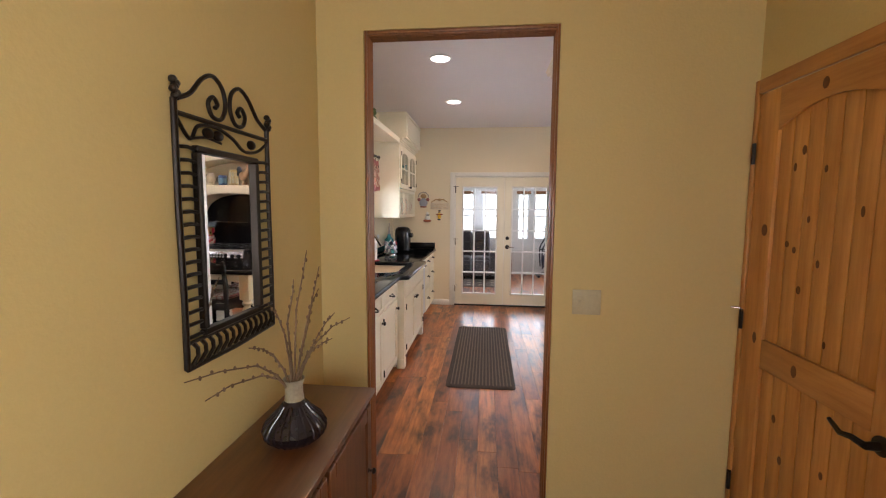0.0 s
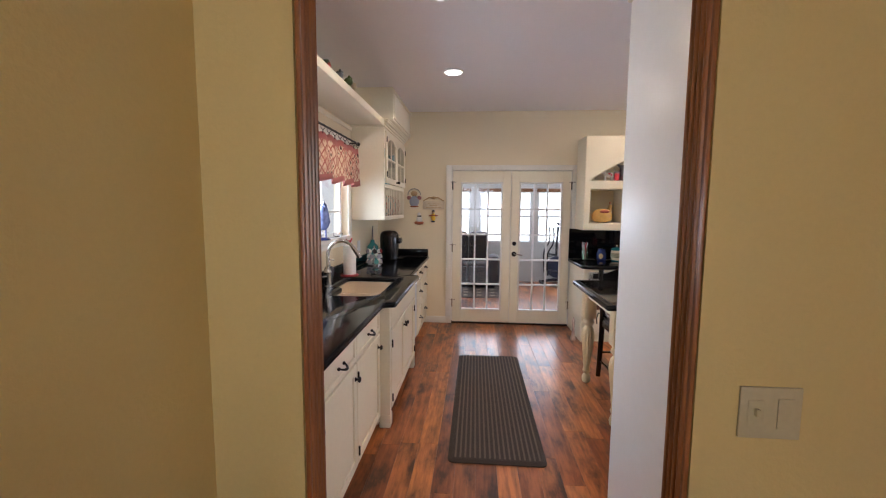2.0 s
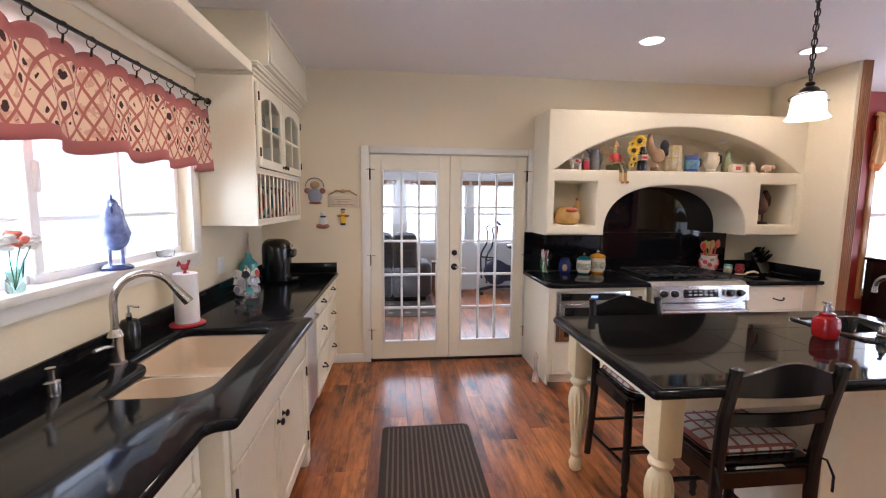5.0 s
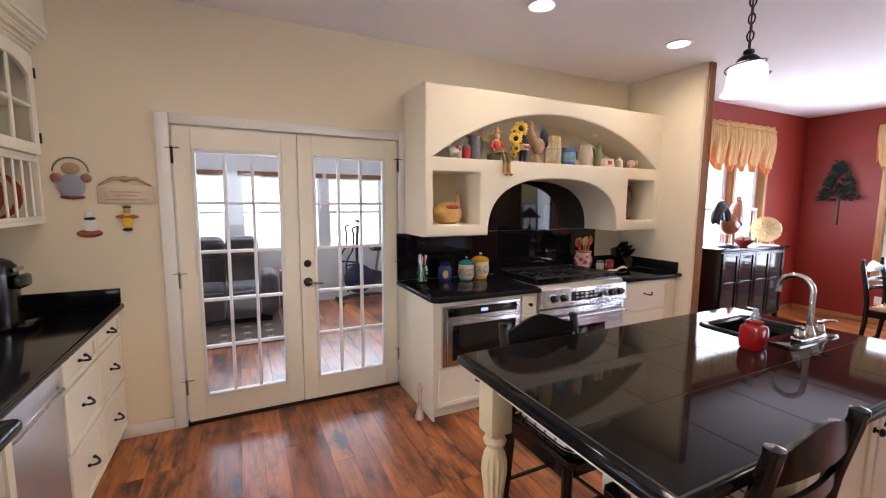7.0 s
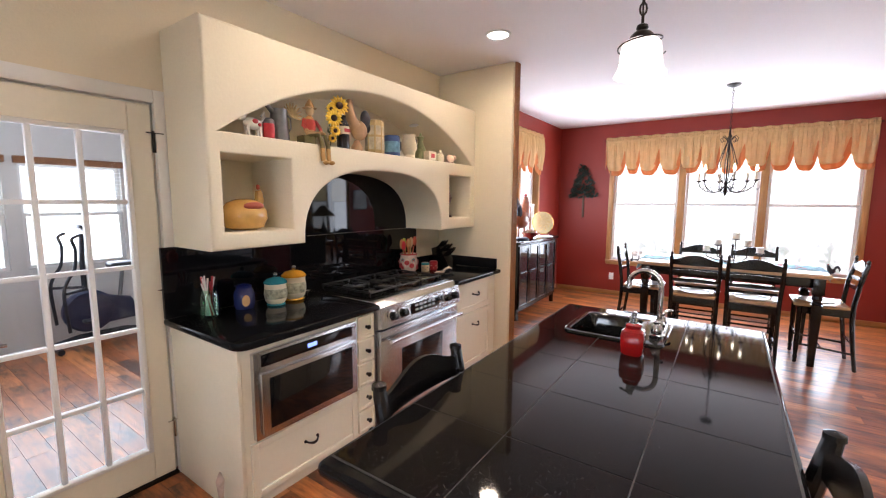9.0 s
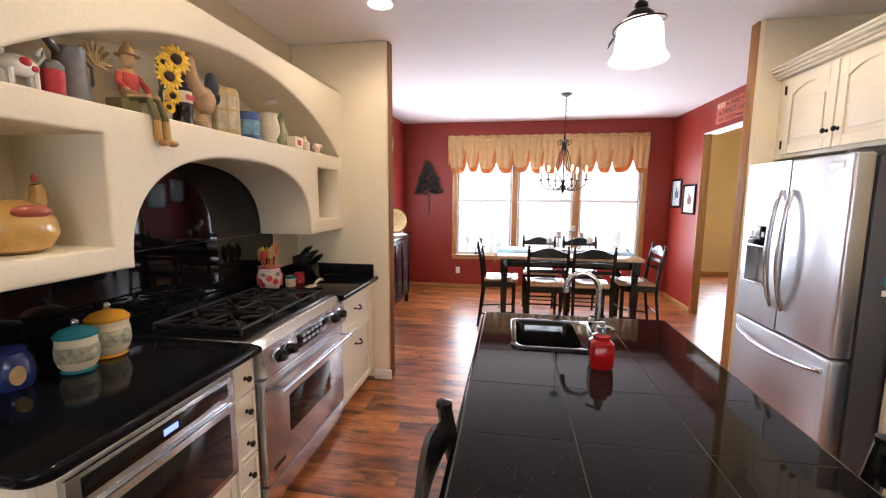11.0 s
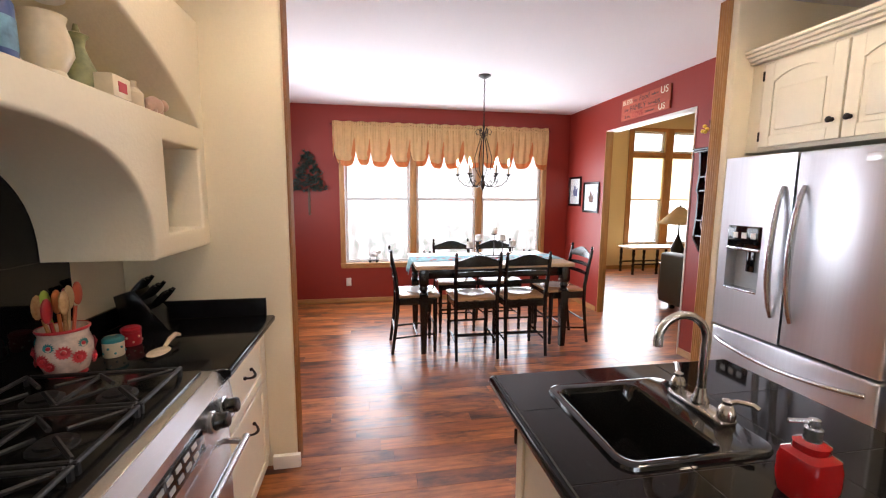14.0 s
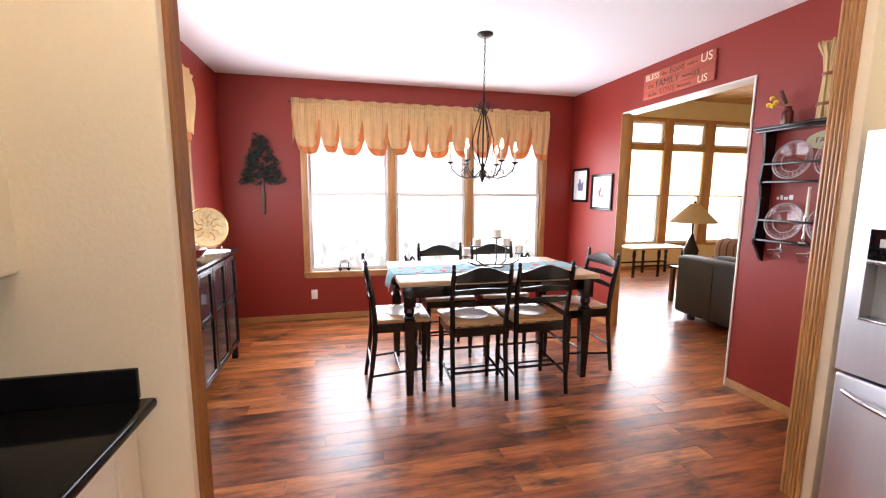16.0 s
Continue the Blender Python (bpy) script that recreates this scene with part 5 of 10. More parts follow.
def crown(bm, x_back, x_front, y0, y1, z, ret0=True, ret1=False):
    """Stepped crown along the front and returned at the ends, on a front facing +x."""
    for k, (o, h0, h1) in enumerate(((0.012, 0, 0.02), (0.028, 0.02, 0.04), (0.048, 0.04, 0.06), (0.055, 0.06, 0.075))):
        box(bm, x_back, y0 - (o if ret0 else 0), z + h0, x_front + o, y1 + (o if ret1 else 0), z + h1, bevel=0.005, seg=1)
    return bm


def glass_cabinet(y0, y1, z_low, z_mid, label, rack):
    x0, x1 = WX + 0.003, -0.66
    c = thing("wall_cabinet", label, "cabinet", ((x0 + x1) / 2, (y0 + y1) / 2, z_low), group="wall cabinets")
    for nm, b in (("side", (x0, y0, z_low, x1, y0 + 0.02, 2.40)), ("side", (x0, y1 - 0.02, z_low, x1, y1, 2.40)), ("top", (x0, y0 + 0.02, 2.38, x1, y1 - 0.02, 2.40)), ("floor_board", (x0, y0 + 0.02, z_mid, x1, y1 - 0.02, z_mid + 0.02)),
                  ("shelf", (x0 + 0.012, y0 + 0.02, 2.09, x1 - 0.03, y1 - 0.02, 2.105))):
        part(nm, B(b, bevel=0.002, seg=1), WHITE, c)
    part("back", B((x0, y0 + 0.02, z_low, x0 + 0.01, y1 - 0.02, 2.38)), BACKW, c)
    for q0, q1 in ((z_mid - 0.02, z_mid), (2.36, 2.38)):
        part("face_rail", B((x1 - 0.02, y0 + 0.02, q0, x1, y1 - 0.02, q1), bevel=0.002), WHITE, c)
    ym = (y0 + y1) / 2
    for a, b, k, h in ((y0 + 0.025, ym - 0.004, ym - 0.03, y0 + 0.028), (ym + 0.004, y1 - 0.025, ym + 0.03, y1 - 0.028)):
        d = panel_door("door", "x", x1 + 0.001, 1, a, b, z_mid + 0.025, 2.37, c, arch=0.06, glass=True, rail=0.06)
        w0, w1, q0, q1 = a + 0.06, b - 0.06, z_mid + 0.085, 2.31
        m = (w0 + w1) / 2
        part("muntin", B((x1 + 0.004, m - 0.009, q0, x1 + 0.018, m + 0.009, q1), bevel=0.003, seg=1), WHITE, d)
        zz = q0 + (q1 - q0) * 0.48
        part("muntin", B((x1 + 0.005, w0, zz - 0.009, x1 + 0.017, m - 0.009, zz + 0.009), (x1 + 0.005, m + 0.009, zz - 0.009, x1 + 0.017, w1, zz + 0.009), bevel=0.003, seg=1), WHITE, d)
        pane("x", x1 + 0.008, w0, w1, q0, q1, d)
        knob("x", x1 + 0.021, 1, k, z_mid + 0.06, d)
        hinge("x", x1 + 0.02, 1, h, z_mid + 0.12, d)
        hinge("x", x1 + 0.02, 1, h, 2.28, d)
    part("crown", crown(bmesh.new(), x0, x1 + 0.002, y0, y1, 2.4005), WHITE, c)
    return c, x0, x1


far, x0, x1 = glass_cabinet(6.20, 7.397, 1.43, 1.80, "ivory glass-door wall cabinet with a plate rack below", True)
part("rack_floor", B((x0, 6.22, 1.43, x1, 7.377, 1.45), bevel=0.002), WHITE, far)
part("rack_rail", B((x1 - 0.02, 6.22, 1.45, x1, 7.377, 1.475), bevel=0.002), WHITE, far)
for k in range(11):
    y = 6.30 + k * 0.099
    part("dowel", rod(bmesh.new(), (x1 - 0.01, y, 1.47), (x1 - 0.01, y, 1.785), 0.0075, n=8), WHITE, far)
PLATES = [plain("teal_plate", (0.05, 0.25, 0.26), 0.15, coat=0.4), plain("coral_plate", (0.50, 0.11, 0.06), 0.15, coat=0.4), plain("cream_plate", (0.65, 0.52, 0.36), 0.15, coat=0.4)]
for k in range(10):
    bm = lathe(bmesh.new(), [(0.001, 0.0), (0.06, 0.001), (0.075, 0.008), (0.13, 0.02), (0.132, 0.023), (0.075, 0.012), (0.001, 0.006)], n=24)
    turned(bm, pose(-0.81, 6.345 + k * 0.099, 1.583, 80))
    solo("plate", bm, PLATES[(0, 1, 2, 0, 2, 1, 0, 1, 2, 1)[k]], "glazed dinner plate standing in the rack", "plate", "plates in the rack")
soff = solo("soffit", B((WX + 0.002, 6.255, 2.477, -0.575, 7.398, 2.819), bevel=0.004), WHITE, "ivory painted soffit panel over the wall cabinet", "soffit", kind="structure")
part("soffit_frame", B((-0.575, 6.275, 2.50, -0.562, 7.38, 2.53), (-0.575, 6.275, 2.77, -0.562, 7.38, 2.80), (-0.575, 6.275, 2.53, -0.562, 6.315, 2.77), bevel=0.004), WHITE, soff)

near, x0, x1 = glass_cabinet(2.96, 4.03, 1.41, 1.43, "ivory glass-door wall cabinet standing over a roll-front appliance garage", False)
gar = thing("appliance_garage", "ivory appliance garage with a closed slatted roll front", "appliance garage", (-0.85, 3.47, 0.916))
part("side", B((x0, 2.96, 0.9155, x1, 2.98, 1.409), bevel=0.002), WHITE, gar)
part("side", B((x0, 3.985, 0.9155, x1, 4.03, 1.409), bevel=0.002), WHITE, gar)
part("head", B((x1 - 0.02, 2.98, 1.37, x1, 3.985, 1.409), bevel=0.002), WHITE, gar)
for k in range(22):
    z = 0.945 + k * 0.0193
    bm = prism(bmesh.new(), [(x1 - 0.03, z), (x1 - 0.012, z + 0.002), (x1 - 0.008, z + 0.0095), (x1 - 0.012, z + 0.017), (x1 - 0.03, z + 0.019)], "y", 2.982, 3.983)
    part("slat", bm, WHITE, gar)
part("bottom_rail", B((x1 - 0.028, 2.982, 0.917, x1 - 0.006, 3.983, 0.944), bevel=0.004), WHITE, gar)
part("grip", B((x1 - 0.006, 3.40, 0.928, x1 + 0.012, 3.52, 0.938), bevel=0.004), TRIMW, gar)
solo("soffit", B((WX + 0.002, 2.96, 2.477, -0.575, 3.975, 2.819), bevel=0.004), WHITE, "ivory painted soffit panel over the near cabinet", "soffit", kind="structure")

sh = thing("display_shelf", "ivory painted display shelf over the sink window", "shelf", (-0.85, 5.03, 2.40))
part("board", B((WX + 0.002, 4.035, 2.415, -0.66, 6.14, 2.44), bevel=0.003), WHITE, sh)
part("front_rail", B((-0.66, 4.035, 2.40, -0.642, 6.14, 2.462), bevel=0.004), WHITE, sh)
part("cleat", B((WX + 0.002, 4.035, 2.36, WX + 0.02, 6.195, 2.395), bevel=0.003), WHITE, sh)

# glassware and dishes inside the cabinets
AQUA = plain("aqua_glaze", (0.12, 0.40, 0.42), 0.2, coat=0.3)
GREYG = plain("smoky_glass", (0.10, 0.11, 0.12), 0.12)
rng = random.Random(7)
for y_a, y_b in ((3.05, 3.95), (6.32, 7.3)):
    for zb in ((1.451, 2.106) if y_a < 4 else (1.8205, 2.106)):
        y = y_a
        while y < y_b:
            r, h = rng.uniform(0.03, 0.05), rng.uniform(0.07, 0.15)
            bm = lathe(bmesh.new(), [(r * 0.7, 0), (r * 0.75, 0.004), (r, h * 0.5), (r * 0.95, h), (r * 0.88, h), (r * 0.9, h * 0.5), (r * 0.6, 0.008), (0.001, 0.008)], (-0.82 + rng.uniform(-0.06, 0.06), y, zb), 16)
            solo("tumbler" if r < 0.04 else "bowl", bm, rng.choice((AQUA, GREYG, VINYL, GREYG)), "glazed or glass vessel kept on a cabinet shelf", "dishware", "dishes in the wall cabinets")
            y += 2.3 * r + rng.uniform(0.02, 0.1)

# ---------- pantry, south counter, refrigerator ----------
pn = thing("pantry_cabinet", "tall ivory pantry cabinet with a crown", "cabinet", (1.22, 3.3, 0))
part("body", B((0.92, 2.927, 0, 1.52, 3.68, 2.40), bevel=0.004), VINYL, pn, "white painted carcass")
for z0, z1 in ((0.1, 1.30), (1.32, 2.37)):
    d = panel_door("door", "y", 3.68, 1, 0.94, 1.50, z0, z1, pn)
    knob("y", 3.70, 1, 1.46, 1.2 if z0 < 1 else 1.42, d)
bm = bmesh.new()
for o, h0, h1 in ((0.012, 0, 0.02), (0.028, 0.02, 0.04), (0.048, 0.04, 0.06), (0.055, 0.06, 0.075)):
    box(bm, 0.92 - o, 2.93, 2.4005 + h0, 1.52 + o, 3.68 + o, 2.4005 + h1, bevel=0.005, seg=1)
part("crown", bm, WHITE, pn)
c = unit("base_cabinet", "ivory painted base cabinet under the south counter", (1.525, 2.927, 0.09, 2.50, 3.56, 0.874))
for a, b in ((1.54, 2.01), (2.02, 2.49)):
    d = panel_door("door", "y", 3.56, 1, a, b, 0.10, 0.86, c)
    knob("y", 3.58, 1, b - 0.04, 0.75, d)
bc = unit("beverage_cooler", "black undercounter beverage cooler with a dark glass door", (2.52, 2.95, 0.02, 3.08, 3.56, 0.87), "cooler", BLACK)
part("door", B((2.53, 3.561, 0.10, 3.07, 3.60, 0.86), bevel=0.006), BLACK, bc)
part("door_glass", B((2.58, 3.601, 0.16, 3.02, 3.604, 0.81), bevel=0.001), plain("blue_black_glass", (0.02, 0.03, 0.07), 0.06), bc)
ct = thing("countertop", "polished black granite counter beside the refrigerator", "countertop", (2.3, 3.25, 0.875))
slab("slab", [(1.525, 2.928), (3.10, 2.928), (3.10, 3.63), (1.525, 3.63)], [], 0.875, 0.915, STONE, ct, 0.014)
part("backsplash", B((1.525, 2.928, 0.9155, 3.10, 2.948, 1.015), bevel=0.003), STONE, ct)

fr = thing("refrigerator", "stainless steel french-door refrigerator with a water dispenser and freezer drawer", "refrigerator", (3.64, 3.4, 0))
GREYS = plain("grey_appliance_side", (0.09, 0.09, 0.095), 0.4, 0.3, vary=0.1, grain=150, bump=0.1)
part("body", B((3.175, 2.95, 0.02, 4.10, 3.78, 1.80), bevel=0.006), GREYS, fr)
part("door", B((3.175, 3.79, 0.755, 3.652, 3.885, 1.82), bevel=0.014, seg=3), STEEL_V, fr)
bm = bmesh.new()
edges = []
for loop in ([(3.658, 0.755), (4.105, 0.755), (4.105, 1.82), (3.658, 1.82)], [(3.815, 1.005), (4.045, 1.005), (4.045, 1.405), (3.815, 1.405)]):
    vs = [bm.verts.new((x, 3.885, z)) for x, z in loop]
    edges += [bm.edges.new((vs[i], vs[(i + 1) % 4])) for i in range(4)]
bmesh.ops.triangle_fill(bm, use_beauty=True, use_dissolve=True, edges=edges)
r = bmesh.ops.extrude_face_region(bm, geom=bm.faces[:])
bmesh.ops.translate(bm, verts=[v for v in r["geom"] if isinstance(v, bmesh.types.BMVert)], vec=(0, -0.095, 0))
ld = part("door", bm, STEEL_V, fr)
part("dispenser_recess", B((3.815, 3.79, 1.005, 4.045, 3.81, 1.405)), plain("pale_plastic", (0.45, 0.5, 0.53), 0.3), ld)
part("dispenser_panel", B((3.815, 3.812, 1.275, 4.045, 3.888, 1.405), bevel=0.004), DARKGLASS, ld)
part("dispenser_tray", B((3.815, 3.812, 1.005, 4.045, 3.892, 1.017), bevel=0.003), STEEL, ld)
part("dispenser_paddle", B((3.90, 3.82, 1.12, 3.955, 3.83, 1.25), bevel=0.004), DARKGLASS, ld)
part("dispenser_rail", B((3.815, 3.812, 1.255, 4.045, 3.89, 1.274), bevel=0.004), STEEL, ld)
for k in range(3):
    part("dispenser_icon", B((3.85 + k * 0.06, 3.8885, 1.33, 3.885 + k * 0.06, 3.8895, 1.365), bevel=0.0004), PALE, ld)
part("freezer_drawer", B((3.175, 3.79, 0.09, 4.105, 3.885, 0.742), bevel=0.014, seg=3), STEEL_V, fr)
part("toe_grille", B((3.20, 3.76, 0.0, 4.08, 3.80, 0.085)), BLACK, fr)
part("hinge_cover", B((3.19, 3.74, 1.801, 3.29, 3.86, 1.835), bevel=0.006), GREYS, fr)
for x in (3.60, 3.712):
    pts = [(x + (0.012 if x < 3.65 else -0.012) * 0, 3.885 + 0.055 * math.sin(math.pi * k / 12) ** 0.6 if 0 < k < 12 else 3.887, 0.90 + 0.74 * k / 12) for k in range(13)]
    part("handle", tube(bmesh.new(), pts, lambda u: 0.012 + 0.006 * math.sin(math.pi * u), 10), STEEL, fr)
pts = [(3.22 + 0.84 * k / 12, 3.887 + (0.055 * math.sin(math.pi * k / 12) ** 0.6 if 0 < k < 12 else 0), 0.665 - 0.03 * math.sin(math.pi * k / 12)) for k in range(13)]
part("drawer_handle", tube(bmesh.new(), pts, 0.014, 10), STEEL, fr)
part("badge", B((3.24, 3.886, 1.745, 3.34, 3.889, 1.785), bevel=0.001), plain("badge_grey", (0.6, 0.6, 0.6), 0.3, 0.6), fr)
PAPER = plain("white_paper", (0.75, 0.74, 0.72), 0.7)
REDP = plain("red_plastic", (0.5, 0.03, 0.03), 0.4)
for nm, y0, z0, y1, z1, m in (("paper_note", 3.61, 1.60, 3.70, 1.72, PAPER), ("paper_note", 3.60, 1.42, 3.71, 1.56, PAPER), ("photo_magnet", 3.63, 1.735, 3.69, 1.765, REDP), ("magnet", 3.60, 1.22, 3.69, 1.30, REDP), ("magnet", 3.61, 1.15, 3.70, 1.20, PLATES[0]), ("magnet", 3.63, 1.33, 3.69, 1.38, BRONZE), ("magnet", 3.60, 1.10, 3.70, 1.13, PAPER)):
    solo(nm, B((3.169, y0, z0, 3.1735, y1, z1), bevel=0.0015), m, "small flat item stuck to the refrigerator side", "magnet", "refrigerator magnets")
oc = thing("wall_cabinet", "ivory arched-panel cabinet over the refrigerator with a crown", "cabinet", (3.58, 3.35, 1.86))
part("body", B((3.10, 2.927, 1.86, 4.06, 3.72, 2.40), bevel=0.003), WHITE, oc)
part("filler", B((4.06, 3.60, 1.86, 4.138, 3.72, 2.40)), WHITE, oc)
for a, b, k, h in ((3.12, 3.575, 3.54, 3.124), (3.585, 4.04, 3.625, 4.036)):
    d = panel_door("door", "y", 3.72, 1, a, b, 1.885, 2.38, oc, arch=0.05, rail=0.065)
    part("raised_field", B((a + 0.095, 3.7305, 1.98, b - 0.095, 3.737, 2.22), bevel=0.004), WHITE, d)
    knob("y", 3.74, 1, k, 1.985, d)
    hinge("y", 3.74, 1, h, 1.95, d)
    hinge("y", 3.74, 1, h, 2.31, d)
bm = bmesh.new()
for o, h0, h1 in ((0.012, 0, 0.02), (0.028, 0.02, 0.04), (0.048, 0.04, 0.06), (0.06, 0.06, 0.08)):
    box(bm, 3.10 - o, 2.93, 2.4005 + h0, 4.138, 3.742 + o, 2.4005 + h1, bevel=0.005, seg=1)
part("crown", bm, WHITE, oc)
part("end_panel", B((3.105, 2.93, 0.0, 3.135, 3.66, 1.858), bevel=0.003), WHITE, oc)


# ---------- chairs ----------
def counter_chair(name, label, group, seat_material, cushion, finial):
    """A ladder-back counter chair, base at the floor's centre, facing +y."""
    ch = thing(name, label, "chair", (0, 0, 0), group, local=True)
    W, D, SZ = 0.215, 0.20, 0.60
    for s in (-1, 1):
        pts = [(s * (W - 0.01), -D - 0.05, 0.0), (s * (W - 0.01), -D - 0.02, 0.22), (s * (W - 0.01), -D + 0.005, 0.45), (s * (W - 0.01), -D + 0.005, 0.62), (s * W, -D - 0.015, 0.80), (s * W, -D - 0.05, 0.97), (s * W, -D - 0.055, 1.0)]
        bm = tube(bmesh.new(), pts, lambda u: (0.0205 if cushion else 0.0155) + 0.004 * math.sin(math.pi * u), 10)
        if finial:
            lathe(bm, [(0.012, 0), (0.017, 0.008), (0.010, 0.016), (0.016, 0.03), (0.012, 0.045), (0.004, 0.055)], (s * W, -D - 0.055, 0.998), 12)
        else:
            lathe(bm, [(0.024, 0), (0.023, 0.014), (0.003, 0.022)], (s * W, -D - 0.055, 0.996), 12)
        part("back_post", bm, BLACK, ch)
        bm = lathe(bmesh.new(), [(0.012, 0), (0.018, 0.01), (0.014, 0.03), (0.02, 0.06), (0.014, 0.08), (0.02, 0.12), (0.022, 0.2), (0.02, 0.27), (0.015, 0.29), (0.022, 0.31), (0.022, 0.56)], (s * (W - 0.015), D - 0.02, 0), 14)
        part("front_leg", bm, BLACK, ch)
        part("side_stretcher", rod(bmesh.new(), (s * (W - 0.012), -D - 0.025, 0.16), (s * (W - 0.015), D - 0.02, 0.19), 0.010, n=8), BLACK, ch)
    part("front_stretcher", rod(bmesh.new(), (-W + 0.015, D - 0.02, 0.27), (W - 0.015, D - 0.02, 0.27), 0.011, n=8), BLACK, ch)
    part("back_stretcher", rod(bmesh.new(), (-W + 0.012, -D - 0.025, 0.24), (W - 0.012, -D - 0.025, 0.24), 0.010, n=8), BLACK, ch)
    part("cross_stretcher", rod(bmesh.new(), (-W + 0.013, 0, 0.176), (W - 0.013, 0, 0.176), 0.009, n=8), BLACK, ch)
    part("apron", B((-W + 0.02, D - 0.035, 0.50, W - 0.02, D - 0.015, 0.57), (-W + 0.02, -D, 0.50, W - 0.02, -D + 0.018, 0.57), (-W, -D + 0.02, 0.50, -W + 0.018, D - 0.035, 0.57), (W - 0.018, -D + 0.02, 0.50, W, D - 0.035, 0.57), bevel=0.003, seg=1), BLACK, ch)
    bm = prism(bmesh.new(), [(-W + 0.005, -D + 0.025), (W - 0.005, -D + 0.025), (W + 0.015, D + 0.01), (W - 0.01, D + 0.03), (-W + 0.01, D + 0.03), (-W - 0.015, D + 0.01)], "z", 0.571, SZ, 0.006)
    part("seat", bm, seat_material, ch)

    def slat(zc, h, bow, nm):
        bm = bmesh.new()
        n = 12
        rings = []
        for k in range(n + 1):
            u = -1 + 2 * k / n
            x = u * (W - 0.012)
            t = (zc - 0.62) / 0.38
            y = -D + 0.005 - 0.055 * t - 0.02 * (1 - u * u)
            up = h / 2 + bow * (math.cos(u * math.pi) * 0.5 + 0.5) ** 0.8
            rings.append([bm.verts.new((x, y - 0.007, zc - h / 2)), bm.verts.new((x, y + 0.007, zc - h / 2)), bm.verts.new((x, y + 0.007, zc + up)), bm.verts.new((x, y - 0.007, zc + up))])
        skin(bm, rings)
        part(nm, bm, BLACK, ch)
    slat(0.935 if cushion else 0.945, 0.075 if cushion else 0.055, 0.055, "top_rail")
    slat(0.845, 0.03, 0.012, "back_slat") if not cushion else slat(0.80, 0.05, 0.0, "back_slat")
    if not cushion:
        slat(0.755, 0.03, 0.010, "back_slat")
    if cushion:
        bm = bmesh.new()
        rings = []
        for ins, z in ((0.03, 0.601), (0.006, 0.607), (0.0, 0.622), (0.008, 0.638), (0.05, 0.648), (0.12, 0.650)):
            rings.append([bm.verts.new((x, y, z)) for x, y in round_rect(-W + 0.01 + ins, -D + 0.04 + ins, W - 0.01 - ins, D + 0.01 - ins, 0.07, 5)])
        skin(bm, rings)
        cu = part("cushion", bm, PLAID, ch, "white and red checked seat cushion")
        loop = [(x, y, 0.622) for x, y in round_rect(-W + 0.008, -D + 0.038, W - 0.008, D + 0.012, 0.07, 5)]
        part("piping", tube(bmesh.new(), loop, 0.004, 6, True), BLACK, cu)
        for s in (-1, 1):
            part("tie", tube(bmesh.new(), [(s * (W - 0.02), -D + 0.04, 0.62), (s * (W + 0.02), -D - 0.02, 0.61), (s * (W + 0.025), -D - 0.045, 0.56), (s * (W + 0.02), -D - 0.05, 0.50)], 0.005, 6), BLACK, cu)
    return ch


def checked(name, ground, line, scale):
    """Woven check: two crossing sets of stripes."""
    m, t, p = shader(name)
    g = node(t, "ShaderNodeNewGeometry")
    sep = node(t, "ShaderNodeSeparateXYZ")
    t.links.new(g.outputs["Position"], sep.inputs[0])
    outs = []
    for ax in ("X", "Y"):
        mu = node(t, "ShaderNodeMath")
        mu.operation = "MULTIPLY"
        mu.inputs[1].default_value = scale
        t.links.new(sep.outputs[ax], mu.inputs[0])
        fr_ = node(t, "ShaderNodeMath")
        fr_.operation = "FRACT"
        t.links.new(mu.outputs[0], fr_.inputs[0])
        gt = node(t, "ShaderNodeMath")
        gt.operation = "GREATER_THAN"
        gt.inputs[1].default_value = 0.78
        t.links.new(fr_.outputs[0], gt.inputs[0])
        outs.append(gt)
    mx = node(t, "ShaderNodeMath")
    mx.operation = "MAXIMUM"
    t.links.new(outs[0].outputs[0], mx.inputs[0])
    t.links.new(outs[1].outputs[0], mx.inputs[1])
    r = ramp(t, mx.outputs[0], [(0.0, ground), (1.0, line)])
    t.links.new(r.outputs[0], p.inputs["Base Color"])
    p.inputs["Roughness"].default_value = 0.85
    a, _ = noise_of(t, 400, 2)
    bp = node(t, "ShaderNodeBump", Strength=0.2, Distance=0.003)
    t.links.new(a.outputs["Fac"], bp.inputs["Height"])
    t.links.new(bp.outputs[0], p.inputs["Normal"])
    return m


PLAID = checked("checked_cloth", (0.62, 0.52, 0.44), (0.30, 0.10, 0.08), 16)
first = counter_chair("counter_chair", "black ladder-back counter chair with a checked cushion at the island", "island chairs", BLACK, True, False)
first.matrix_basis = pose(1.69, 4.89, 0, 0, 0, 0)
copy_thing(first, pose(1.68, 5.475, 0, 0, 0, 180))
first = counter_chair("dining_chair", "black ladder-back counter chair with a honey wood seat", "chairs round the dining table", SEAT, False, True)
first.matrix_basis = pose(5.74, 5.13, 0, 0, 0, -90)
for m in (pose(5.74, 4.635, 0, 0, 0, -90), pose(5.97, 5.68, 0, 0, 0, 180), pose(6.0, 4.07, 0, 0, 0, 0), pose(6.52, 5.15, 0, 0, 0, 90), pose(6.52, 4.6, 0, 0, 0, 90)):
    copy_thing(first, m)

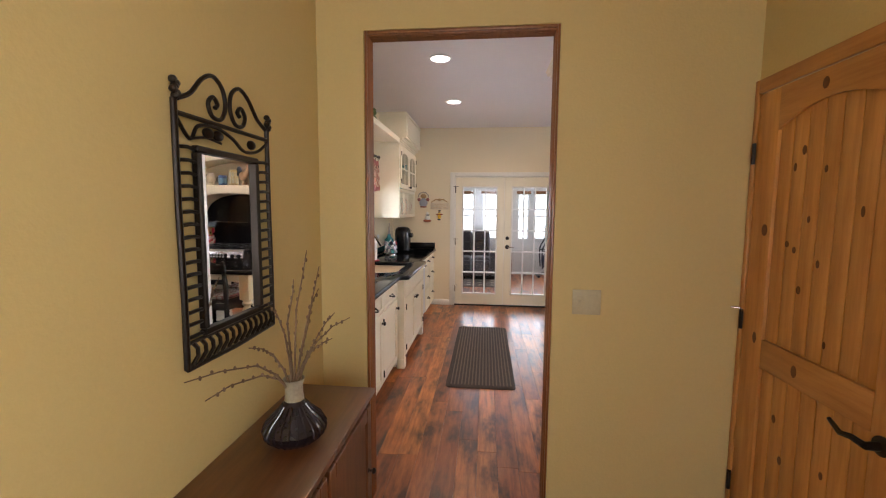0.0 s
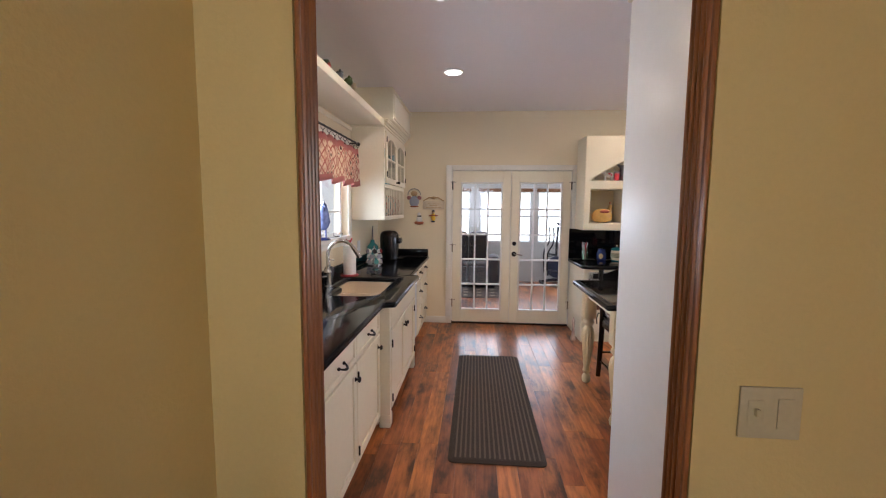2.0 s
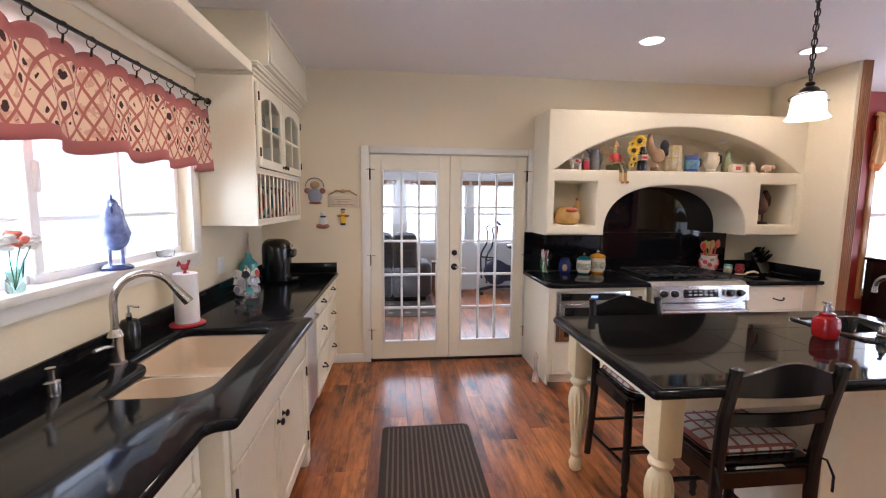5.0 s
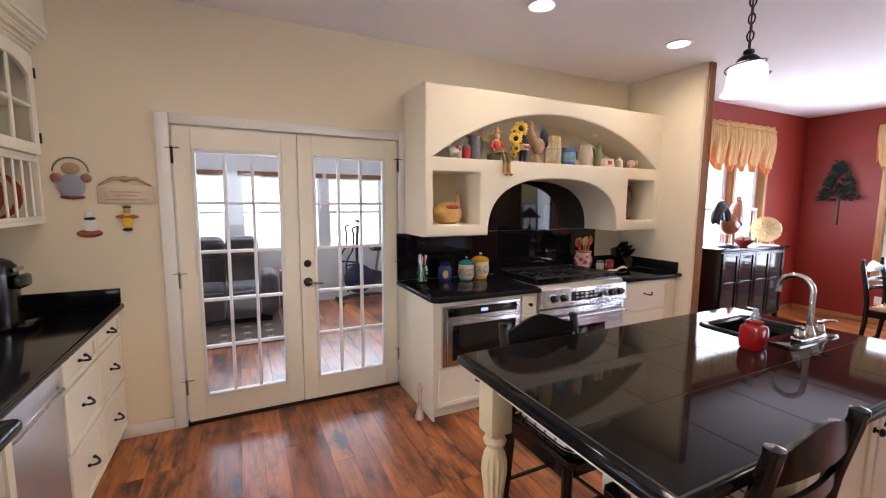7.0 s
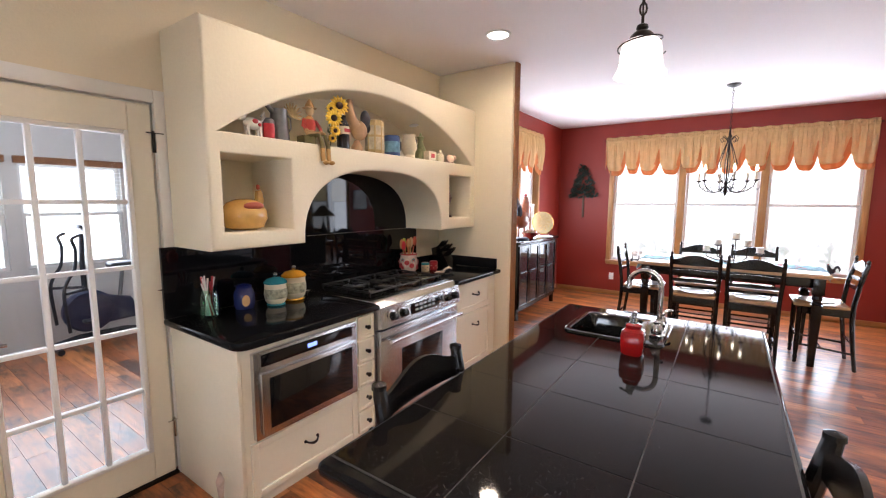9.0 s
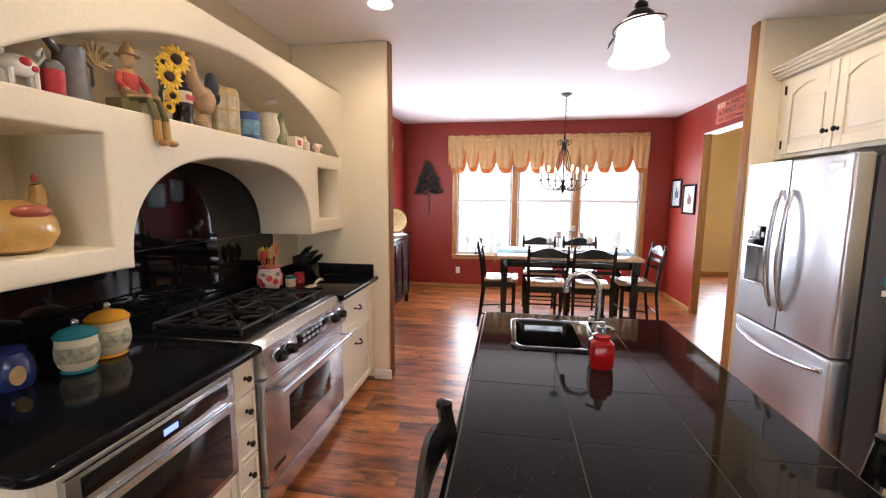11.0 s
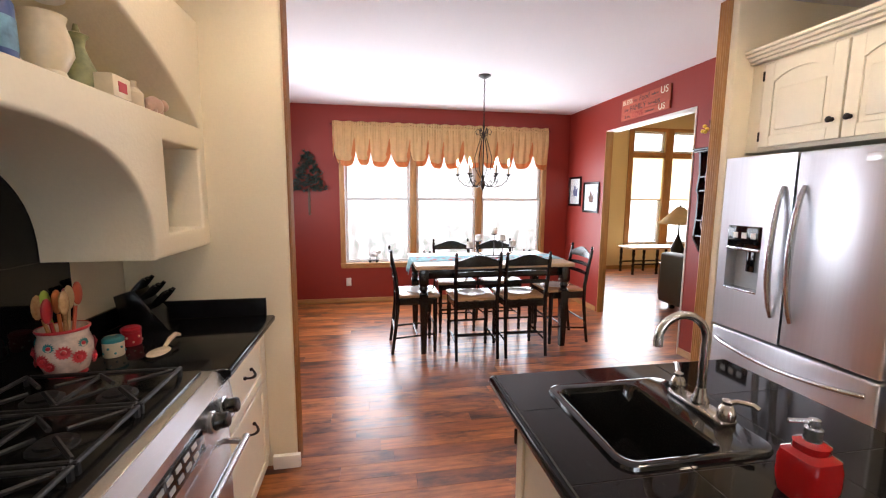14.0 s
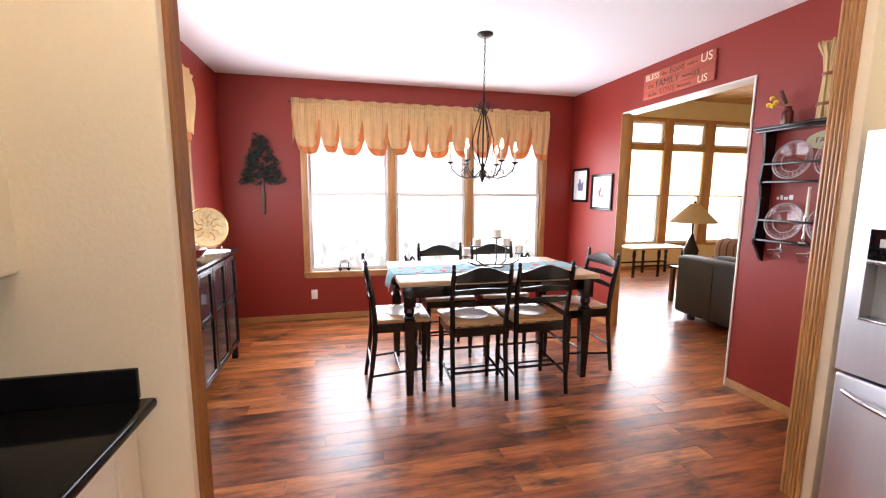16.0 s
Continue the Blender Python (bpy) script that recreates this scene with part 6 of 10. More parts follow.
# ---------- dining table ----------
tb = thing("dining_table", "black counter-height dining table with a pale wood top", "table", (6.13, 4.88, 0))
part("tabletop", B((5.67, 4.06, 0.862, 6.61, 5.70, 0.90), bevel=0.006), TOPW, tb)
part("apron", B((5.74, 4.16, 0.76, 5.765, 5.60, 0.861), (6.515, 4.16, 0.76, 6.54, 5.60, 0.861), (5.765, 4.13, 0.76, 6.515, 4.155, 0.861), (5.765, 5.605, 0.76, 6.515, 5.63, 0.861), bevel=0.003), BLACK, tb)
for x in (5.745, 6.535):
    for y in (4.14, 5.62):
        bm = B((x - 0.045, y - 0.045, 0.70, x + 0.045, y + 0.045, 0.861), bevel=0.004)
        lathe(bm, [(0.03, 0.60), (0.045, 0.615), (0.03, 0.63), (0.044, 0.66), (0.036, 0.69), (0.04, 0.70)], (x, y, 0), 16)
        rr = [[bm.verts.new((x + px * h, y + py * h, z)) for px, py in ((-1, -1), (1, -1), (1, 1), (-1, 1))] for h, z in ((0.026, 0), (0.034, 0.3), (0.042, 0.602))]
        skin(bm, rr)
        part("leg", bm, BLACK, tb)

# ---------- lamps ----------
BULB = glow("lit_lens", (1.0, 0.93, 0.82), 9.0)
g = "recessed ceiling lights"
for x, y in ((0.075, 4.40), (0.08, 5.82), (2.16, 6.395), (3.53, 6.42), (2.16, 4.05), (3.53, 4.35)):
    rl = thing("recessed_light", "round recessed ceiling light, lit, with a white trim ring", "ceiling light", (x, y, CH), g)
    part("trim_ring", lathe(bmesh.new(), [(0.085, -0.001), (0.1, -0.001), (0.098, -0.008), (0.08, -0.010), (0.078, -0.001)], (x, y, CH), 28), VINYL, rl)
    part("lens", lathe(bmesh.new(), [(0.001, -0.006), (0.078, -0.004), (0.078, -0.001), (0.001, -0.001)], (x, y, CH), 28), BULB, rl)
    lamp("recessed_glow", "AREA", pose(x, y, CH - 0.02), 8.5, WARM, 0.15, spread=170)
pd = thing("pendant_light", "bronze chain pendant light with a frosted white bell shade, lit", "pendant light", (2.225, 5.18, CH))
px, py = 2.225, 5.18
part("canopy", lathe(bmesh.new(), [(0.06, 0), (0.06, -0.008), (0.03, -0.025), (0.008, -0.03)], (px, py, CH - 0.0005), 20), BRONZE, pd)
bm = bmesh.new()
for k in range(19):
    z = CH - 0.035 - k * 0.0325
    loop = [(0.011 * math.cos(a), 0, 0.021 * math.sin(a)) for a in [2 * math.pi * i / 10 for i in range(10)]]
    s = len(bm.verts)
    tube(bm, loop, 0.0035, 6, True)
    turned(bm, pose(px, py, z, 0, 0, 90 * (k % 2) + 20), s)
rod(bm, (px + 0.006, py, CH - 0.03), (px - 0.004, py, 2.175), 0.003, n=6)
part("chain", bm, BRONZE, pd)
part("cap", lathe(bmesh.new(), [(0.008, 0.062), (0.018, 0.056), (0.020, 0.046), (0.012, 0.040), (0.026, 0.034), (0.037, 0.024), (0.043, 0.012), (0.040, 0.0)], (px, py, 2.122), 24), BRONZE, pd)
FROST = glow("lit_frosted_glass", (1.0, 0.92, 0.80), 1.5, (0.85, 0.83, 0.78))
part("shade", lathe(bmesh.new(), [(0.040, 2.132), (0.054, 2.126), (0.064, 2.112), (0.068, 2.085), (0.070, 2.055), (0.075, 2.03), (0.088, 2.012), (0.085, 2.010), (0.071, 2.03), (0.066, 2.055), (0.064, 2.085), (0.060, 2.108), (0.040, 2.126)], (px, py, 0), 32, caps=False), FROST, pd)
wrap = [(px + (0.050 + 0.026 * min(1, k / 12)) * math.cos(-0.3 - 7.4 * k / 44), py + (0.050 + 0.026 * min(1, k / 12)) * math.sin(-0.3 - 7.4 * k / 44), 2.136 - 0.055 * k / 44) for k in range(45)]
bm = tube(bmesh.new(), wrap, 0.0028, 6)
part("vine_wrap", bm, BRONZE, pd)
bm = bmesh.new()
q0 = Vector(wrap[30])
leaf = [bm.verts.new(q0 + Vector(d)) for d in ((0, 0, 0), (-0.012, 0.010, -0.006), (-0.010, 0.020, -0.022), (0.004, 0.022, -0.034), (0.008, 0.010, -0.016))]
bm.faces.new(leaf)
lf = part("leaf", bm, BRONZE, pd)
lf.modifiers.new("thickness", "SOLIDIFY").thickness = 0.002
lamp("pendant_glow", "POINT", pose(px, py, 2.06), 5, WARM, 0.04)

# chandelier
cx, cy = 6.12, 4.935
cd = thing("chandelier", "dark bronze chandelier with scrolled arms and candle bulbs, lit", "chandelier", (cx, cy, CH))
part("canopy", lathe(bmesh.new(), [(0.065, 0), (0.065, -0.01), (0.03, -0.03), (0.006, -0.035)], (cx, cy, CH - 0.0005), 20), BRONZE, cd)
bm = bmesh.new()
for k in range(15):
    z = CH - 0.05 - k * 0.03
    loop = [(0.009 * math.cos(a), 0, 0.019 * math.sin(a)) for a in [2 * math.pi * i / 8 for i in range(8)]]
    s = len(bm.verts)
    tube(bm, loop, 0.003, 5, True)
    turned(bm, pose(cx, cy, z, 0, 0, 90 * (k % 2)), s)
part("chain", bm, BRONZE, cd)
part("stem", lathe(bmesh.new(), [(0.006, 2.36), (0.012, 2.30), (0.007, 2.26), (0.007, 1.80), (0.02, 1.78), (0.012, 1.73), (0.025, 1.69), (0.016, 1.66), (0.004, 1.63)], (cx, cy, 0), 14), BRONZE, cd)
CANDLE = plain("ivory_candle_sleeve", (0.78, 0.72, 0.58), 0.5)
FLAME = glow("lit_candle_bulb", (1.0, 0.86, 0.62), 14.0)
for k in range(6):
    a = math.pi / 3 * k + 0.25
    c_, s_ = math.cos(a), math.sin(a)

    def at(r, z):
        return (cx + r * c_, cy + r * s_, z)
    arm = tube(bmesh.new(), [at(0.015, 1.74), at(0.06, 1.685), at(0.13, 1.67), at(0.20, 1.69), at(0.255, 1.74), at(0.27, 1.79)] , 0.006, 7)
    tube(arm, [at(0.01, 2.22), at(0.06, 2.28), at(0.085, 2.25), at(0.07, 2.215), at(0.05, 2.225)], 0.004, 6)
    tube(arm, [at(0.008, 2.24), at(0.05, 2.12), at(0.09, 1.98), at(0.08, 1.86), at(0.03, 1.77)], 0.0045, 6)
    tube(arm, [at(0.16, 1.675), at(0.185, 1.72), at(0.16, 1.745), at(0.14, 1.725)], 0.004, 6)
    tube(arm, [at(0.25, 1.73), at(0.29, 1.70), at(0.31, 1.73), at(0.295, 1.75)], 0.004, 6)
    ar = part("arm", arm, BRONZE, cd)
    part("drip_cup", lathe(bmesh.new(), [(0.008, 1.785), (0.03, 1.80), (0.032, 1.805), (0.01, 1.80)], at(0.27, 0), 14), BRONZE, ar)
    part("candle", lathe(bmesh.new(), [(0.011, 1.80), (0.011, 1.89), (0.004, 1.892)], at(0.27, 0), 12), CANDLE, ar)
    part("bulb", lathe(bmesh.new(), [(0.005, 1.892), (0.014, 1.91), (0.012, 1.93), (0.003, 1.965)], at(0.27, 0), 12), FLAME, ar)


# ---------- valances ----------
def gathered(name, label, axis, w, out, a0, a1, z_top, z_bot, material, lining, scallop, header=True):
    """A gathered cloth valance on a rod with a scalloped hem."""
    v = thing(name, label, "valance", ((w, (a0 + a1) / 2, z_bot) if axis == "x" else ((a0 + a1) / 2, w, z_bot)))
    n = int((a1 - a0) / 0.006)
    rng2 = random.Random(3)
    ph = [rng2.uniform(-1, 1) for _ in range(64)]

    FS = (0, 0.025, 0.05, 0.068, 0.09, 0.115, 0.14, 0.158, 0.2, 0.28, 0.38, 0.5, 0.62, 0.74, 0.86, 0.94, 1.0)

    def sheet(off, zlo, amp, mat, nm, shift=0.0):
        bm = bmesh.new()
        rows = []
        for f in FS:
            pinch = min(1.0, min(abs(f - 0.068), abs(f - 0.158)) / 0.03)
            row = []
            for i in range(n + 1):
                u = i / n
                a = a0 + (a1 - a0) * u
                k = u * scallop + shift + 0.10 * math.sin(u * scallop * 1.7 + 1) + 0.07 * math.sin(u * scallop * 3.1)
                s = k % 1.0
                hem = zlo(s) + 0.016 * ph[int(k) % 64] + 0.03 * (s - 0.5) * ph[(int(k) + 20) % 64]
                ruffle = 0.006 * math.sin(u * scallop * 9.7 + ph[3]) if f < 0.03 else 0.0
                z = z_top + ruffle + (hem - z_top) * f
                g = abs(2 * s - 1)
                fine = math.sin(u * scallop * 23 * math.pi + 2.3 * math.sin(u * 29)) + 0.6 * math.sin(u * scallop * 14.3 * math.pi + 1.9 * math.sin(u * 17))
                wave = (0.55 - g ** 2) * amp * 2.2 * f ** 1.5 + fine * amp * 0.42 * (1 - f) ** 1.2 * (0.45 + 0.55 * pinch)
                wave += math.sin(u * scallop * 5.1 * math.pi + 2.0 * math.sin(u * 13)) * amp * 0.6 * min(1, f * 3)
                puff = 0.03 * math.sin(math.pi * min(1, f * 1.1)) + (0.014 * pinch if 0.068 < f < 0.158 else 0)
                q = w + out * (off + 0.03 + wave + puff)
                row.append(bm.verts.new((q, a, z) if axis == "x" else (a, q, z)))
            rows.append(row)
        for r0, r1 in zip(rows, rows[1:]):
            for i in range(n):
                bm.faces.new((r0[i], r0[i + 1], r1[i + 1], r1[i]))
        ob = part(nm, bm, mat, v)
        so = ob.modifiers.new("thickness", "SOLIDIFY")
        so.thickness = 0.003
        return ob
    drop = z_top - z_bot
    sheet(0.0, lambda s: z_bot + drop * 0.12 + drop * 0.36 * abs(2 * s - 1) ** 5, 0.017, material, "cloth")
    if lining:
        sheet(-0.014, lambda s: z_bot + drop * 0.33 * abs(2 * s - 1) ** 4, 0.013, lining, "lining", 0.06)
    rd = (w + out * 0.03, a0 - 0.03, z_top - 0.045), (w + out * 0.03, a1 + 0.03, z_top - 0.045)
    if axis == "y":
        rd = tuple((p[1], p[0], p[2]) for p in rd)
    part("rod", rod(bmesh.new(), *rd, 0.008), BRONZE, v)
    return v


def cloth(name, colour, glow_=0.25):
    """Cloth that lets some daylight through."""
    m, t, p = shader(name)
    a, _ = noise_of(t, 500, 2)
    b, _ = noise_of(t, 14, 3)
    r = ramp(t, b.outputs["Fac"], [(0.3, sc(colour, 0.95)), (0.7, sc(colour, 1.04))])
    t.links.new(r.outputs[0], p.inputs["Base Color"])
    p.inputs["Roughness"].default_value = 0.8
    bp = node(t, "ShaderNodeBump", Strength=0.25, Distance=0.002)
    t.links.new(a.outputs["Fac"], bp.inputs["Height"])
    t.links.new(bp.outputs[0], p.inputs["Normal"])
    tl = node(t, "ShaderNodeBsdfTranslucent")
    t.links.new(r.outputs[0], tl.inputs["Color"])
    mx = node(t, "ShaderNodeMixShader", Fac=glow_)
    t.links.new(p.outputs[0], mx.inputs[1])
    t.links.new(tl.outputs[0], mx.inputs[2])
    t.links.new(mx.outputs[0], t.nodes["Material Output"].inputs[0])
    return m


STRAW = cloth("straw_gold_cloth", (0.90, 0.70, 0.36), 0.5)
RUST = cloth("orange_lining_cloth", (0.80, 0.36, 0.14), 0.5)
gathered("window_valance", "straw-gold gathered valance with a scalloped orange hem over the dining windows", "x", DX, -1, 3.44, 6.63, 2.60, 1.985, STRAW, RUST, 12)
gathered("window_valance", "straw-gold gathered valance with a scalloped orange hem over the side window", "y", YB, -1, 5.36, 6.95, 2.60, 1.985, STRAW, RUST, 6)


def rooster_cloth():
    """Cream cloth with a red trellis, red bands and dark motifs."""
    m, t, p = shader("trellis_print_cloth")
    g = node(t, "ShaderNodeUVMap")
    sep = node(t, "ShaderNodeSeparateXYZ")
    t.links.new(g.outputs["UV"], sep.inputs[0])

    def math_(op, a, b):
        n = node(t, "ShaderNodeMath")
        n.operation = op
        for i, v in enumerate((a, b)):
            if isinstance(v, (int, float)):
                n.inputs[i].default_value = v
            else:
                t.links.new(v, n.inputs[i])
        return n.outputs[0]
    k = 1 / 0.105
    wide = math_("MULTIPLY", sep.outputs["X"], 1.2)
    u, v = math_("ADD", wide, sep.outputs["Y"]), math_("SUBTRACT", wide, sep.outputs["Y"])
    fu, fv = math_("FRACT", math_("MULTIPLY", u, k), 0), math_("FRACT", math_("MULTIPLY", v, k), 0)
    line = math_("MAXIMUM", math_("GREATER_THAN", math_("ABSOLUTE", math_("SUBTRACT", fu, 0.5), 0), 0.405), math_("GREATER_THAN", math_("ABSOLUTE", math_("SUBTRACT", fv, 0.5), 0), 0.405))
    nz, _ = noise_of(t, 38, 3)
    ground, _ = noise_of(t, 16, 4)
    spot = math_("LESS_THAN", math_("ADD", math_("ADD", math_("POWER", math_("SUBTRACT", fu, 0.5), 2), math_("POWER", math_("SUBTRACT", fv, 0.5), 2)), math_("MULTIPLY", nz.outputs["Fac"], 0.22)), 0.165)
    big, _ = noise_of(t, 9, 1)
    spot = math_("MULTIPLY", spot, math_("GREATER_THAN", big.outputs["Fac"], 0.53))
    band = math_("MAXIMUM", math_("LESS_THAN", sep.outputs["Y"], 0.055), math_("GREATER_THAN", sep.outputs["Y"], 0.335))
    bloom = math_("MULTIPLY", math_("GREATER_THAN", ground.outputs["Fac"], 0.54), 0.75)

    def mixc(f, a, b):
        mx = node(t, "ShaderNodeMix")
        mx.data_type = "RGBA"
        t.links.new(f, mx.inputs["Factor"])
        for nm, c in (("A", a), ("B", b)):
            if isinstance(c, tuple):
                mx.inputs[nm].default_value = (*c, 1)
            else:
                t.links.new(c, mx.inputs[nm])
        return mx.outputs["Result"]
    c = mixc(bloom, (0.74, 0.58, 0.42), (0.56, 0.33, 0.23))
    c = mixc(line, c, (0.42, 0.15, 0.12))
    c = mixc(spot, c, (0.07, 0.03, 0.028))
    c = mixc(band, c, (0.44, 0.17, 0.15))
    t.links.new(c, p.inputs["Base Color"])
    p.inputs["Roughness"].default_value = 0.85
    tl = node(t, "ShaderNodeBsdfTranslucent")
    t.links.new(c, tl.inputs["Color"])
    mx = node(t, "ShaderNodeMixShader", Fac=0.3)
    t.links.new(p.outputs[0], mx.inputs[1])
    t.links.new(tl.outputs[0], mx.inputs[2])
    t.links.new(mx.outputs[0], t.nodes["Material Output"].inputs[0])
    return m


TRELLIS = rooster_cloth()
v = thing("sink_valance", "cream and red trellis print valance hung from rings", "valance", (-0.93, 5.17, 1.78))
bm = bmesh.new()
uv = bm.loops.layers.uv.new("UVMap")
rows, place = [], {}
VA, VB, n = 4.18, 6.165, 260
for j in range(15):
    f = j / 14
    row = []
    for i in range(n + 1):
        u = i / n
        y = VA + (VB - VA) * u
        sag = 0.03 * (1 - math.cos(u * 14 * math.pi * 2)) * 0.5
        fold = math.sin(u * 6 * math.pi * 2 + 1.1 * math.sin(u * 7.3))
        hem = 1.785 + 0.010 * fold + 0.006 * math.sin(u * 37)
        z = (2.172 - sag) + (hem - 2.172 + sag) * f
        x = -0.938 + 0.017 * math.sin(u * 14 * math.pi * 2) * (1 - f) + 0.040 * fold * (0.25 + 0.75 * f) + 0.010 * math.sin(u * 47 + 2 * f) * f
        q = bm.verts.new((x, y + 0.016 * math.cos(u * 6 * math.pi * 2) * f, z))
        place[q] = (1.25 * (y - VA) + 0.035 * fold, 0.39 * (1 - f))
        row.append(q)
    rows.append(row)
for r0, r1 in zip(rows, rows[1:]):
    for i in range(n):
        face = bm.faces.new((r0[i], r0[i + 1], r1[i + 1], r1[i]))
        for lp in face.loops:
            lp[uv].uv = place[lp.vert]
ob = part("cloth", bm, TRELLIS, v)
ob.modifiers.new("thickness", "SOLIDIFY").thickness = 0.003
bm = rod(bmesh.new(), (-0.93, 4.11, 2.222), (-0.93, 6.175, 2.222), 0.009)
ball(bm, (-0.93, 6.178, 2.222), 0.02, n=10)
for y in (4.15, 6.13):
    rod(bm, (-0.93, y, 2.222), (WX + 0.019, y, 2.222), 0.006)
part("rod", bm, BRONZE, v)
for k in range(15):
    y = VA + (VB - VA) * k / 14
    loop = [(-0.93 + 0.018 * math.cos(a), y, 2.21 + 0.022 * math.sin(a)) for a in [2 * math.pi * i / 12 for i in range(12)]]
    bm = tube(bmesh.new(), loop, 0.0022, 5, True)
    rod(bm, (-0.93, y, 2.188), (-0.935, y, 2.155), 0.004, n=6)
    part("ring_clip", bm, BRONZE, v)

# ---------- kitchen floor mat ----------
mat_ = thing("floor_mat", "brown striped anti-fatigue kitchen mat", "mat", (0.46, 5.2, 0))
bm = bmesh.new()
rings = [[bm.verts.new((x, y, z)) for x, y in round_rect(0.15 + i, 4.262 + i, 0.762 - i, 6.14 - i, 0.04, 4)] for i, z in ((0.0, 0.001), (0.0, 0.006), (0.022, 0.016), (0.03, 0.016))]
skin(bm, rings)
part("pad", bm, RUGM, mat_)
bm = bmesh.new()
for k in range(18):
    x = 0.192 + k * 0.0308
    box(bm, x, 4.30, 0.0155, x + 0.012, 6.10, 0.0185, bevel=0.001, seg=1)
part("ribs", bm, STRIPE, mat_)

# ---------- dining room things ----------
hu = thing("hutch", "black painted sideboard with four glass-panelled doors", "sideboard", (6.1, 7.2, 0))
part("body", B((5.46, 7.075, 0.12, 6.83, 7.375, 1.005), bevel=0.004), BLACK, hu)
part("top", B((5.43, 7.03, 1.005, 6.86, 7.385, 1.035), bevel=0.006), BLACK, hu)
for x in (5.46, 6.78):
    for y in (7.075, 7.325):
        part("foot", B((x, y, 0, x + 0.05, y + 0.05, 0.12), bevel=0.004), BLACK, hu)
SMOKE = plain("reflecting_cabinet_glass", (0.03, 0.028, 0.03), 0.06, vary=0.1, bump=0)
for k in range(4):
    a = 5.475 + k * 0.3375
    d = panel_door("door", "y", 7.075, -1, a, a + 0.3275, 0.15, 0.985, hu, BLACK, glass=True, rail=0.045)
    part("door_glass", B((a + 0.045, 7.066, 0.195, a + 0.2825, 7.069, 0.94)), SMOKE, d)
    part("muntin", B((a + 0.045, 7.056, 0.60, a + 0.2825, 7.066, 0.63), bevel=0.003), BLACK, d)
    knob("y", 7.055, -1, a + (0.307 if k % 2 == 0 else 0.02), 0.62, d, 0.012)


def bird(name, label, c, s, turn, body, tail, comb, group=""):
    """A rooster figure: body, neck, arched tail, comb, legs and base in one mesh a colour."""
    th = thing(name, label, "figurine", c, group, local=True)
    bm = ball(bmesh.new(), (0, 0, 0.17), 0.092, 0.062, 0.078, 16)
    tube(bm, eased([(0.02, 0, 0.18), (0.055, 0, 0.24), (0.072, 0, 0.295), (0.085, 0, 0.328)], 4), lambda u: 0.068 - 0.044 * u ** 0.9, 14)
    ball(bm, (0.085, 0, 0.325), 0.026, n=10)
    rod(bm, (0.105, 0, 0.322), (0.135, 0, 0.315), 0.01, 0.001, 8)
    for q in (-1, 1):
        tube(bm, [(0.01, q * 0.025, 0.12), (0.015, q * 0.025, 0.03), (0.03, q * 0.025, 0.02)], 0.009, 7)
    part("body", bm, body, th)
    bm = bmesh.new()
    for k in range(5):
        f = 0.8 * (k - 2)
        d = 2 - abs(f)
        tube(bm, eased([(-0.05, f * 0.007, 0.17), (-0.075, f * 0.010, 0.24 + 0.014 * d), (-0.11, f * 0.012, 0.275 + 0.022 * d), (-0.15, f * 0.013, 0.26 + 0.022 * d), (-0.172 - 0.008 * d, f * 0.013, 0.205 + 0.012 * d), (-0.165 - 0.004 * d, f * 0.012, 0.165 + 0.008 * d)], 4), lambda u: 0.022 * (1 - u) ** 0.6 + 0.005, 8)
    part("tail", bm, tail, th)
    bm = bmesh.new()
    for k in range(4):
        ball(bm, (0.065 + k * 0.013, 0, 0.352 + 0.006 * math.sin(k)), 0.008, 0.005, 0.016, 8)
    ball(bm, (0.103, 0, 0.295), 0.008, 0.006, 0.018, 8)
    part("comb", bm, comb, th)
    part("base", lathe(bmesh.new(), [(0.07, 0.0005), (0.07, 0.012), (0.05, 0.025), (0.001, 0.026)], n=16), tail, th)
    th.matrix_basis = pose(*c, 0, 0, turn) @ Matrix.Scale(s, 4)
    return th


RUSSET = plain("russet_glaze", (0.32, 0.085, 0.03), 0.3, vary=0.4, grain=30, coat=0.3)
COMB = plain("red_comb", (0.45, 0.02, 0.03), 0.4)
INK = plain("blue_black_glaze", (0.015, 0.018, 0.03), 0.3, vary=0.3)
bird("rooster_figurine", "painted rooster figurine with a black tail on the sideboard", (5.80, 7.2, 1.0355), 1.7, 0, RUSSET, INK, COMB)
bw = thing("fruit_bowl", "red bowl of dried pods on the sideboard", "bowl", (6.12, 7.2, 1.0355))
part("bowl", lathe(bmesh.new(), [(0.05, 0.0005), (0.055, 0.01), (0.10, 0.05), (0.125, 0.085), (0.12, 0.085), (0.09, 0.045), (0.001, 0.02)], (6.12, 7.2, 1.0355), 24), plain("red_bowl_glaze", (0.28, 0.03, 0.02), 0.25), bw)
rng = random.Random(11)
bm = bmesh.new()
for k in range(26):
    ball(bm, (6.12 + rng.uniform(-0.08, 0.08), 7.2 + rng.uniform(-0.07, 0.07), 1.115 + rng.uniform(-0.01, 0.03)), rng.uniform(0.016, 0.026), n=7)
part("pods", bm, plain("dried_pod", (0.20, 0.12, 0.07), 0.8, vary=0.5, grain=25), bw)
gp = thing("glass_platter", "round gold-rimmed pressed-glass platter on a wire stand", "platter", (6.66, 7.22, 1.0355))
M = pose(6.66, 7.225, 1.235, 80, 0, -50)
bm = lathe(bmesh.new(), [(0.001, 0), (0.09, 0.002), (0.12, 0.012), (0.165, 0.022), (0.167, 0.027), (0.12, 0.018), (0.09, 0.008), (0.001, 0.006)], n=32)
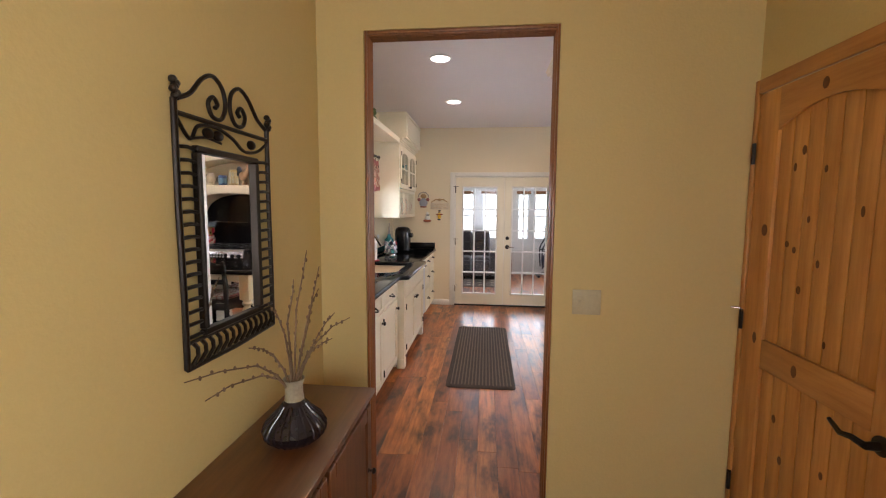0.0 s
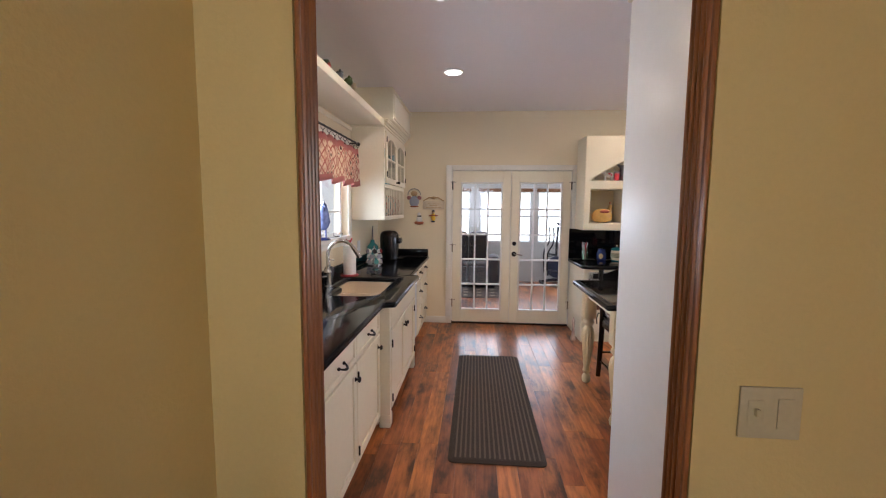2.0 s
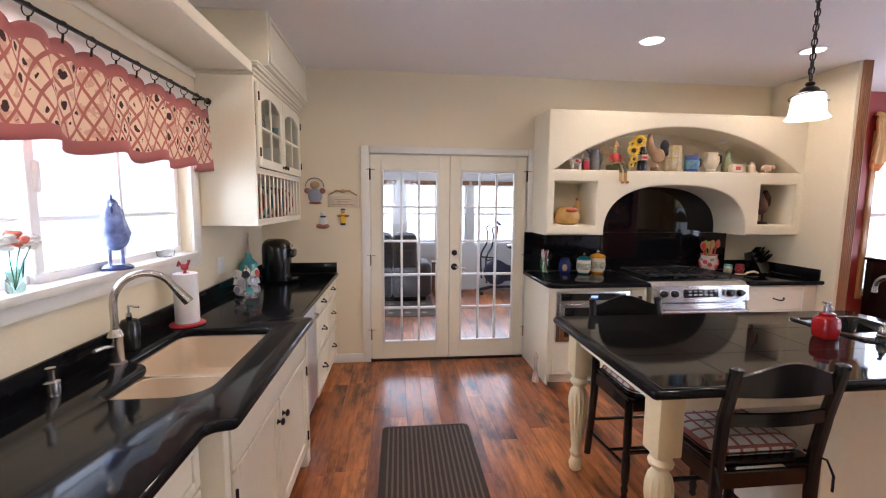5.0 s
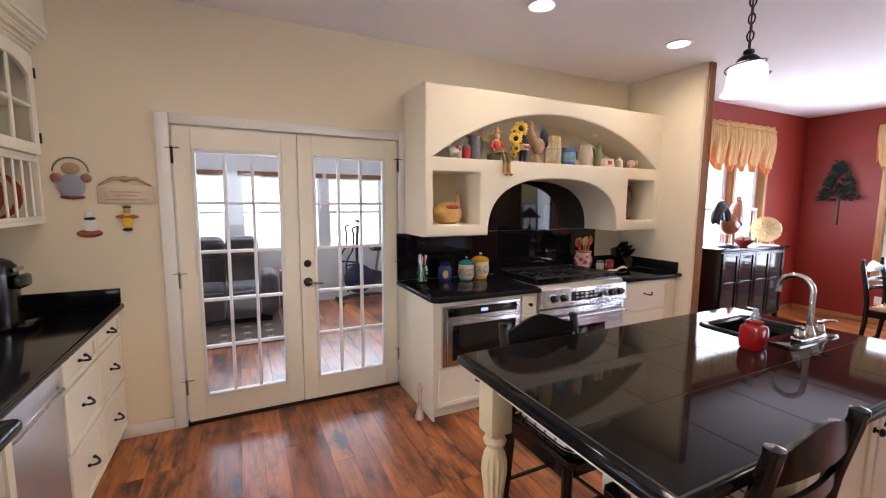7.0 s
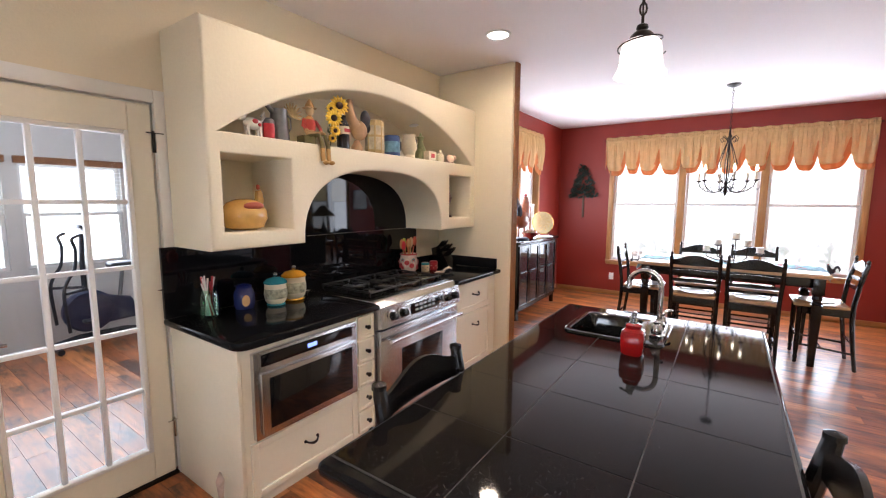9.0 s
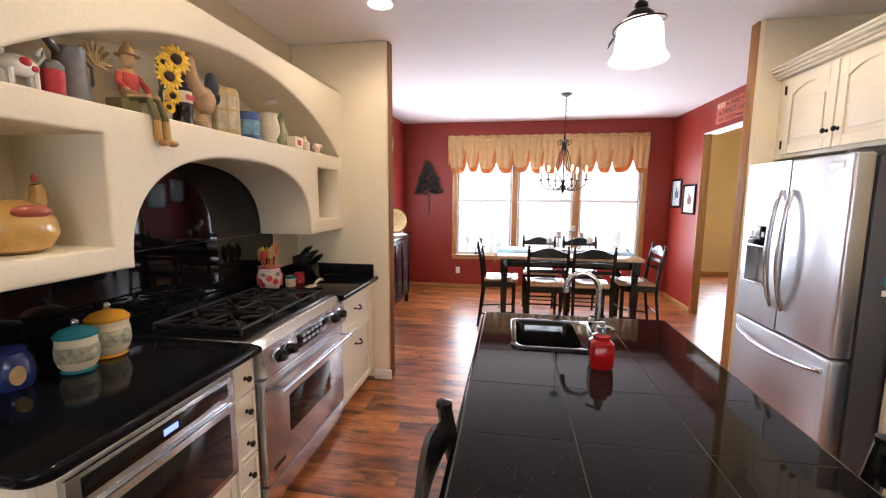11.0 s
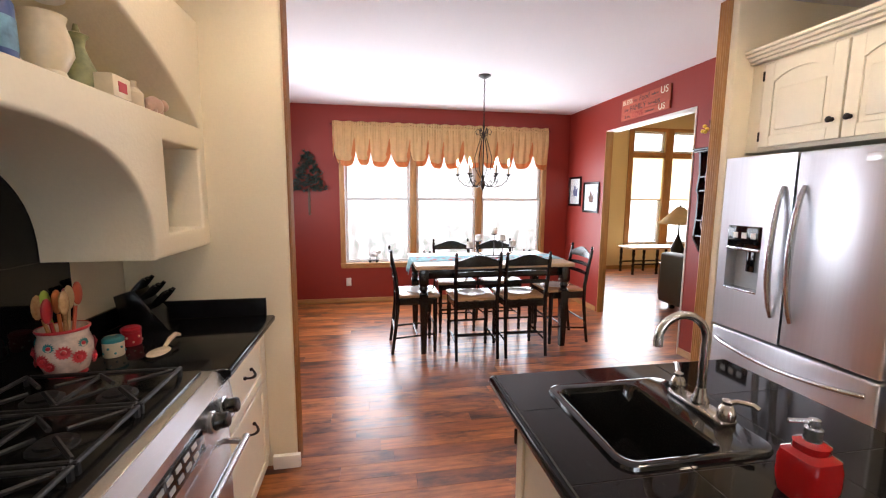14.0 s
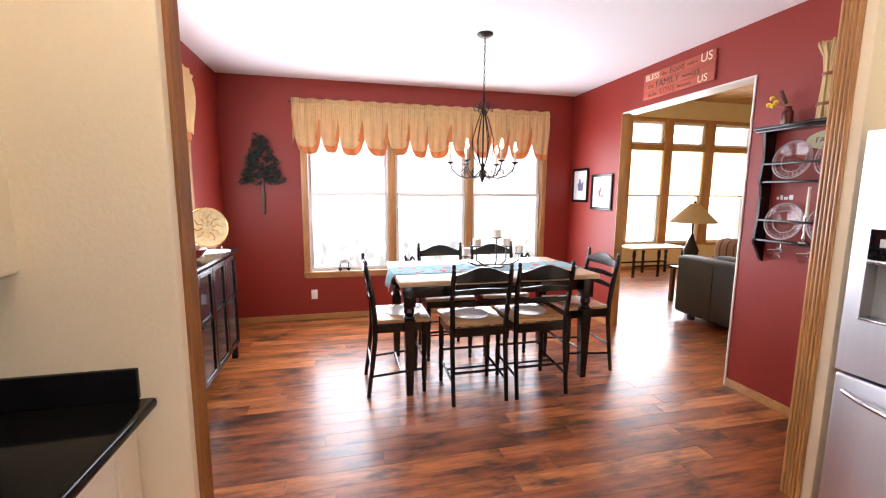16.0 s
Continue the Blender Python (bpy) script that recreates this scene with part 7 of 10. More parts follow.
part("platter", turned(bm, M), plain("frosted_amber_glass", (0.70, 0.55, 0.30), 0.12, vary=0.35, grain=40, trans=0.35), gp)
GILT = plain("gilt_rim", (0.65, 0.42, 0.14), 0.25, 0.9, vary=0.15)
loop = [(0.167 * math.cos(2 * math.pi * k / 40), 0.167 * math.sin(2 * math.pi * k / 40), 0.025) for k in range(40)]
part("rim", turned(tube(bmesh.new(), loop, 0.006, 6, True), M), GILT, gp, "gilt rim")
bm = bmesh.new()
for k in range(10):
    a = 2 * math.pi * k / 10
    tube(bm, [(0.04 * math.cos(a), 0.04 * math.sin(a), 0.009), (0.085 * math.cos(a + 0.25), 0.085 * math.sin(a + 0.25), 0.011), (0.12 * math.cos(a), 0.12 * math.sin(a), 0.02)], 0.004, 5)
part("pressed_petals", turned(bm, M), GILT, gp)
bm = bmesh.new()
for dx in (-0.07, 0.07):
    c_, s_ = math.cos(radians(-50)), math.sin(radians(-50))
    tube(bm, [(6.66 + dx * c_ + q * s_, 7.225 + dx * s_ - q * c_, z) for q, z in ((0.10, 1.075), (0.085, 1.046), (-0.03, 1.043), (-0.07, 1.17))], 0.005, 6)
part("stand", bm, NICKEL, gp)
solo("doily", lathe(bmesh.new(), [(0.001, 0.0005), (0.155, 0.0005), (0.155, 0.003), (0.001, 0.004)], (6.60, 7.19, 1.0355), 24), PAPER, "white cloth doily on the sideboard", "doily")

# wall tree
NEEDLE = plain("dark_needles", (0.018, 0.035, 0.025), 0.75, vary=0.5, grain=40)
tr = thing("wall_tree", "half-round artificial pine tree hung on the red wall", "wall decoration", (7.85, 6.97, 1.30))
part("trunk", B((7.862, 6.955, 1.29, 7.882, 6.985, 1.68), bevel=0.004), wood("tree_trunk_wood", (0.06, 0.03, 0.015), (0.13, 0.07, 0.035)), tr)
rng = random.Random(5)
bm, tips = bmesh.new(), bmesh.new()
for k in range(210):
    f = rng.random() ** 1.3
    hw_ = 0.245 * (1.04 - f) ** 0.85 * rng.uniform(0.72, 1.1)
    s_ = rng.uniform(-1, 1)
    y0, z0 = 6.968 + s_ * hw_ * 0.86, 1.65 + 0.49 * f + rng.uniform(-0.03, 0.02)
    out = Vector((-rng.uniform(0.02, 0.07), s_ * 0.06, rng.uniform(-0.03, 0.035)))
    base = Vector((7.872, y0, z0))
    rod(bm, base, base + out, 0.003, 0.0015, 4)
    for j in range(24):
        q = base + out * rng.uniform(0.15, 1.0)
        d = (out.normalized() * 0.5 + Vector((rng.uniform(-0.7, 0.25), rng.uniform(-1, 1), rng.uniform(-1, 1)))).normalized() * rng.uniform(0.018, 0.036)
        e = q + d
        e.x = min(e.x, 7.882)
        rod(tips if rng.random() < 0.13 else bm, q, e, 0.0034, 0.0016, 3)
part("frosted_tips", tips, plain("frosted_needles", (0.16, 0.21, 0.20), 0.8, vary=0.3, grain=40), tr)
part("foliage", bm, NEEDLE, tr)

# dining walls
OUTL = plain("white_plastic", (0.8, 0.8, 0.78), 0.35, vary=0.02, bump=0)
ou = thing("wall_outlet", "white wall outlet under the dining window", "outlet", (DX, 6.45, 0.31))
part("plate", B((DX - 0.006, 6.415, 0.255, DX - 0.0005, 6.487, 0.37), bevel=0.002), OUTL, ou)
part("socket", B((DX - 0.009, 6.434, 0.32, DX - 0.0065, 6.468, 0.352), bevel=0.001), OUTL, ou)
part("socket", B((DX - 0.009, 6.434, 0.273, DX - 0.0065, 6.468, 0.305), bevel=0.001), OUTL, ou)
BLOT = plain("ink_print", (0.10, 0.12, 0.22), 0.7, vary=0.6, grain=25)
BLOT2 = plain("brown_print", (0.16, 0.09, 0.07), 0.7, vary=0.6, grain=25)
for x0, x1, z0, z1, ink in ((7.45, 7.81, 1.44, 1.87, BLOT), (6.96, 7.37, 1.355, 1.78, BLOT2)):
    pc = thing("framed_picture", "black framed bird print with a white mat", "picture", ((x0 + x1) / 2, YR, z0), "framed bird prints")
    bm = bmesh.new()
    sash(bm, "y", YR + 0.012, x0, x1, z0, z1, 0.03, 0.0105)
    part("frame", bm, BLACK, pc)
    part("mat", B((x0 + 0.028, YR + 0.002, z0 + 0.028, x1 - 0.028, YR + 0.008, z1 - 0.028)), PAPER, pc)
    xm, zm = (x0 + x1) / 2, (z0 + z1) / 2
    bm = prism(bmesh.new(), [(xm - 0.06, zm - 0.07), (xm + 0.04, zm - 0.07), (xm + 0.07, zm + 0.01), (xm + 0.03, zm + 0.03), (xm + 0.035, zm + 0.085), (xm - 0.005, zm + 0.075), (xm - 0.02, zm + 0.02), (xm - 0.075, zm + 0.055)], "y", YR + 0.0085, YR + 0.0095)
    part("print", bm, ink, pc)
    part("glazing", B((x0 + 0.03, YR + 0.013, z0 + 0.03, x1 - 0.03, YR + 0.015, z1 - 0.03)), PANE, pc).visible_shadow = False

# lettered sign over the opening
SIGN = plain("weathered_red_board", (0.42, 0.085, 0.045), 0.65, vary=0.3, grain=18, bump=0.2, stretch=(0.2, 1, 1))
sg = thing("wall_sign", "weathered red wooden sign with painted words", "sign", (6.12, YR, 2.52))
for k in range(3):
    part("board", B((5.70, YR + 0.001, 2.485 + k * 0.083, 6.535, YR + 0.02, 2.566 + k * 0.083), bevel=0.003), SIGN, sg)
CREAML = plain("cream_lettering", (0.75, 0.66, 0.48), 0.6, bump=0)
DARKL = plain("dark_lettering", (0.05, 0.03, 0.025), 0.6, bump=0)


def words(text, x, z, size, material, parent, wall_y=YR + 0.0215):
    """Raised painted letters on a wall that faces +y; x is the reading start."""
    cu = bpy.data.curves.new("lettering", "FONT")
    cu.body, cu.size, cu.extrude = text, size, 0.0008
    tmp = new("lettering", cu)
    dg = bpy.context.evaluated_depsgraph_get()
    me = bpy.data.meshes.new_from_object(tmp.evaluated_get(dg))
    bpy.data.objects.remove(tmp)
    me.transform(Matrix.Translation((x, wall_y, z)) @ Euler((radians(90), 0, radians(180))).to_matrix().to_4x4())
    me.transform(Matrix.Translation(-OFFS.get(parent.name, Vector())))
    me.materials.clear()
    me.materials.append(material)
    ob = new("lettering", me)
    ob.parent = parent
    return ob


words("BLESS", 6.51, 2.665, 0.075, CREAML, sg)
words("the", 6.30, 2.67, 0.05, DARKL, sg)
words("Food", 6.20, 2.665, 0.085, DARKL, sg)
words("before", 5.99, 2.675, 0.042, DARKL, sg)
words("US", 5.85, 2.66, 0.105, CREAML, sg)
words("the", 6.47, 2.585, 0.06, DARKL, sg)
words("FAMILY", 6.37, 2.575, 0.09, DARKL, sg)
words("beside", 6.04, 2.585, 0.042, DARKL, sg)
words("us", 5.93, 2.575, 0.095, DARKL, sg)
words("& the", 6.46, 2.505, 0.05, DARKL, sg)
words("LOVE", 6.31, 2.498, 0.08, plain("red_lettering", (0.30, 0.02, 0.02), 0.6, bump=0), sg)
words("between", 6.09, 2.51, 0.045, DARKL, sg)
words("US", 5.87, 2.498, 0.09, CREAML, sg)

# black plate shelf
ps = thing("plate_shelf", "black wooden wall shelf with three tiers and plate rails", "shelf", (4.95, YR, 1.1))
PX0, PX1 = 4.52, 5.16
for x in (PX0, PX1 - 0.018):
    bm = prism(bmesh.new(), [(YR + 0.0005, 1.06), (YR + 0.025, 1.07), (YR + 0.05, 1.12), (YR + 0.10, 1.20), (YR + 0.10, 1.24), (YR + 0.085, 1.40), (YR + 0.085, 1.60), (YR + 0.105, 1.64), (YR + 0.085, 1.8), (YR + 0.10, 1.98), (YR + 0.0005, 1.98)], "x", x, x + 0.018)
    part("side", bm, BLACK, ps)
part("top", B((PX0 - 0.03, YR + 0.0005, 1.98, PX1 + 0.03, YR + 0.13, 2.0), (PX0 - 0.045, YR + 0.0005, 2.0, PX1 + 0.045, YR + 0.145, 2.018), bevel=0.004), BLACK, ps)
for z in (1.215, 1.63):
    part("shelf_board", B((PX0 + 0.018, YR + 0.0005, z, PX1 - 0.018, YR + 0.095, z + 0.016), bevel=0.002), BLACK, ps)
for z in (1.36, 1.755):
    part("plate_rail", B((PX0 + 0.018, YR + 0.078, z, PX1 - 0.018, YR + 0.09, z + 0.016), bevel=0.003), BLACK, ps)
PLATEG = pane_glass("clear_pressed_glass", (0.93, 0.90, 0.90))
BEAD = plain("pressed_glass_rim", (0.62, 0.55, 0.55), 0.12, vary=0.3, grain=140, trans=0.4)
for x, z in ((4.97, 1.778), (4.70, 1.778), (4.98, 1.363), (4.70, 1.363)):
    gl = thing("glass_plate", "clear pressed-glass plate with a beaded rim on the wall shelf", "plate", (x, YR + 0.045, z - 0.13), "glass plates on the wall shelf")
    M = pose(x, YR + 0.045, z, -80)
    bm = lathe(bmesh.new(), [(0.001, 0), (0.07, 0.002), (0.085, 0.012), (0.128, 0.022), (0.128, 0.026), (0.085, 0.017), (0.07, 0.008), (0.001, 0.006)], n=28)
    part("dish", turned(bm, M), PLATEG, gl)
    for r, h, th_ in ((0.126, 0.024, 0.0045), (0.112, 0.021, 0.002), (0.078, 0.010, 0.003)):
        loop = [(r * math.cos(2 * math.pi * k / 36), r * math.sin(2 * math.pi * k / 36), h) for k in range(36)]
        part("rim" if r > 0.12 else "pressed_ring", turned(tube(bmesh.new(), loop, th_, 6, True), M), BEAD, gl)
    bm = bmesh.new()
    for k in range(24):
        a = 2 * math.pi * k / 24
        tube(bm, [(0.086 * math.cos(a), 0.086 * math.sin(a), 0.016), (0.122 * math.cos(a), 0.122 * math.sin(a), 0.0255)], 0.0016, 4)
    part("pressed_rays", turned(bm, M), BEAD, gl)
for x in (4.99, 4.79):
    cp = thing("hanging_cup", "clear glass cup hung from a hook under the wall shelf", "cup", (x, YR + 0.05, 1.10), "cups under the wall shelf")
    part("hook", tube(bmesh.new(), eased([(x, YR + 0.05, 1.2145), (x, YR + 0.05, 1.185), (x + 0.014, YR + 0.05, 1.172), (x + 0.024, YR + 0.05, 1.186)]), 0.0025, 6), NICKEL, cp)
    part("cup", turned(lathe(bmesh.new(), [(0.026, 0), (0.036, 0.02), (0.042, 0.075), (0.0395, 0.075), (0.033, 0.022), (0.001, 0.006)], n=20), pose(x + 0.03, YR + 0.05, 1.09, 0, 8, 0)), PLATEG, cp)
    part("rim", turned(tube(bmesh.new(), [(0.041 * math.cos(2 * math.pi * k / 24), 0.041 * math.sin(2 * math.pi * k / 24), 0.075) for k in range(24)], 0.0025, 5, True), pose(x + 0.03, YR + 0.05, 1.09, 0, 8, 0)), BEAD, cp)
    part("handle", tube(bmesh.new(), eased([(x - 0.008, YR + 0.05, 1.155), (x + 0.0, YR + 0.05, 1.176), (x + 0.018, YR + 0.05, 1.174), (x + 0.028, YR + 0.05, 1.165)]), 0.004, 6), BEAD, cp)
bm = bmesh.new()
for k, (q0, q1) in enumerate(((5.09, 5.075), (5.065, 5.05), (5.04, 5.015), (5.005, 4.98))):
    box(bm, q1, YR + 0.0005, 1.515, q0, YR + 0.0035, 1.535 + 0.012 * (k % 2))
solo("wall_lettering", bm, PAPER, "small white script word on the red wall", "lettering")

cs = thing("candlestick", "silver candlestick with an ivory taper on the wall shelf", "candlestick", (4.84, YR + 0.06, 1.231))
part("stick", lathe(bmesh.new(), [(0.035, 0.0005), (0.03, 0.01), (0.01, 0.02), (0.014, 0.04), (0.008, 0.06), (0.013, 0.10), (0.008, 0.13), (0.016, 0.16), (0.014, 0.18)], (4.84, YR + 0.06, 1.231), 14), NICKEL, cs)
part("taper", rod(bmesh.new(), (4.84, YR + 0.06, 1.41), (4.84, YR + 0.06, 1.60), 0.011, 0.008), CANDLE, cs)
fa = thing("word_plaque", "oval olive plaque with a painted word", "plaque", (4.80, YR, 1.90))
bm = bmesh.new()
prism(bm, arc(4.80, 1.90, 0.135, 0.06, 0, 342, 19), "y", YR + 0.001, YR + 0.012, 0.003)
part("plate", bm, plain("olive_glaze", (0.42, 0.38, 0.20), 0.4), fa)
words("FAITH", 4.875, 1.883, 0.05, DARKL, fa, YR + 0.0135)
bj = thing("bottle_vase", "brown bottle with yellow dried flowers on the shelf top", "vase", (5.03, YR + 0.07, 2.018))
part("bottle", lathe(bmesh.new(), [(0.032, 0.0005), (0.034, 0.01), (0.034, 0.085), (0.022, 0.10), (0.018, 0.115), (0.022, 0.12), (0.001, 0.12)], (5.03, YR + 0.07, 2.018), 18), plain("brown_bottle", (0.10, 0.015, 0.012), 0.15), bj)
bm = bmesh.new()
for k, (dx, dz) in enumerate(((0.07, 0.05), (0.10, 0.08), (0.04, 0.12), (0.13, 0.02))):
    tube(bm, [(5.03, YR + 0.07, 2.13), (5.03 + dx * 0.6, YR + 0.08, 2.14 + dz * 0.8), (5.03 + dx, YR + 0.09, 2.13 + dz)], 0.002, 5)
part("stems", bm, plain("dry_stem", (0.20, 0.15, 0.06), 0.8), bj)
bm = bmesh.new()
for dx, dz in ((0.07, 0.05), (0.10, 0.08), (0.12, 0.04), (0.09, 0.03)):
    ball(bm, (5.03 + dx, YR + 0.09, 2.13 + dz), 0.017, n=8)
part("blooms", bm, plain("yellow_bloom", (0.75, 0.48, 0.04), 0.7), bj)
part("seed_head", rod(bmesh.new(), (5.04, YR + 0.08, 2.16), (5.075, YR + 0.09, 2.25), 0.013, 0.011, 8), plain("cattail", (0.09, 0.035, 0.02), 0.9), bj)
STRAWB = plain("broom_straw", (0.62, 0.44, 0.20), 0.8, vary=0.3, grain=120, stretch=(1, 1, 0.1), bump=0.4)
br = thing("straw_broom", "bundled straw hearth broom standing on the wall shelf", "broom", (4.80, YR + 0.07, 2.018))
bm = bmesh.new()
rng = random.Random(2)
for k in range(46):
    a, q = rng.uniform(0, 6.28), rng.random() ** 0.5
    c0, s0 = math.cos(a) * q, math.sin(a) * q
    tube(bm, [(4.80 + c0 * 0.05, YR + 0.07 + s0 * 0.03, 2.0185), (4.80 + c0 * 0.042, YR + 0.07 + s0 * 0.025, 2.15), (4.80 + c0 * 0.03, YR + 0.07 + s0 * 0.022, 2.30), (4.80 + c0 * 0.045, YR + 0.07 + s0 * 0.03, 2.40), (4.80 + c0 * 0.085, YR + 0.075 + s0 * 0.04, 2.47 + 0.03 * rng.random())], 0.006, 5)
part("straw", bm, STRAWB, br)
part("binding", lathe(bmesh.new(), [(0.05, 2.10), (0.052, 2.11), (0.05, 2.12)], (4.80, YR + 0.07, 0), 14, False), TRIM, br)
part("binding", lathe(bmesh.new(), [(0.036, 2.28), (0.038, 2.29), (0.036, 2.30)], (4.80, YR + 0.07, 0), 14, False), TRIM, br)

# table things
RUN = plain("blue_print_cloth", (0.22, 0.42, 0.47), 0.85, vary=0.35, grain=30, large=18, bump=0.2)
rn = thing("table_runner", "blue and coral print table runner hanging over the end", "table runner", (6.13, 4.9, 0.9))
bm = bmesh.new()
rows = []
prof = [(4.02, 0.80), (4.035, 0.86), (4.05, 0.902), (4.08, 0.905)] + [(4.2 + 0.1 * k, 0.905) for k in range(15)] + [(5.68, 0.905), (5.71, 0.902), (5.725, 0.87), (5.74, 0.81), (5.75, 0.77)]
for y, z in prof:
    rows.append([bm.verts.new((6.13 + u * 0.19, y + (0.006 * math.sin(u * 5) if z < 0.9 else 0), z + 0.0015 * math.sin(u * 9 + y * 7))) for u in [-1 + k / 5 for k in range(11)]])
for r0, r1 in zip(rows, rows[1:]):
    for i in range(10):
        bm.faces.new((r0[i], r0[i + 1], r1[i + 1], r1[i]))
ob = part("cloth", bm, RUN, rn)
ob.modifiers.new("thickness", "SOLIDIFY").thickness = 0.0025
CORAL = plain("coral_print", (0.55, 0.10, 0.08), 0.85, bump=0)
rng = random.Random(8)
bm = bmesh.new()
for k in range(44):
    lathe(bm, [(0.001, 0.9072), (rng.uniform(0.012, 0.028), 0.9072), (0.01, 0.9085), (0.001, 0.9085)], (6.13 + rng.uniform(-0.16, 0.16), rng.uniform(4.12, 5.66), 0), 7)
part("printed_flowers", bm, CORAL, rn)
ch = thing("candle_holder", "dark iron centrepiece holding white pillar candles", "candle holder", (6.13, 4.8, 0.908))
iron = bmesh.new()
PILL = [(6.13, 5.065, 1.045), (6.16, 4.96, 1.12), (6.10, 4.80, 1.20), (6.15, 4.69, 1.12), (6.12, 4.58, 1.055)]
for x, y, z in PILL:
    tube(iron, [(6.13, 4.81, 0.925), (6.13 + (x - 6.13) * 0.5, 4.81 + (y - 4.81) * 0.6, 0.92), (x, y, 0.96), (x, y, z - 0.04)], 0.006, 7)
lathe(iron, [(0.09, 0.909), (0.085, 0.918), (0.02, 0.925), (0.001, 0.926)], (6.13, 4.81, 0), 18)
part("stand", iron, BRONZE, ch)
WAX = plain("white_wax", (0.82, 0.80, 0.74), 0.45, bump=0.02)
for x, y, z in PILL:
    part("cup", lathe(bmesh.new(), [(0.01, -0.045), (0.042, -0.036), (0.043, -0.03), (0.001, -0.032)], (x, y, z), 16), BRONZE, ch)
    part("candle", lathe(bmesh.new(), [(0.034, -0.03), (0.035, 0.03), (0.032, 0.034), (0.001, 0.03)], (x, y, z), 16), WAX, ch)
PLM = plain("clear_placemat", (0.72, 0.70, 0.66), 0.18, vary=0.05)
for x, y in ((5.77, 5.13), (5.77, 4.635), (5.97, 5.64), (6.0, 4.11)):
    solo("seat_plate", lathe(bmesh.new(), [(0.001, 0.0005), (0.09, 0.001), (0.14, 0.006), (0.142, 0.010), (0.09, 0.005), (0.001, 0.005)], (x, y, 0.6005), 28), PLM, "pale round plate resting on a chair seat", "plate", "plates on the chair seats")

# sill figures
def sheep(at, s):
    th = thing("sheep_figurine", "white wooden sheep on wheels standing on the sill", "figurine", at, local=True)
    bm = ball(bmesh.new(), (0, 0, 0.125), 0.045, 0.075, 0.05, 12)
    ball(bm, (0, -0.085, 0.15), 0.022, 0.032, 0.026, 10)
    part("body", bm, PAPER, th)
    bm = B((-0.035, -0.075, 0.025, 0.035, 0.075, 0.037), bevel=0.003)
    for y in (-0.05, 0.05):
        for x in (-0.02, 0.02):
            rod(bm, (x, y, 0.035), (x, y, 0.10), 0.007, n=7)
        rod(bm, (-0.045, y, 0.02), (0.045, y, 0.02), 0.0195, n=12)
    part("cart", bm, BRONZE, th)
    th.matrix_basis = pose(*at) @ Matrix.Scale(s, 4)


sheep((DX + 0.01, 6.09, DZ0 + 0.0045), 1.0)
for y, h in ((5.30, 0.12), (3.72, 0.10)):
    bird("bird_figurine", "small dark bird figurine on the dining sill", (DX + 0.01, y, DZ0 + 0.0045), 0.45, 90, INK, INK, COMB, "sill birds")

# ---------- hall things ----------
CHESTW = wood("chestnut_stain", (0.08, 0.028, 0.010), (0.19, 0.075, 0.025), "y", 0.35, 10, 0.2)
CHESTZ = wood("chestnut_stain_upright", (0.08, 0.028, 0.010), (0.19, 0.075, 0.025), "z", 0.35, 10, 0.2)
CZ = 0.77
cb = thing("hall_chest", "chestnut-stained wooden chest against the hall wall", "chest", (-0.17, 1.7, 0))
part("top", B((-0.348, 0.95, CZ - 0.025, 0.01, 2.50, CZ), bevel=0.005), CHESTW, cb)
part("body", B((-0.346, 0.98, 0.06, -0.015, 2.475, CZ - 0.026), bevel=0.003), CHESTZ, cb)
for a in (1.0, 1.49, 1.98):
    d = panel_door("door", "x", -0.015, 1, a, a + 0.47, 0.09, 0.72, cb, CHESTZ, rail=0.055)
    knob("x", 0.005, 1, a + 0.42, 0.45, d, 0.012)
for y in (1.0, 2.40):
    part("foot", B((-0.33, y, 0, -0.04, y + 0.05, 0.06)), CHESTZ, cb)
vz = thing("ribbed_vase", "dark ribbed glass vase with bare twigs", "vase", (-0.15, 2.07, CZ))
bm = lathe(bmesh.new(), [(0.045, 0.0005), (0.075, 0.007), (0.098, 0.03), (0.102, 0.05), (0.088, 0.075), (0.056, 0.105), (0.036, 0.13), (0.031, 0.143)], (-0.15, 2.07, CZ), 40)
for k in range(24):
    a = k * math.pi / 12
    tube(bm, [(-0.15 + r * math.cos(a), 2.07 + r * math.sin(a), CZ + z) for r, z in ((0.073, 0.007), (0.099, 0.03), (0.103, 0.05), (0.089, 0.075), (0.057, 0.105), (0.039, 0.127))], 0.0035, 5)
part("body", bm, plain("smoke_black_glass", (0.018, 0.012, 0.014), 0.1, vary=0.3), vz)
part("neck", lathe(bmesh.new(), [(0.032, 0.14), (0.029, 0.165), (0.029, 0.195), (0.036, 0.213), (0.032, 0.213), (0.025, 0.195), (0.025, 0.165), (0.001, 0.15)], (-0.15, 2.07, CZ), 24), plain("pale_crackle_glaze", (0.30, 0.26, 0.18), 0.4, vary=0.3, grain=120), vz)
rng = random.Random(21)
TWIG = plain("dry_twig", (0.14, 0.085, 0.045), 0.8, vary=0.35, grain=80, bump=0.3)
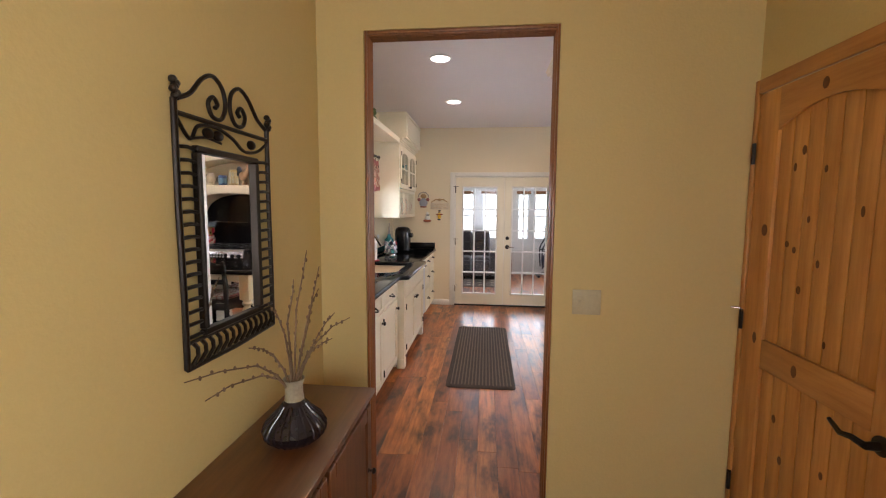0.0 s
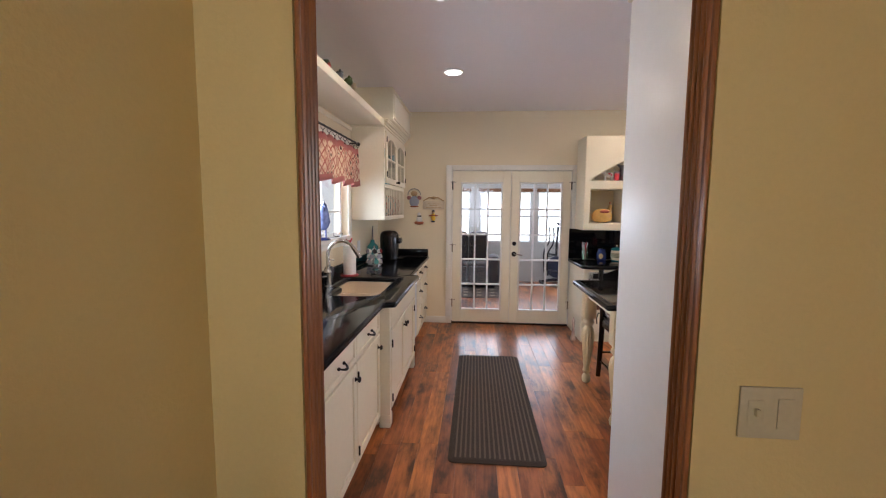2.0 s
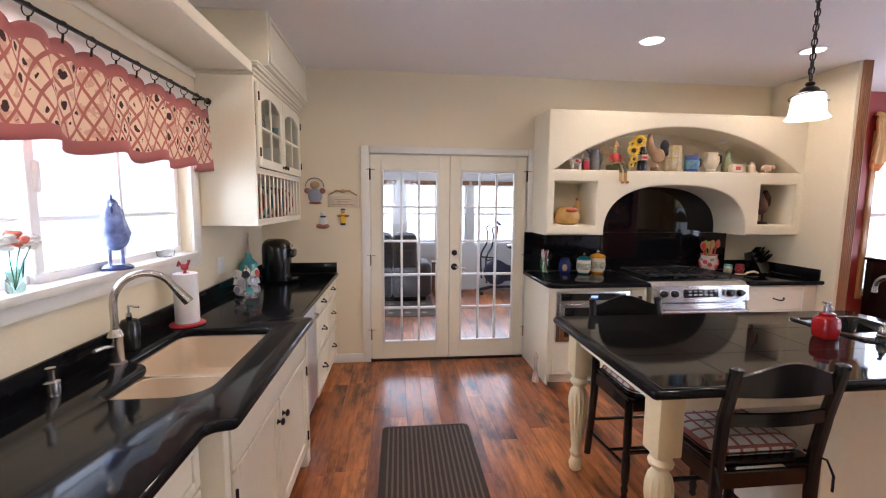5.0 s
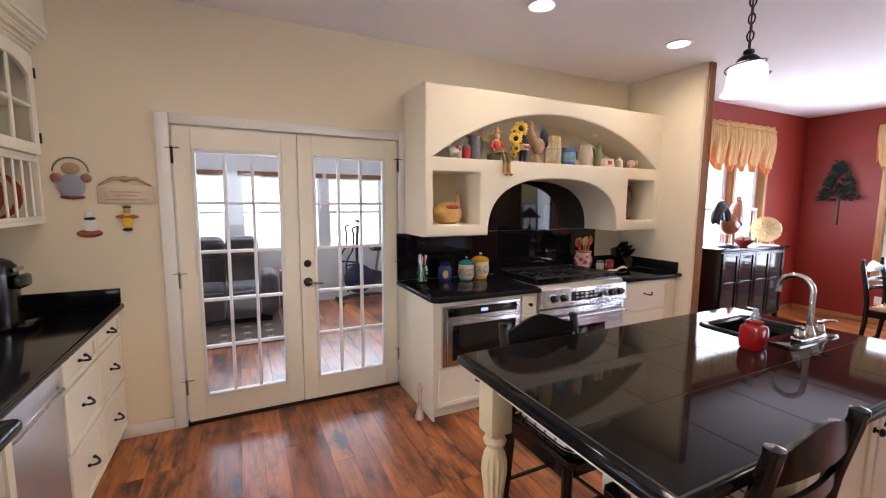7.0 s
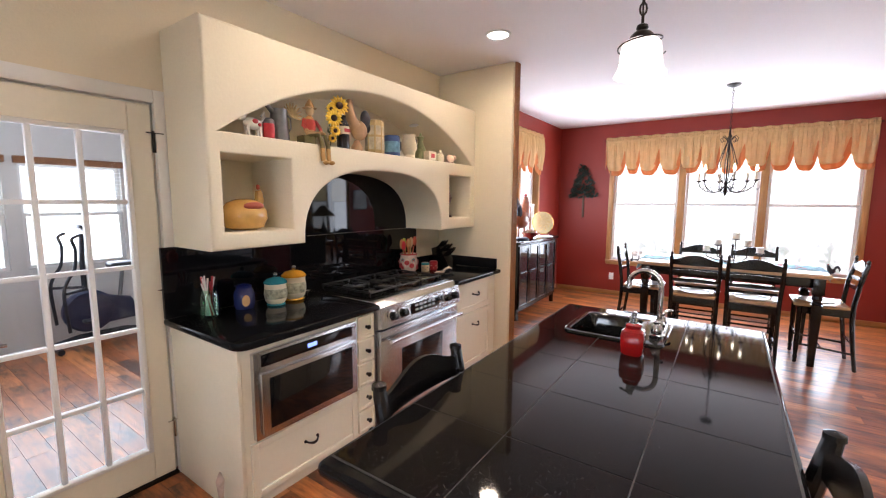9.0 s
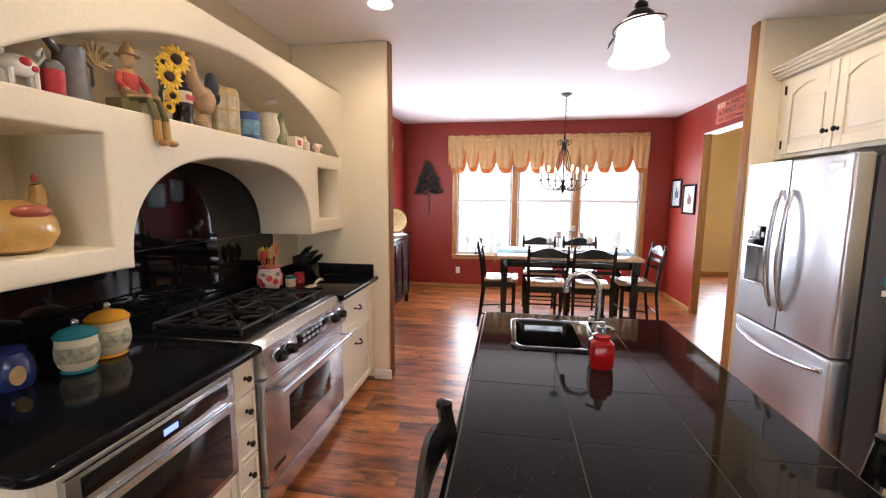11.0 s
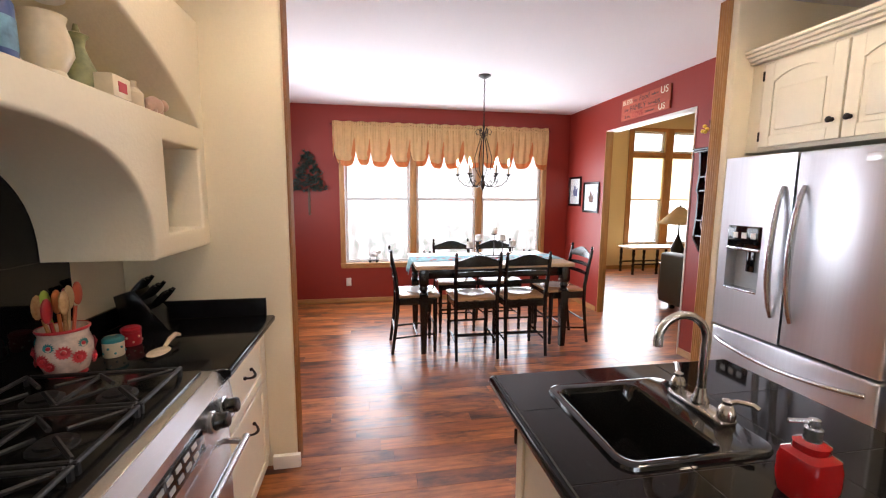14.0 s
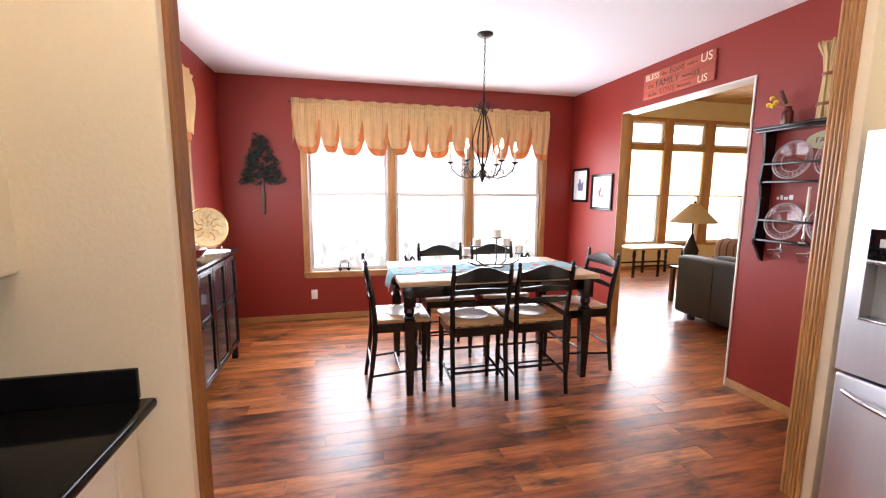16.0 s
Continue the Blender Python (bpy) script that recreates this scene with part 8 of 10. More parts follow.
for k, (dx, dy, dz) in enumerate(((0.035, 0.03, 0.40), (0.065, 0.045, 0.35), (0.06, 0.05, 0.28), (0.14, 0.09, 0.18), (0.095, 0.06, 0.12), (0.10, 0.07, 0.20), (-0.06, -0.04, 0.25), (-0.10, -0.09, 0.13), (-0.12, -0.27, 0.05), (-0.13, -0.33, 0.12), (-0.04, 0.10, 0.30))):
    p0, p1 = Vector((-0.15, 2.07, 0.925)), Vector((-0.15 + dx * (1.15 if dx > 0 else 1), 2.07 + dy * (1.15 if dx > 0 else 1), 0.97 + dz * 1.1))
    mid = (p0 + p1) / 2 + Vector((rng.uniform(-0.015, 0.015), -dy * 0.18, 0.05))
    pts = [p0, p0 + (mid - p0) * 0.5 + Vector((0, 0, 0.02)), mid, mid + (p1 - mid) * 0.55 + Vector((rng.uniform(-0.01, 0.01), 0, 0.008)), p1]
    bm = tube(bmesh.new(), pts, lambda u: 0.0042 - 0.0026 * u, 6)
    for j in range(9):
        f = 0.25 + 0.08 * j
        i = min(3, int(f * 4))
        q = pts[i].lerp(pts[i + 1], f * 4 - i)
        ball(bm, q + Vector((rng.uniform(-0.004, 0.004), 0, rng.uniform(-0.003, 0.004))), 0.0045, 0.0035, 0.007, 6)
    part("twig", bm, TWIG, vz)

# mirror with an iron frame, hung on the wall at x = -0.35
mr = thing("wall_mirror", "wall mirror in a dark wrought-iron frame with scrolls", "mirror", (-0.34, 2.04, 1.1))
XM = -0.325
part("mirror_glass", B((-0.345, 1.895, 1.195, XM - 0.004, 2.175, 1.705)), MIRROR, mr)
bm = bmesh.new()
sash(bm, "x", XM, 1.88, 2.19, 1.18, 1.72, 0.018, 0.012)
part("inner_frame", bm, BRONZE, mr)
for y in (1.812, 2.268):
    bm = tube(bmesh.new(), [(XM, y, 1.105), (XM, y + 0.002, 1.30), (XM, y - 0.002, 1.55), (XM, y, 1.83)], 0.0085, 8)
    for q in range(6):
        ball(bm, (XM + 0.005, y + 0.006 * math.sin(q * 2.1), 1.835 + 0.008 * q), 0.012, 0.010, 0.010, 7)
    part("side_rail", bm, BRONZE, mr)
    y1 = 1.88 if y < 2 else 2.19
    for k in range(16):
        z = 1.19 + k * 0.0345
        part("rung", tube(bmesh.new(), [(XM, y, z), (XM + 0.006, (y + y1) / 2, z + 0.003), (XM, y1, z)], 0.0055, 6), BRONZE, mr)
bm = tube(bmesh.new(), [(XM, 1.812, 1.105), (XM, 2.04, 1.10), (XM, 2.268, 1.108)], 0.008, 8)
tube(bm, [(XM, 1.812, 1.175), (XM, 2.268, 1.175)], 0.006, 8)
for k in range(13):
    y = 1.84 + k * 0.033
    tube(bm, [(XM, y - 0.012, 1.108), (XM + 0.008, y + 0.006, 1.135), (XM + 0.004, y + 0.01, 1.155), (XM, y - 0.004, 1.175)], 0.006, 6)
part("bottom_band", bm, BRONZE, mr)
bm = tube(bmesh.new(), [(XM, 1.812, 1.795), (XM, 2.268, 1.795)], 0.007, 8)
tube(bm, eased([(XM, 1.812, 1.79), (XM, 1.865, 1.735), (XM, 1.90, 1.775), (XM, 1.98, 1.785), (XM, 2.06, 1.765), (XM, 2.12, 1.735), (XM, 2.20, 1.745), (XM, 2.268, 1.785)]), 0.0055, 6)
tube(bm, eased([(XM, 1.865, 1.735), (XM, 1.93, 1.748), (XM, 2.0, 1.742)]), 0.004, 6)
for y in (1.93, 1.975, 2.15):
    ball(bm, (XM + 0.008, y, 1.76), 0.012, 0.022, 0.016, 9)
part("top_band", bm, BRONZE, mr)
for sgn in (-1, 1):
    bm = tube(bmesh.new(), eased([(XM, 2.04 + sgn * d, z) for d, z in ((0.215, 1.832), (0.165, 1.858), (0.115, 1.91), (0.065, 1.932), (0.022, 1.905), (0.012, 1.855), (0.035, 1.815), (0.075, 1.815), (0.092, 1.848), (0.07, 1.872), (0.05, 1.855), (0.062, 1.842))]), 0.0065, 8)
    part("scroll", bm, BRONZE, mr)

sw = thing("light_switch", "cream double light switch plate on the hall wall", "switch", (0.966, 2.805, 1.05))
PLATEM = plain("cream_switch_plate", (0.50, 0.43, 0.26), 0.4, bump=0)
part("plate", B((0.90, 2.798, 1.05, 1.032, 2.8045, 1.17), bevel=0.002), PLATEM, sw)
part("rocker", B((0.98, 2.795, 1.075, 1.015, 2.7978, 1.145), bevel=0.001), PLATEM, sw)
part("toggle_plate", B((0.917, 2.796, 1.08, 0.951, 2.7978, 1.14), bevel=0.001), PLATEM, sw)
part("toggle", B((0.929, 2.786, 1.105, 0.939, 2.7958, 1.122), bevel=0.002), PLATEM, sw)

# knotty alder door in the hall wall
hd = thing("door_3", "closed knotty alder plank door with an arched panel and iron lever", "door", (1.70, 2.38, 0), kind="structure")
XD = 1.657
for b in ((2.022, 2.125), (2.645, 2.774)):
    part("stile", B((XD, b[0], 0.01, XD + 0.04, b[1], 2.05), bevel=0.004), PINE, hd)
PINE_Y = wood("knotty_alder_level", (0.32, 0.115, 0.025), (0.60, 0.28, 0.075), "y", 0.38, 7, 0.2)
bm = prism(bmesh.new(), [(2.125, 2.05), (2.125, 1.88)] + [(2.125 + 0.52 * k / 12, 1.88 + 0.07 * math.sin(math.pi * k / 12) ** 0.9) for k in range(1, 12)] + [(2.645, 1.88), (2.645, 2.05)], "x", XD, XD + 0.04)
part("top_rail", bm, PINE_Y, hd)
part("lock_rail", B((XD, 2.125, 0.88, XD + 0.04, 2.645, 1.005), bevel=0.004), PINE_Y, hd)
part("bottom_rail", B((XD, 2.125, 0.01, XD + 0.04, 2.645, 0.25), bevel=0.004), PINE_Y, hd)
for k in range(7):
    y = 2.125 + k * 0.0743
    part("plank", B((XD + 0.012, y + 0.001, 1.005, XD + 0.03, y + 0.0733, 1.96), bevel=0.004), PINE, hd)
    part("plank", B((XD + 0.012, y + 0.001, 0.25, XD + 0.03, y + 0.0733, 0.88), bevel=0.004), PINE, hd)
KNOT = plain("dark_knot", (0.13, 0.042, 0.012), 0.5, vary=0.4, grain=90)
rng = random.Random(13)
for y, z, d in ((2.55, 1.72, 0.012), (2.51, 1.78, 0.012), (2.40, 1.70, 0.012), (2.46, 1.52, 0.012), (2.56, 1.42, 0.012), (2.52, 1.40, 0.012), (2.40, 1.36, 0.012), (2.48, 1.25, 0.012), (2.34, 1.08, 0.012), (2.24, 1.55, 0.012), (2.55, 0.7, 0.012), (2.50, 0.55, 0.012), (2.68, 1.47, 0.0), (2.69, 1.0, 0.0), (2.45, 0.94, 0.0), (2.42, 2.0, 0.0), (2.3, 0.62, 0.012)):
    bm = ball(bmesh.new(), (XD + d + 0.0003, y, z), 0.0012, rng.uniform(0.008, 0.014) * (1.5 if d == 0 else 1), rng.uniform(0.012, 0.02) * (1.4 if d == 0 else 1), 10)
    part("knot", bm, KNOT, hd)
bm = lathe(bmesh.new(), [(0.03, 0), (0.03, 0.008), (0.014, 0.014), (0.012, 0.05)], n=16)
turned(bm, pose(XD, 2.08, 0.86, 0, -90))
tube(bm, [(XD - 0.05, 2.08, 0.86), (XD - 0.055, 2.12, 0.865), (XD - 0.055, 2.16, 0.855), (XD - 0.05, 2.20, 0.87), (XD - 0.048, 2.215, 0.875)], lambda u: 0.011 - 0.005 * u, 8)
part("lever", bm, BRONZE, hd)
for z in (0.28, 1.06, 1.80):
    part("hinge", rod(bmesh.new(), (XD - 0.009, 2.777, z - 0.045), (XD - 0.009, 2.777, z + 0.045), 0.008), BRONZE, hd)
part("stop", rod(bmesh.new(), (XD - 0.012, 2.777, 1.11), (XD - 0.05, 2.79, 1.11), 0.004), NICKEL, hd)
ca = thing("hall_door_casing", "alder casing round the hall door", "casing", (1.66, 2.38, 0), kind="structure")
part("side_casing", B((1.650, 2.7785, 0, 1.6695, 2.803, 2.115), bevel=0.004), PINE, ca)
part("side_casing", B((1.652, 1.96, 0, 1.6695, 2.018, 2.115), bevel=0.005), PINE, ca)
part("head_casing", B((1.650, 2.018, 2.055, 1.6695, 2.7785, 2.115), bevel=0.005), PINE_Y, ca)

# ---------- things on the hood ----------
CREAMC = plain("cream_ceramic", (0.70, 0.60, 0.42), 0.3, vary=0.12, grain=30, coat=0.2)
REDT = plain("red_label", (0.40, 0.02, 0.03), 0.35)
BLUET = plain("blue_tin", (0.04, 0.08, 0.22), 0.35, vary=0.2)
TANM = plain("tan_cloth", (0.45, 0.30, 0.15), 0.85, vary=0.2)
GALV = plain("galvanised_metal", (0.22, 0.22, 0.22), 0.4, 0.8, vary=0.25, grain=30)
GREENP = plain("olive_green_cloth", (0.12, 0.12, 0.045), 0.85, vary=0.2)
PETAL = plain("sunflower_petal", (0.80, 0.50, 0.03), 0.6, vary=0.15)
HZ = 1.9055
HYF = 7.06

cw = thing("cow_creamer", "white and red spotted cow creamer", "figurine", (1.90, HYF, HZ))
bm = ball(bmesh.new(), (1.90, HYF, HZ + 0.075), 0.055, 0.03, 0.033, 12)
for dx in (-0.035, 0.035):
    for dy in (-0.015, 0.015):
        rod(bm, (1.90 + dx, HYF + dy, HZ + 0.0005), (1.90 + dx, HYF + dy, HZ + 0.06), 0.008, n=7)
ball(bm, (1.835, HYF, HZ + 0.105), 0.028, 0.022, 0.022, 10)
tube(bm, [(1.95, HYF, HZ + 0.09), (1.975, HYF, HZ + 0.12), (1.97, HYF, HZ + 0.145), (1.95, HYF, HZ + 0.12)], 0.006, 6)
part("body", bm, plain("white_glaze", (0.75, 0.72, 0.66), 0.2), cw)
bm = ball(ball(bmesh.new(), (1.90, HYF - 0.027, HZ + 0.085), 0.018, 0.006, 0.014, 8), (1.925, HYF - 0.026, HZ + 0.07), 0.012, 0.006, 0.010, 8)
part("spots", bm, REDT, cw)
sc_ = thing("spice_tin", "small red spice tin with a dark lid", "tin", (1.995, HYF, HZ))
part("tin", lathe(bmesh.new(), [(0.03, 0.0005), (0.032, 0.005), (0.032, 0.085), (0.03, 0.088)], (1.995, HYF, HZ), 20), REDT, sc_)
part("lid", lathe(bmesh.new(), [(0.032, 0.0885), (0.032, 0.105), (0.02, 0.118), (0.001, 0.119)], (1.995, HYF, HZ), 20), GALV, sc_)
pt = thing("galvanised_pitcher", "dented grey metal pitcher with a long spout", "pitcher", (2.095, HYF + 0.05, HZ))
bm = lathe(bmesh.new(), [(0.06, 0.0005), (0.06, 0.01), (0.05, 0.12), (0.045, 0.17), (0.05, 0.19)], (2.095, HYF + 0.05, HZ), 22)
rod(bm, (2.06, HYF + 0.05, HZ + 0.17), (1.985, HYF + 0.03, HZ + 0.215), 0.018, 0.008)
tube(bm, [(2.14, HYF + 0.05, HZ + 0.17), (2.175, HYF + 0.05, HZ + 0.15), (2.175, HYF + 0.05, HZ + 0.09), (2.15, HYF + 0.05, HZ + 0.06)], 0.006, 6)
part("body", bm, GALV, pt)
bm = bmesh.new()
for k in range(9):
    a = radians(-60 + k * 22)
    rod(bm, (2.17, HYF + 0.03, HZ + 0.165), (2.17 + 0.065 * math.sin(a), HYF + 0.02, HZ + 0.175 + 0.065 * math.cos(a)), 0.011, 0.004, 6)
solo("straw_fan", bm, STRAWB, "small pleated straw fan leaning on the pitcher", "fan")
dl_ = bmesh.new()
dx_, dy_ = 2.275, HYF - 0.02
ball(dl_, (dx_, dy_ + 0.02, HZ + 0.115), 0.04, 0.035, 0.065, 12)
ball(dl_, (dx_, dy_ + 0.015, HZ + 0.205), 0.026, 0.026, 0.03, 12)
lathe(dl_, [(0.045, 0.222), (0.03, 0.228), (0.022, 0.25), (0.005, 0.275)], (dx_, dy_ + 0.015, HZ), 14)
for s in (-1, 1):
    tube(dl_, [(dx_ + s * 0.038, dy_ + 0.02, HZ + 0.155), (dx_ + s * 0.062, dy_, HZ + 0.11), (dx_ + s * 0.05, dy_ - 0.03, HZ + 0.075)], 0.011, 8)
    tube(dl_, [(dx_ + s * 0.02, dy_, HZ + 0.06), (dx_ + s * 0.022 + 0.02, dy_ - 0.065, HZ + 0.065), (dx_ + s * 0.022 + 0.03, dy_ - 0.085, HZ - 0.01), (dx_ + s * 0.022 + 0.035, dy_ - 0.085, HZ - 0.10)], 0.014, 8)
    ball(dl_, (dx_ + s * 0.022 + 0.04, dy_ - 0.105, HZ - 0.11), 0.014, 0.026, 0.013, 8)
box(dl_, dx_ - 0.06, dy_ - 0.005, HZ + 0.0005, dx_ + 0.03, dy_ + 0.07, HZ + 0.055, bevel=0.004)
def doll_mat():
    m, t, p = shader("doll_cloth")
    g = node(t, "ShaderNodeNewGeometry")
    sep = node(t, "ShaderNodeSeparateXYZ")
    t.links.new(g.outputs["Position"], sep.inputs[0])
    mr_ = node(t, "ShaderNodeMapRange")
    mr_.inputs["From Min"].default_value, mr_.inputs["From Max"].default_value = HZ - 0.12, HZ + 0.28
    t.links.new(sep.outputs["Z"], mr_.inputs["Value"])
    r = ramp(t, mr_.outputs[0], [(0.0, (0.48, 0.29, 0.10)), (0.24, (0.13, 0.11, 0.04)), (0.45, (0.42, 0.26, 0.12)), (0.52, (0.40, 0.05, 0.04)), (0.68, (0.42, 0.22, 0.08)), (0.745, (0.60, 0.42, 0.22)), (0.86, (0.42, 0.25, 0.09))])
    r.color_ramp.interpolation = "CONSTANT"
    t.links.new(r.outputs[0], p.inputs["Base Color"])
    p.inputs["Roughness"].default_value = 0.85
    return m
solo("scarecrow_doll", dl_, doll_mat(), "cloth scarecrow doll sitting with dangling legs", "doll")


def sunflower(bm_p, bm_c, c, r, face):
    face = Vector(face).normalized()
    u = face.orthogonal().normalized()
    v = face.cross(u)
    c = Vector(c)
    for k in range(14):
        a = 2 * math.pi * k / 14
        d = u * math.cos(a) + v * math.sin(a)
        e = face.cross(d) * r * 0.14
        p = [c + d * r * 0.3 - e, c + d * r * 0.65 - e * 1.3 + face * 0.006, c + d * r + face * 0.002, c + d * r * 0.65 + e * 1.3 + face * 0.006, c + d * r * 0.3 + e]
        bm_p.faces.new([bm_p.verts.new(q) for q in p])
    ball(bm_c, c + face * 0.004, r * 0.34, n=10)


sf = thing("sunflower_bunch", "artificial sunflowers beside the bottle", "flowers", (2.44, HYF, HZ))
SEED = plain("dark_seed_head", (0.04, 0.018, 0.008), 0.9, grain=300, bump=0.5)
for x, y, z, r in ((2.49, HYF - 0.03, HZ + 0.275, 0.07), (2.43, HYF - 0.045, HZ + 0.185, 0.062), (2.43, HYF - 0.02, HZ + 0.245, 0.035), (2.43, HYF - 0.055, HZ + 0.105, 0.04), (2.465, HYF - 0.035, HZ + 0.222, 0.033), (2.41, HYF - 0.05, HZ + 0.055, 0.03)):
    bp_, bc_ = bmesh.new(), bmesh.new()
    sunflower(bp_, bc_, (x, y, z), r, (-0.3, -1, 0.15))
    ob = part("petals", bp_, PETAL, sf)
    ob.modifiers.new("thickness", "SOLIDIFY").thickness = 0.002
    part("flower_head", bc_, SEED, ob, "dark seed head")
bm = bmesh.new()
for x, z in ((2.48, 0.25), (2.43, 0.18), (2.415, 0.22), (2.43, 0.11)):
    tube(bm, [(2.45, HYF + 0.02, HZ + 0.001), (2.45, HYF + 0.015, HZ + z * 0.5), (x, HYF + 0.0, HZ + z)], 0.004, 6)
rng = random.Random(31)
for k in range(22):
    a = rng.uniform(0, 6.28)
    x, z = 2.44 + rng.uniform(-0.03, 0.05), HZ + rng.uniform(0.06, 0.25)
    q = [Vector((x, HYF, z)), Vector((x + 0.02 * math.cos(a), HYF - 0.01, z + 0.03 * math.sin(a))), Vector((x + 0.045 * math.cos(a + 0.3), HYF - 0.012, z + 0.045 * math.sin(a + 0.3)))]
    bm.faces.new([bm.verts.new(w) for w in (q[0], q[1] + Vector((0.008, 0, 0.008)), q[2], q[1] - Vector((0.008, 0, 0.008)))])
part("stems_and_leaves", bm, plain("dark_leaf", (0.04, 0.07, 0.02), 0.7), sf)
bt = thing("syrup_bottle", "dark glass bottle with a printed label", "bottle", (2.545, HYF, HZ))
part("bottle", lathe(bmesh.new(), [(0.04, 0.0005), (0.042, 0.008), (0.042, 0.16), (0.03, 0.19), (0.02, 0.205), (0.022, 0.225), (0.001, 0.226)], (2.545, HYF, HZ), 24), plain("black_bottle_glass", (0.015, 0.01, 0.01), 0.12), bt)
part("label", lathe(bmesh.new(), [(0.0426, 0.10), (0.0428, 0.101), (0.0428, 0.15), (0.0426, 0.151)], (2.545, HYF, HZ), 24, False), CREAMC, bt, "cream printed label")
part("label_print", B((2.52, HYF - 0.0442, HZ + 0.112, 2.57, HYF - 0.0425, HZ + 0.135)), COMB, bt)
rs = bmesh.new()
rx, ry = 2.69, HYF + 0.02
lathe(rs, [(0.04, 0.0005), (0.04, 0.04), (0.025, 0.06), (0.02, 0.08)], (rx, ry, HZ), 16)
ball(rs, (rx + 0.02, ry, HZ + 0.15), 0.07, 0.045, 0.07, 14)
tube(rs, [(rx - 0.02, ry, HZ + 0.17), (rx - 0.06, ry, HZ + 0.23), (rx - 0.07, ry, HZ + 0.29), (rx - 0.065, ry, HZ + 0.32)], lambda u: 0.045 - 0.02 * u, 12)
ball(rs, (rx - 0.065, ry, HZ + 0.325), 0.025, n=10)
rod(rs, (rx - 0.085, ry, HZ + 0.325), (rx - 0.115, ry, HZ + 0.315), 0.009, 0.002, 8)
rt = thing("wooden_rooster", "carved pale wooden rooster with a dark tail", "figurine", (rx, ry, HZ))
part("body", rs, plain("pale_carved_wood", (0.40, 0.25, 0.13), 0.6, vary=0.2, grain=30), rt)
bm = ball(bmesh.new(), (rx + 0.085, ry, HZ + 0.235), 0.045, 0.025, 0.065, 12)
ball(bm, (rx + 0.115, ry, HZ + 0.18), 0.025, 0.02, 0.035, 10)
part("tail", bm, INK, rt)
tt = thing("decorated_tin", "tall eight-sided printed tin", "tin", (2.87, HYF + 0.02, HZ))
part("tin", lathe(bmesh.new(), [(0.068, 0.0005), (0.07, 0.006), (0.07, 0.225), (0.066, 0.232), (0.066, 0.24), (0.062, 0.242), (0.001, 0.242)], (2.87, HYF + 0.02, HZ), 8), plain("ivory_printed_tin", (0.46, 0.34, 0.15), 0.4, vary=0.3, grain=22), tt)
for k in range(8):
    a = math.pi / 8 + k * math.pi / 4
    bm = B((-0.02, 0.0, 0.03, 0.02, 0.0015, 0.12), (-0.02, 0.0, 0.135, 0.02, 0.0015, 0.20), bevel=0.0005, seg=1)
    turned(bm, Matrix.Translation((2.87, HYF + 0.02, HZ)) @ pose(0, 0, 0, 0, 0, math.degrees(a) - 90) @ Matrix.Translation((0, 0.0647, 0)))
    part("printed_panel", bm, plain("pastel_print", (0.50, 0.44, 0.30), 0.45, vary=0.5, grain=26) if k == 0 else bpy.data.materials["pastel_print"], tt)
bn = thing("blue_tin", "blue printed canister with a dark handle", "tin", (3.06, HYF + 0.02, HZ))
part("tin", lathe(bmesh.new(), [(0.06, 0.0005), (0.062, 0.006), (0.062, 0.15), (0.058, 0.158), (0.001, 0.16)], (3.06, HYF + 0.02, HZ), 24), BLUET, bn)
part("print", lathe(bmesh.new(), [(0.0625, 0.03), (0.0632, 0.032), (0.0632, 0.11), (0.0625, 0.112)], (3.06, HYF + 0.02, HZ), 24, False), plain("teal_print", (0.12, 0.25, 0.35), 0.45, vary=0.6, grain=35), bn)
part("handle", tube(bmesh.new(), [(3.12, HYF + 0.02, HZ + 0.14), (3.155, HYF + 0.02, HZ + 0.12), (3.155, HYF + 0.02, HZ + 0.06), (3.12, HYF + 0.02, HZ + 0.04)], 0.008, 7), INK, bn)
mg = thing("ceramic_pitcher", "cream ceramic pitcher with a dark handle", "pitcher", (3.255, HYF + 0.01, HZ))
part("body", lathe(bmesh.new(), [(0.045, 0.0005), (0.05, 0.01), (0.042, 0.03), (0.066, 0.08), (0.064, 0.12), (0.05, 0.17), (0.056, 0.19), (0.05, 0.188), (0.001, 0.16)], (3.255, HYF + 0.01, HZ), 24), CREAMC, mg)
part("handle", tube(bmesh.new(), [(3.305, HYF + 0.01, HZ + 0.17), (3.35, HYF + 0.01, HZ + 0.16), (3.355, HYF + 0.01, HZ + 0.10), (3.315, HYF + 0.01, HZ + 0.06)], 0.009, 7), INK, mg)
fg = bmesh.new()
lathe(fg, [(0.045, 0.0005), (0.05, 0.03), (0.046, 0.09), (0.03, 0.13), (0.02, 0.16), (0.024, 0.185), (0.035, 0.2), (0.012, 0.21), (0.006, 0.235)], (3.45, HYF + 0.04, HZ), 16)
solo("garden_figure", fg, plain("mossy_glaze", (0.28, 0.30, 0.15), 0.5, vary=0.4, grain=35), "green and cream garden figure in a pointed hat", "figurine")
gb = thing("painted_box", "small painted cream box with fruit print", "box", (3.46, HYF - 0.05, HZ))
part("box", B((3.41, HYF - 0.08, HZ + 0.0005, 3.52, HYF - 0.02, HZ + 0.075), bevel=0.005), CREAMC, gb)
part("print", B((3.44, HYF - 0.0815, HZ + 0.02, 3.49, HYF - 0.0802, HZ + 0.055)), COMB, gb)
jg = thing("small_jug", "small white stoneware jug", "jug", (3.65, HYF - 0.02, HZ))
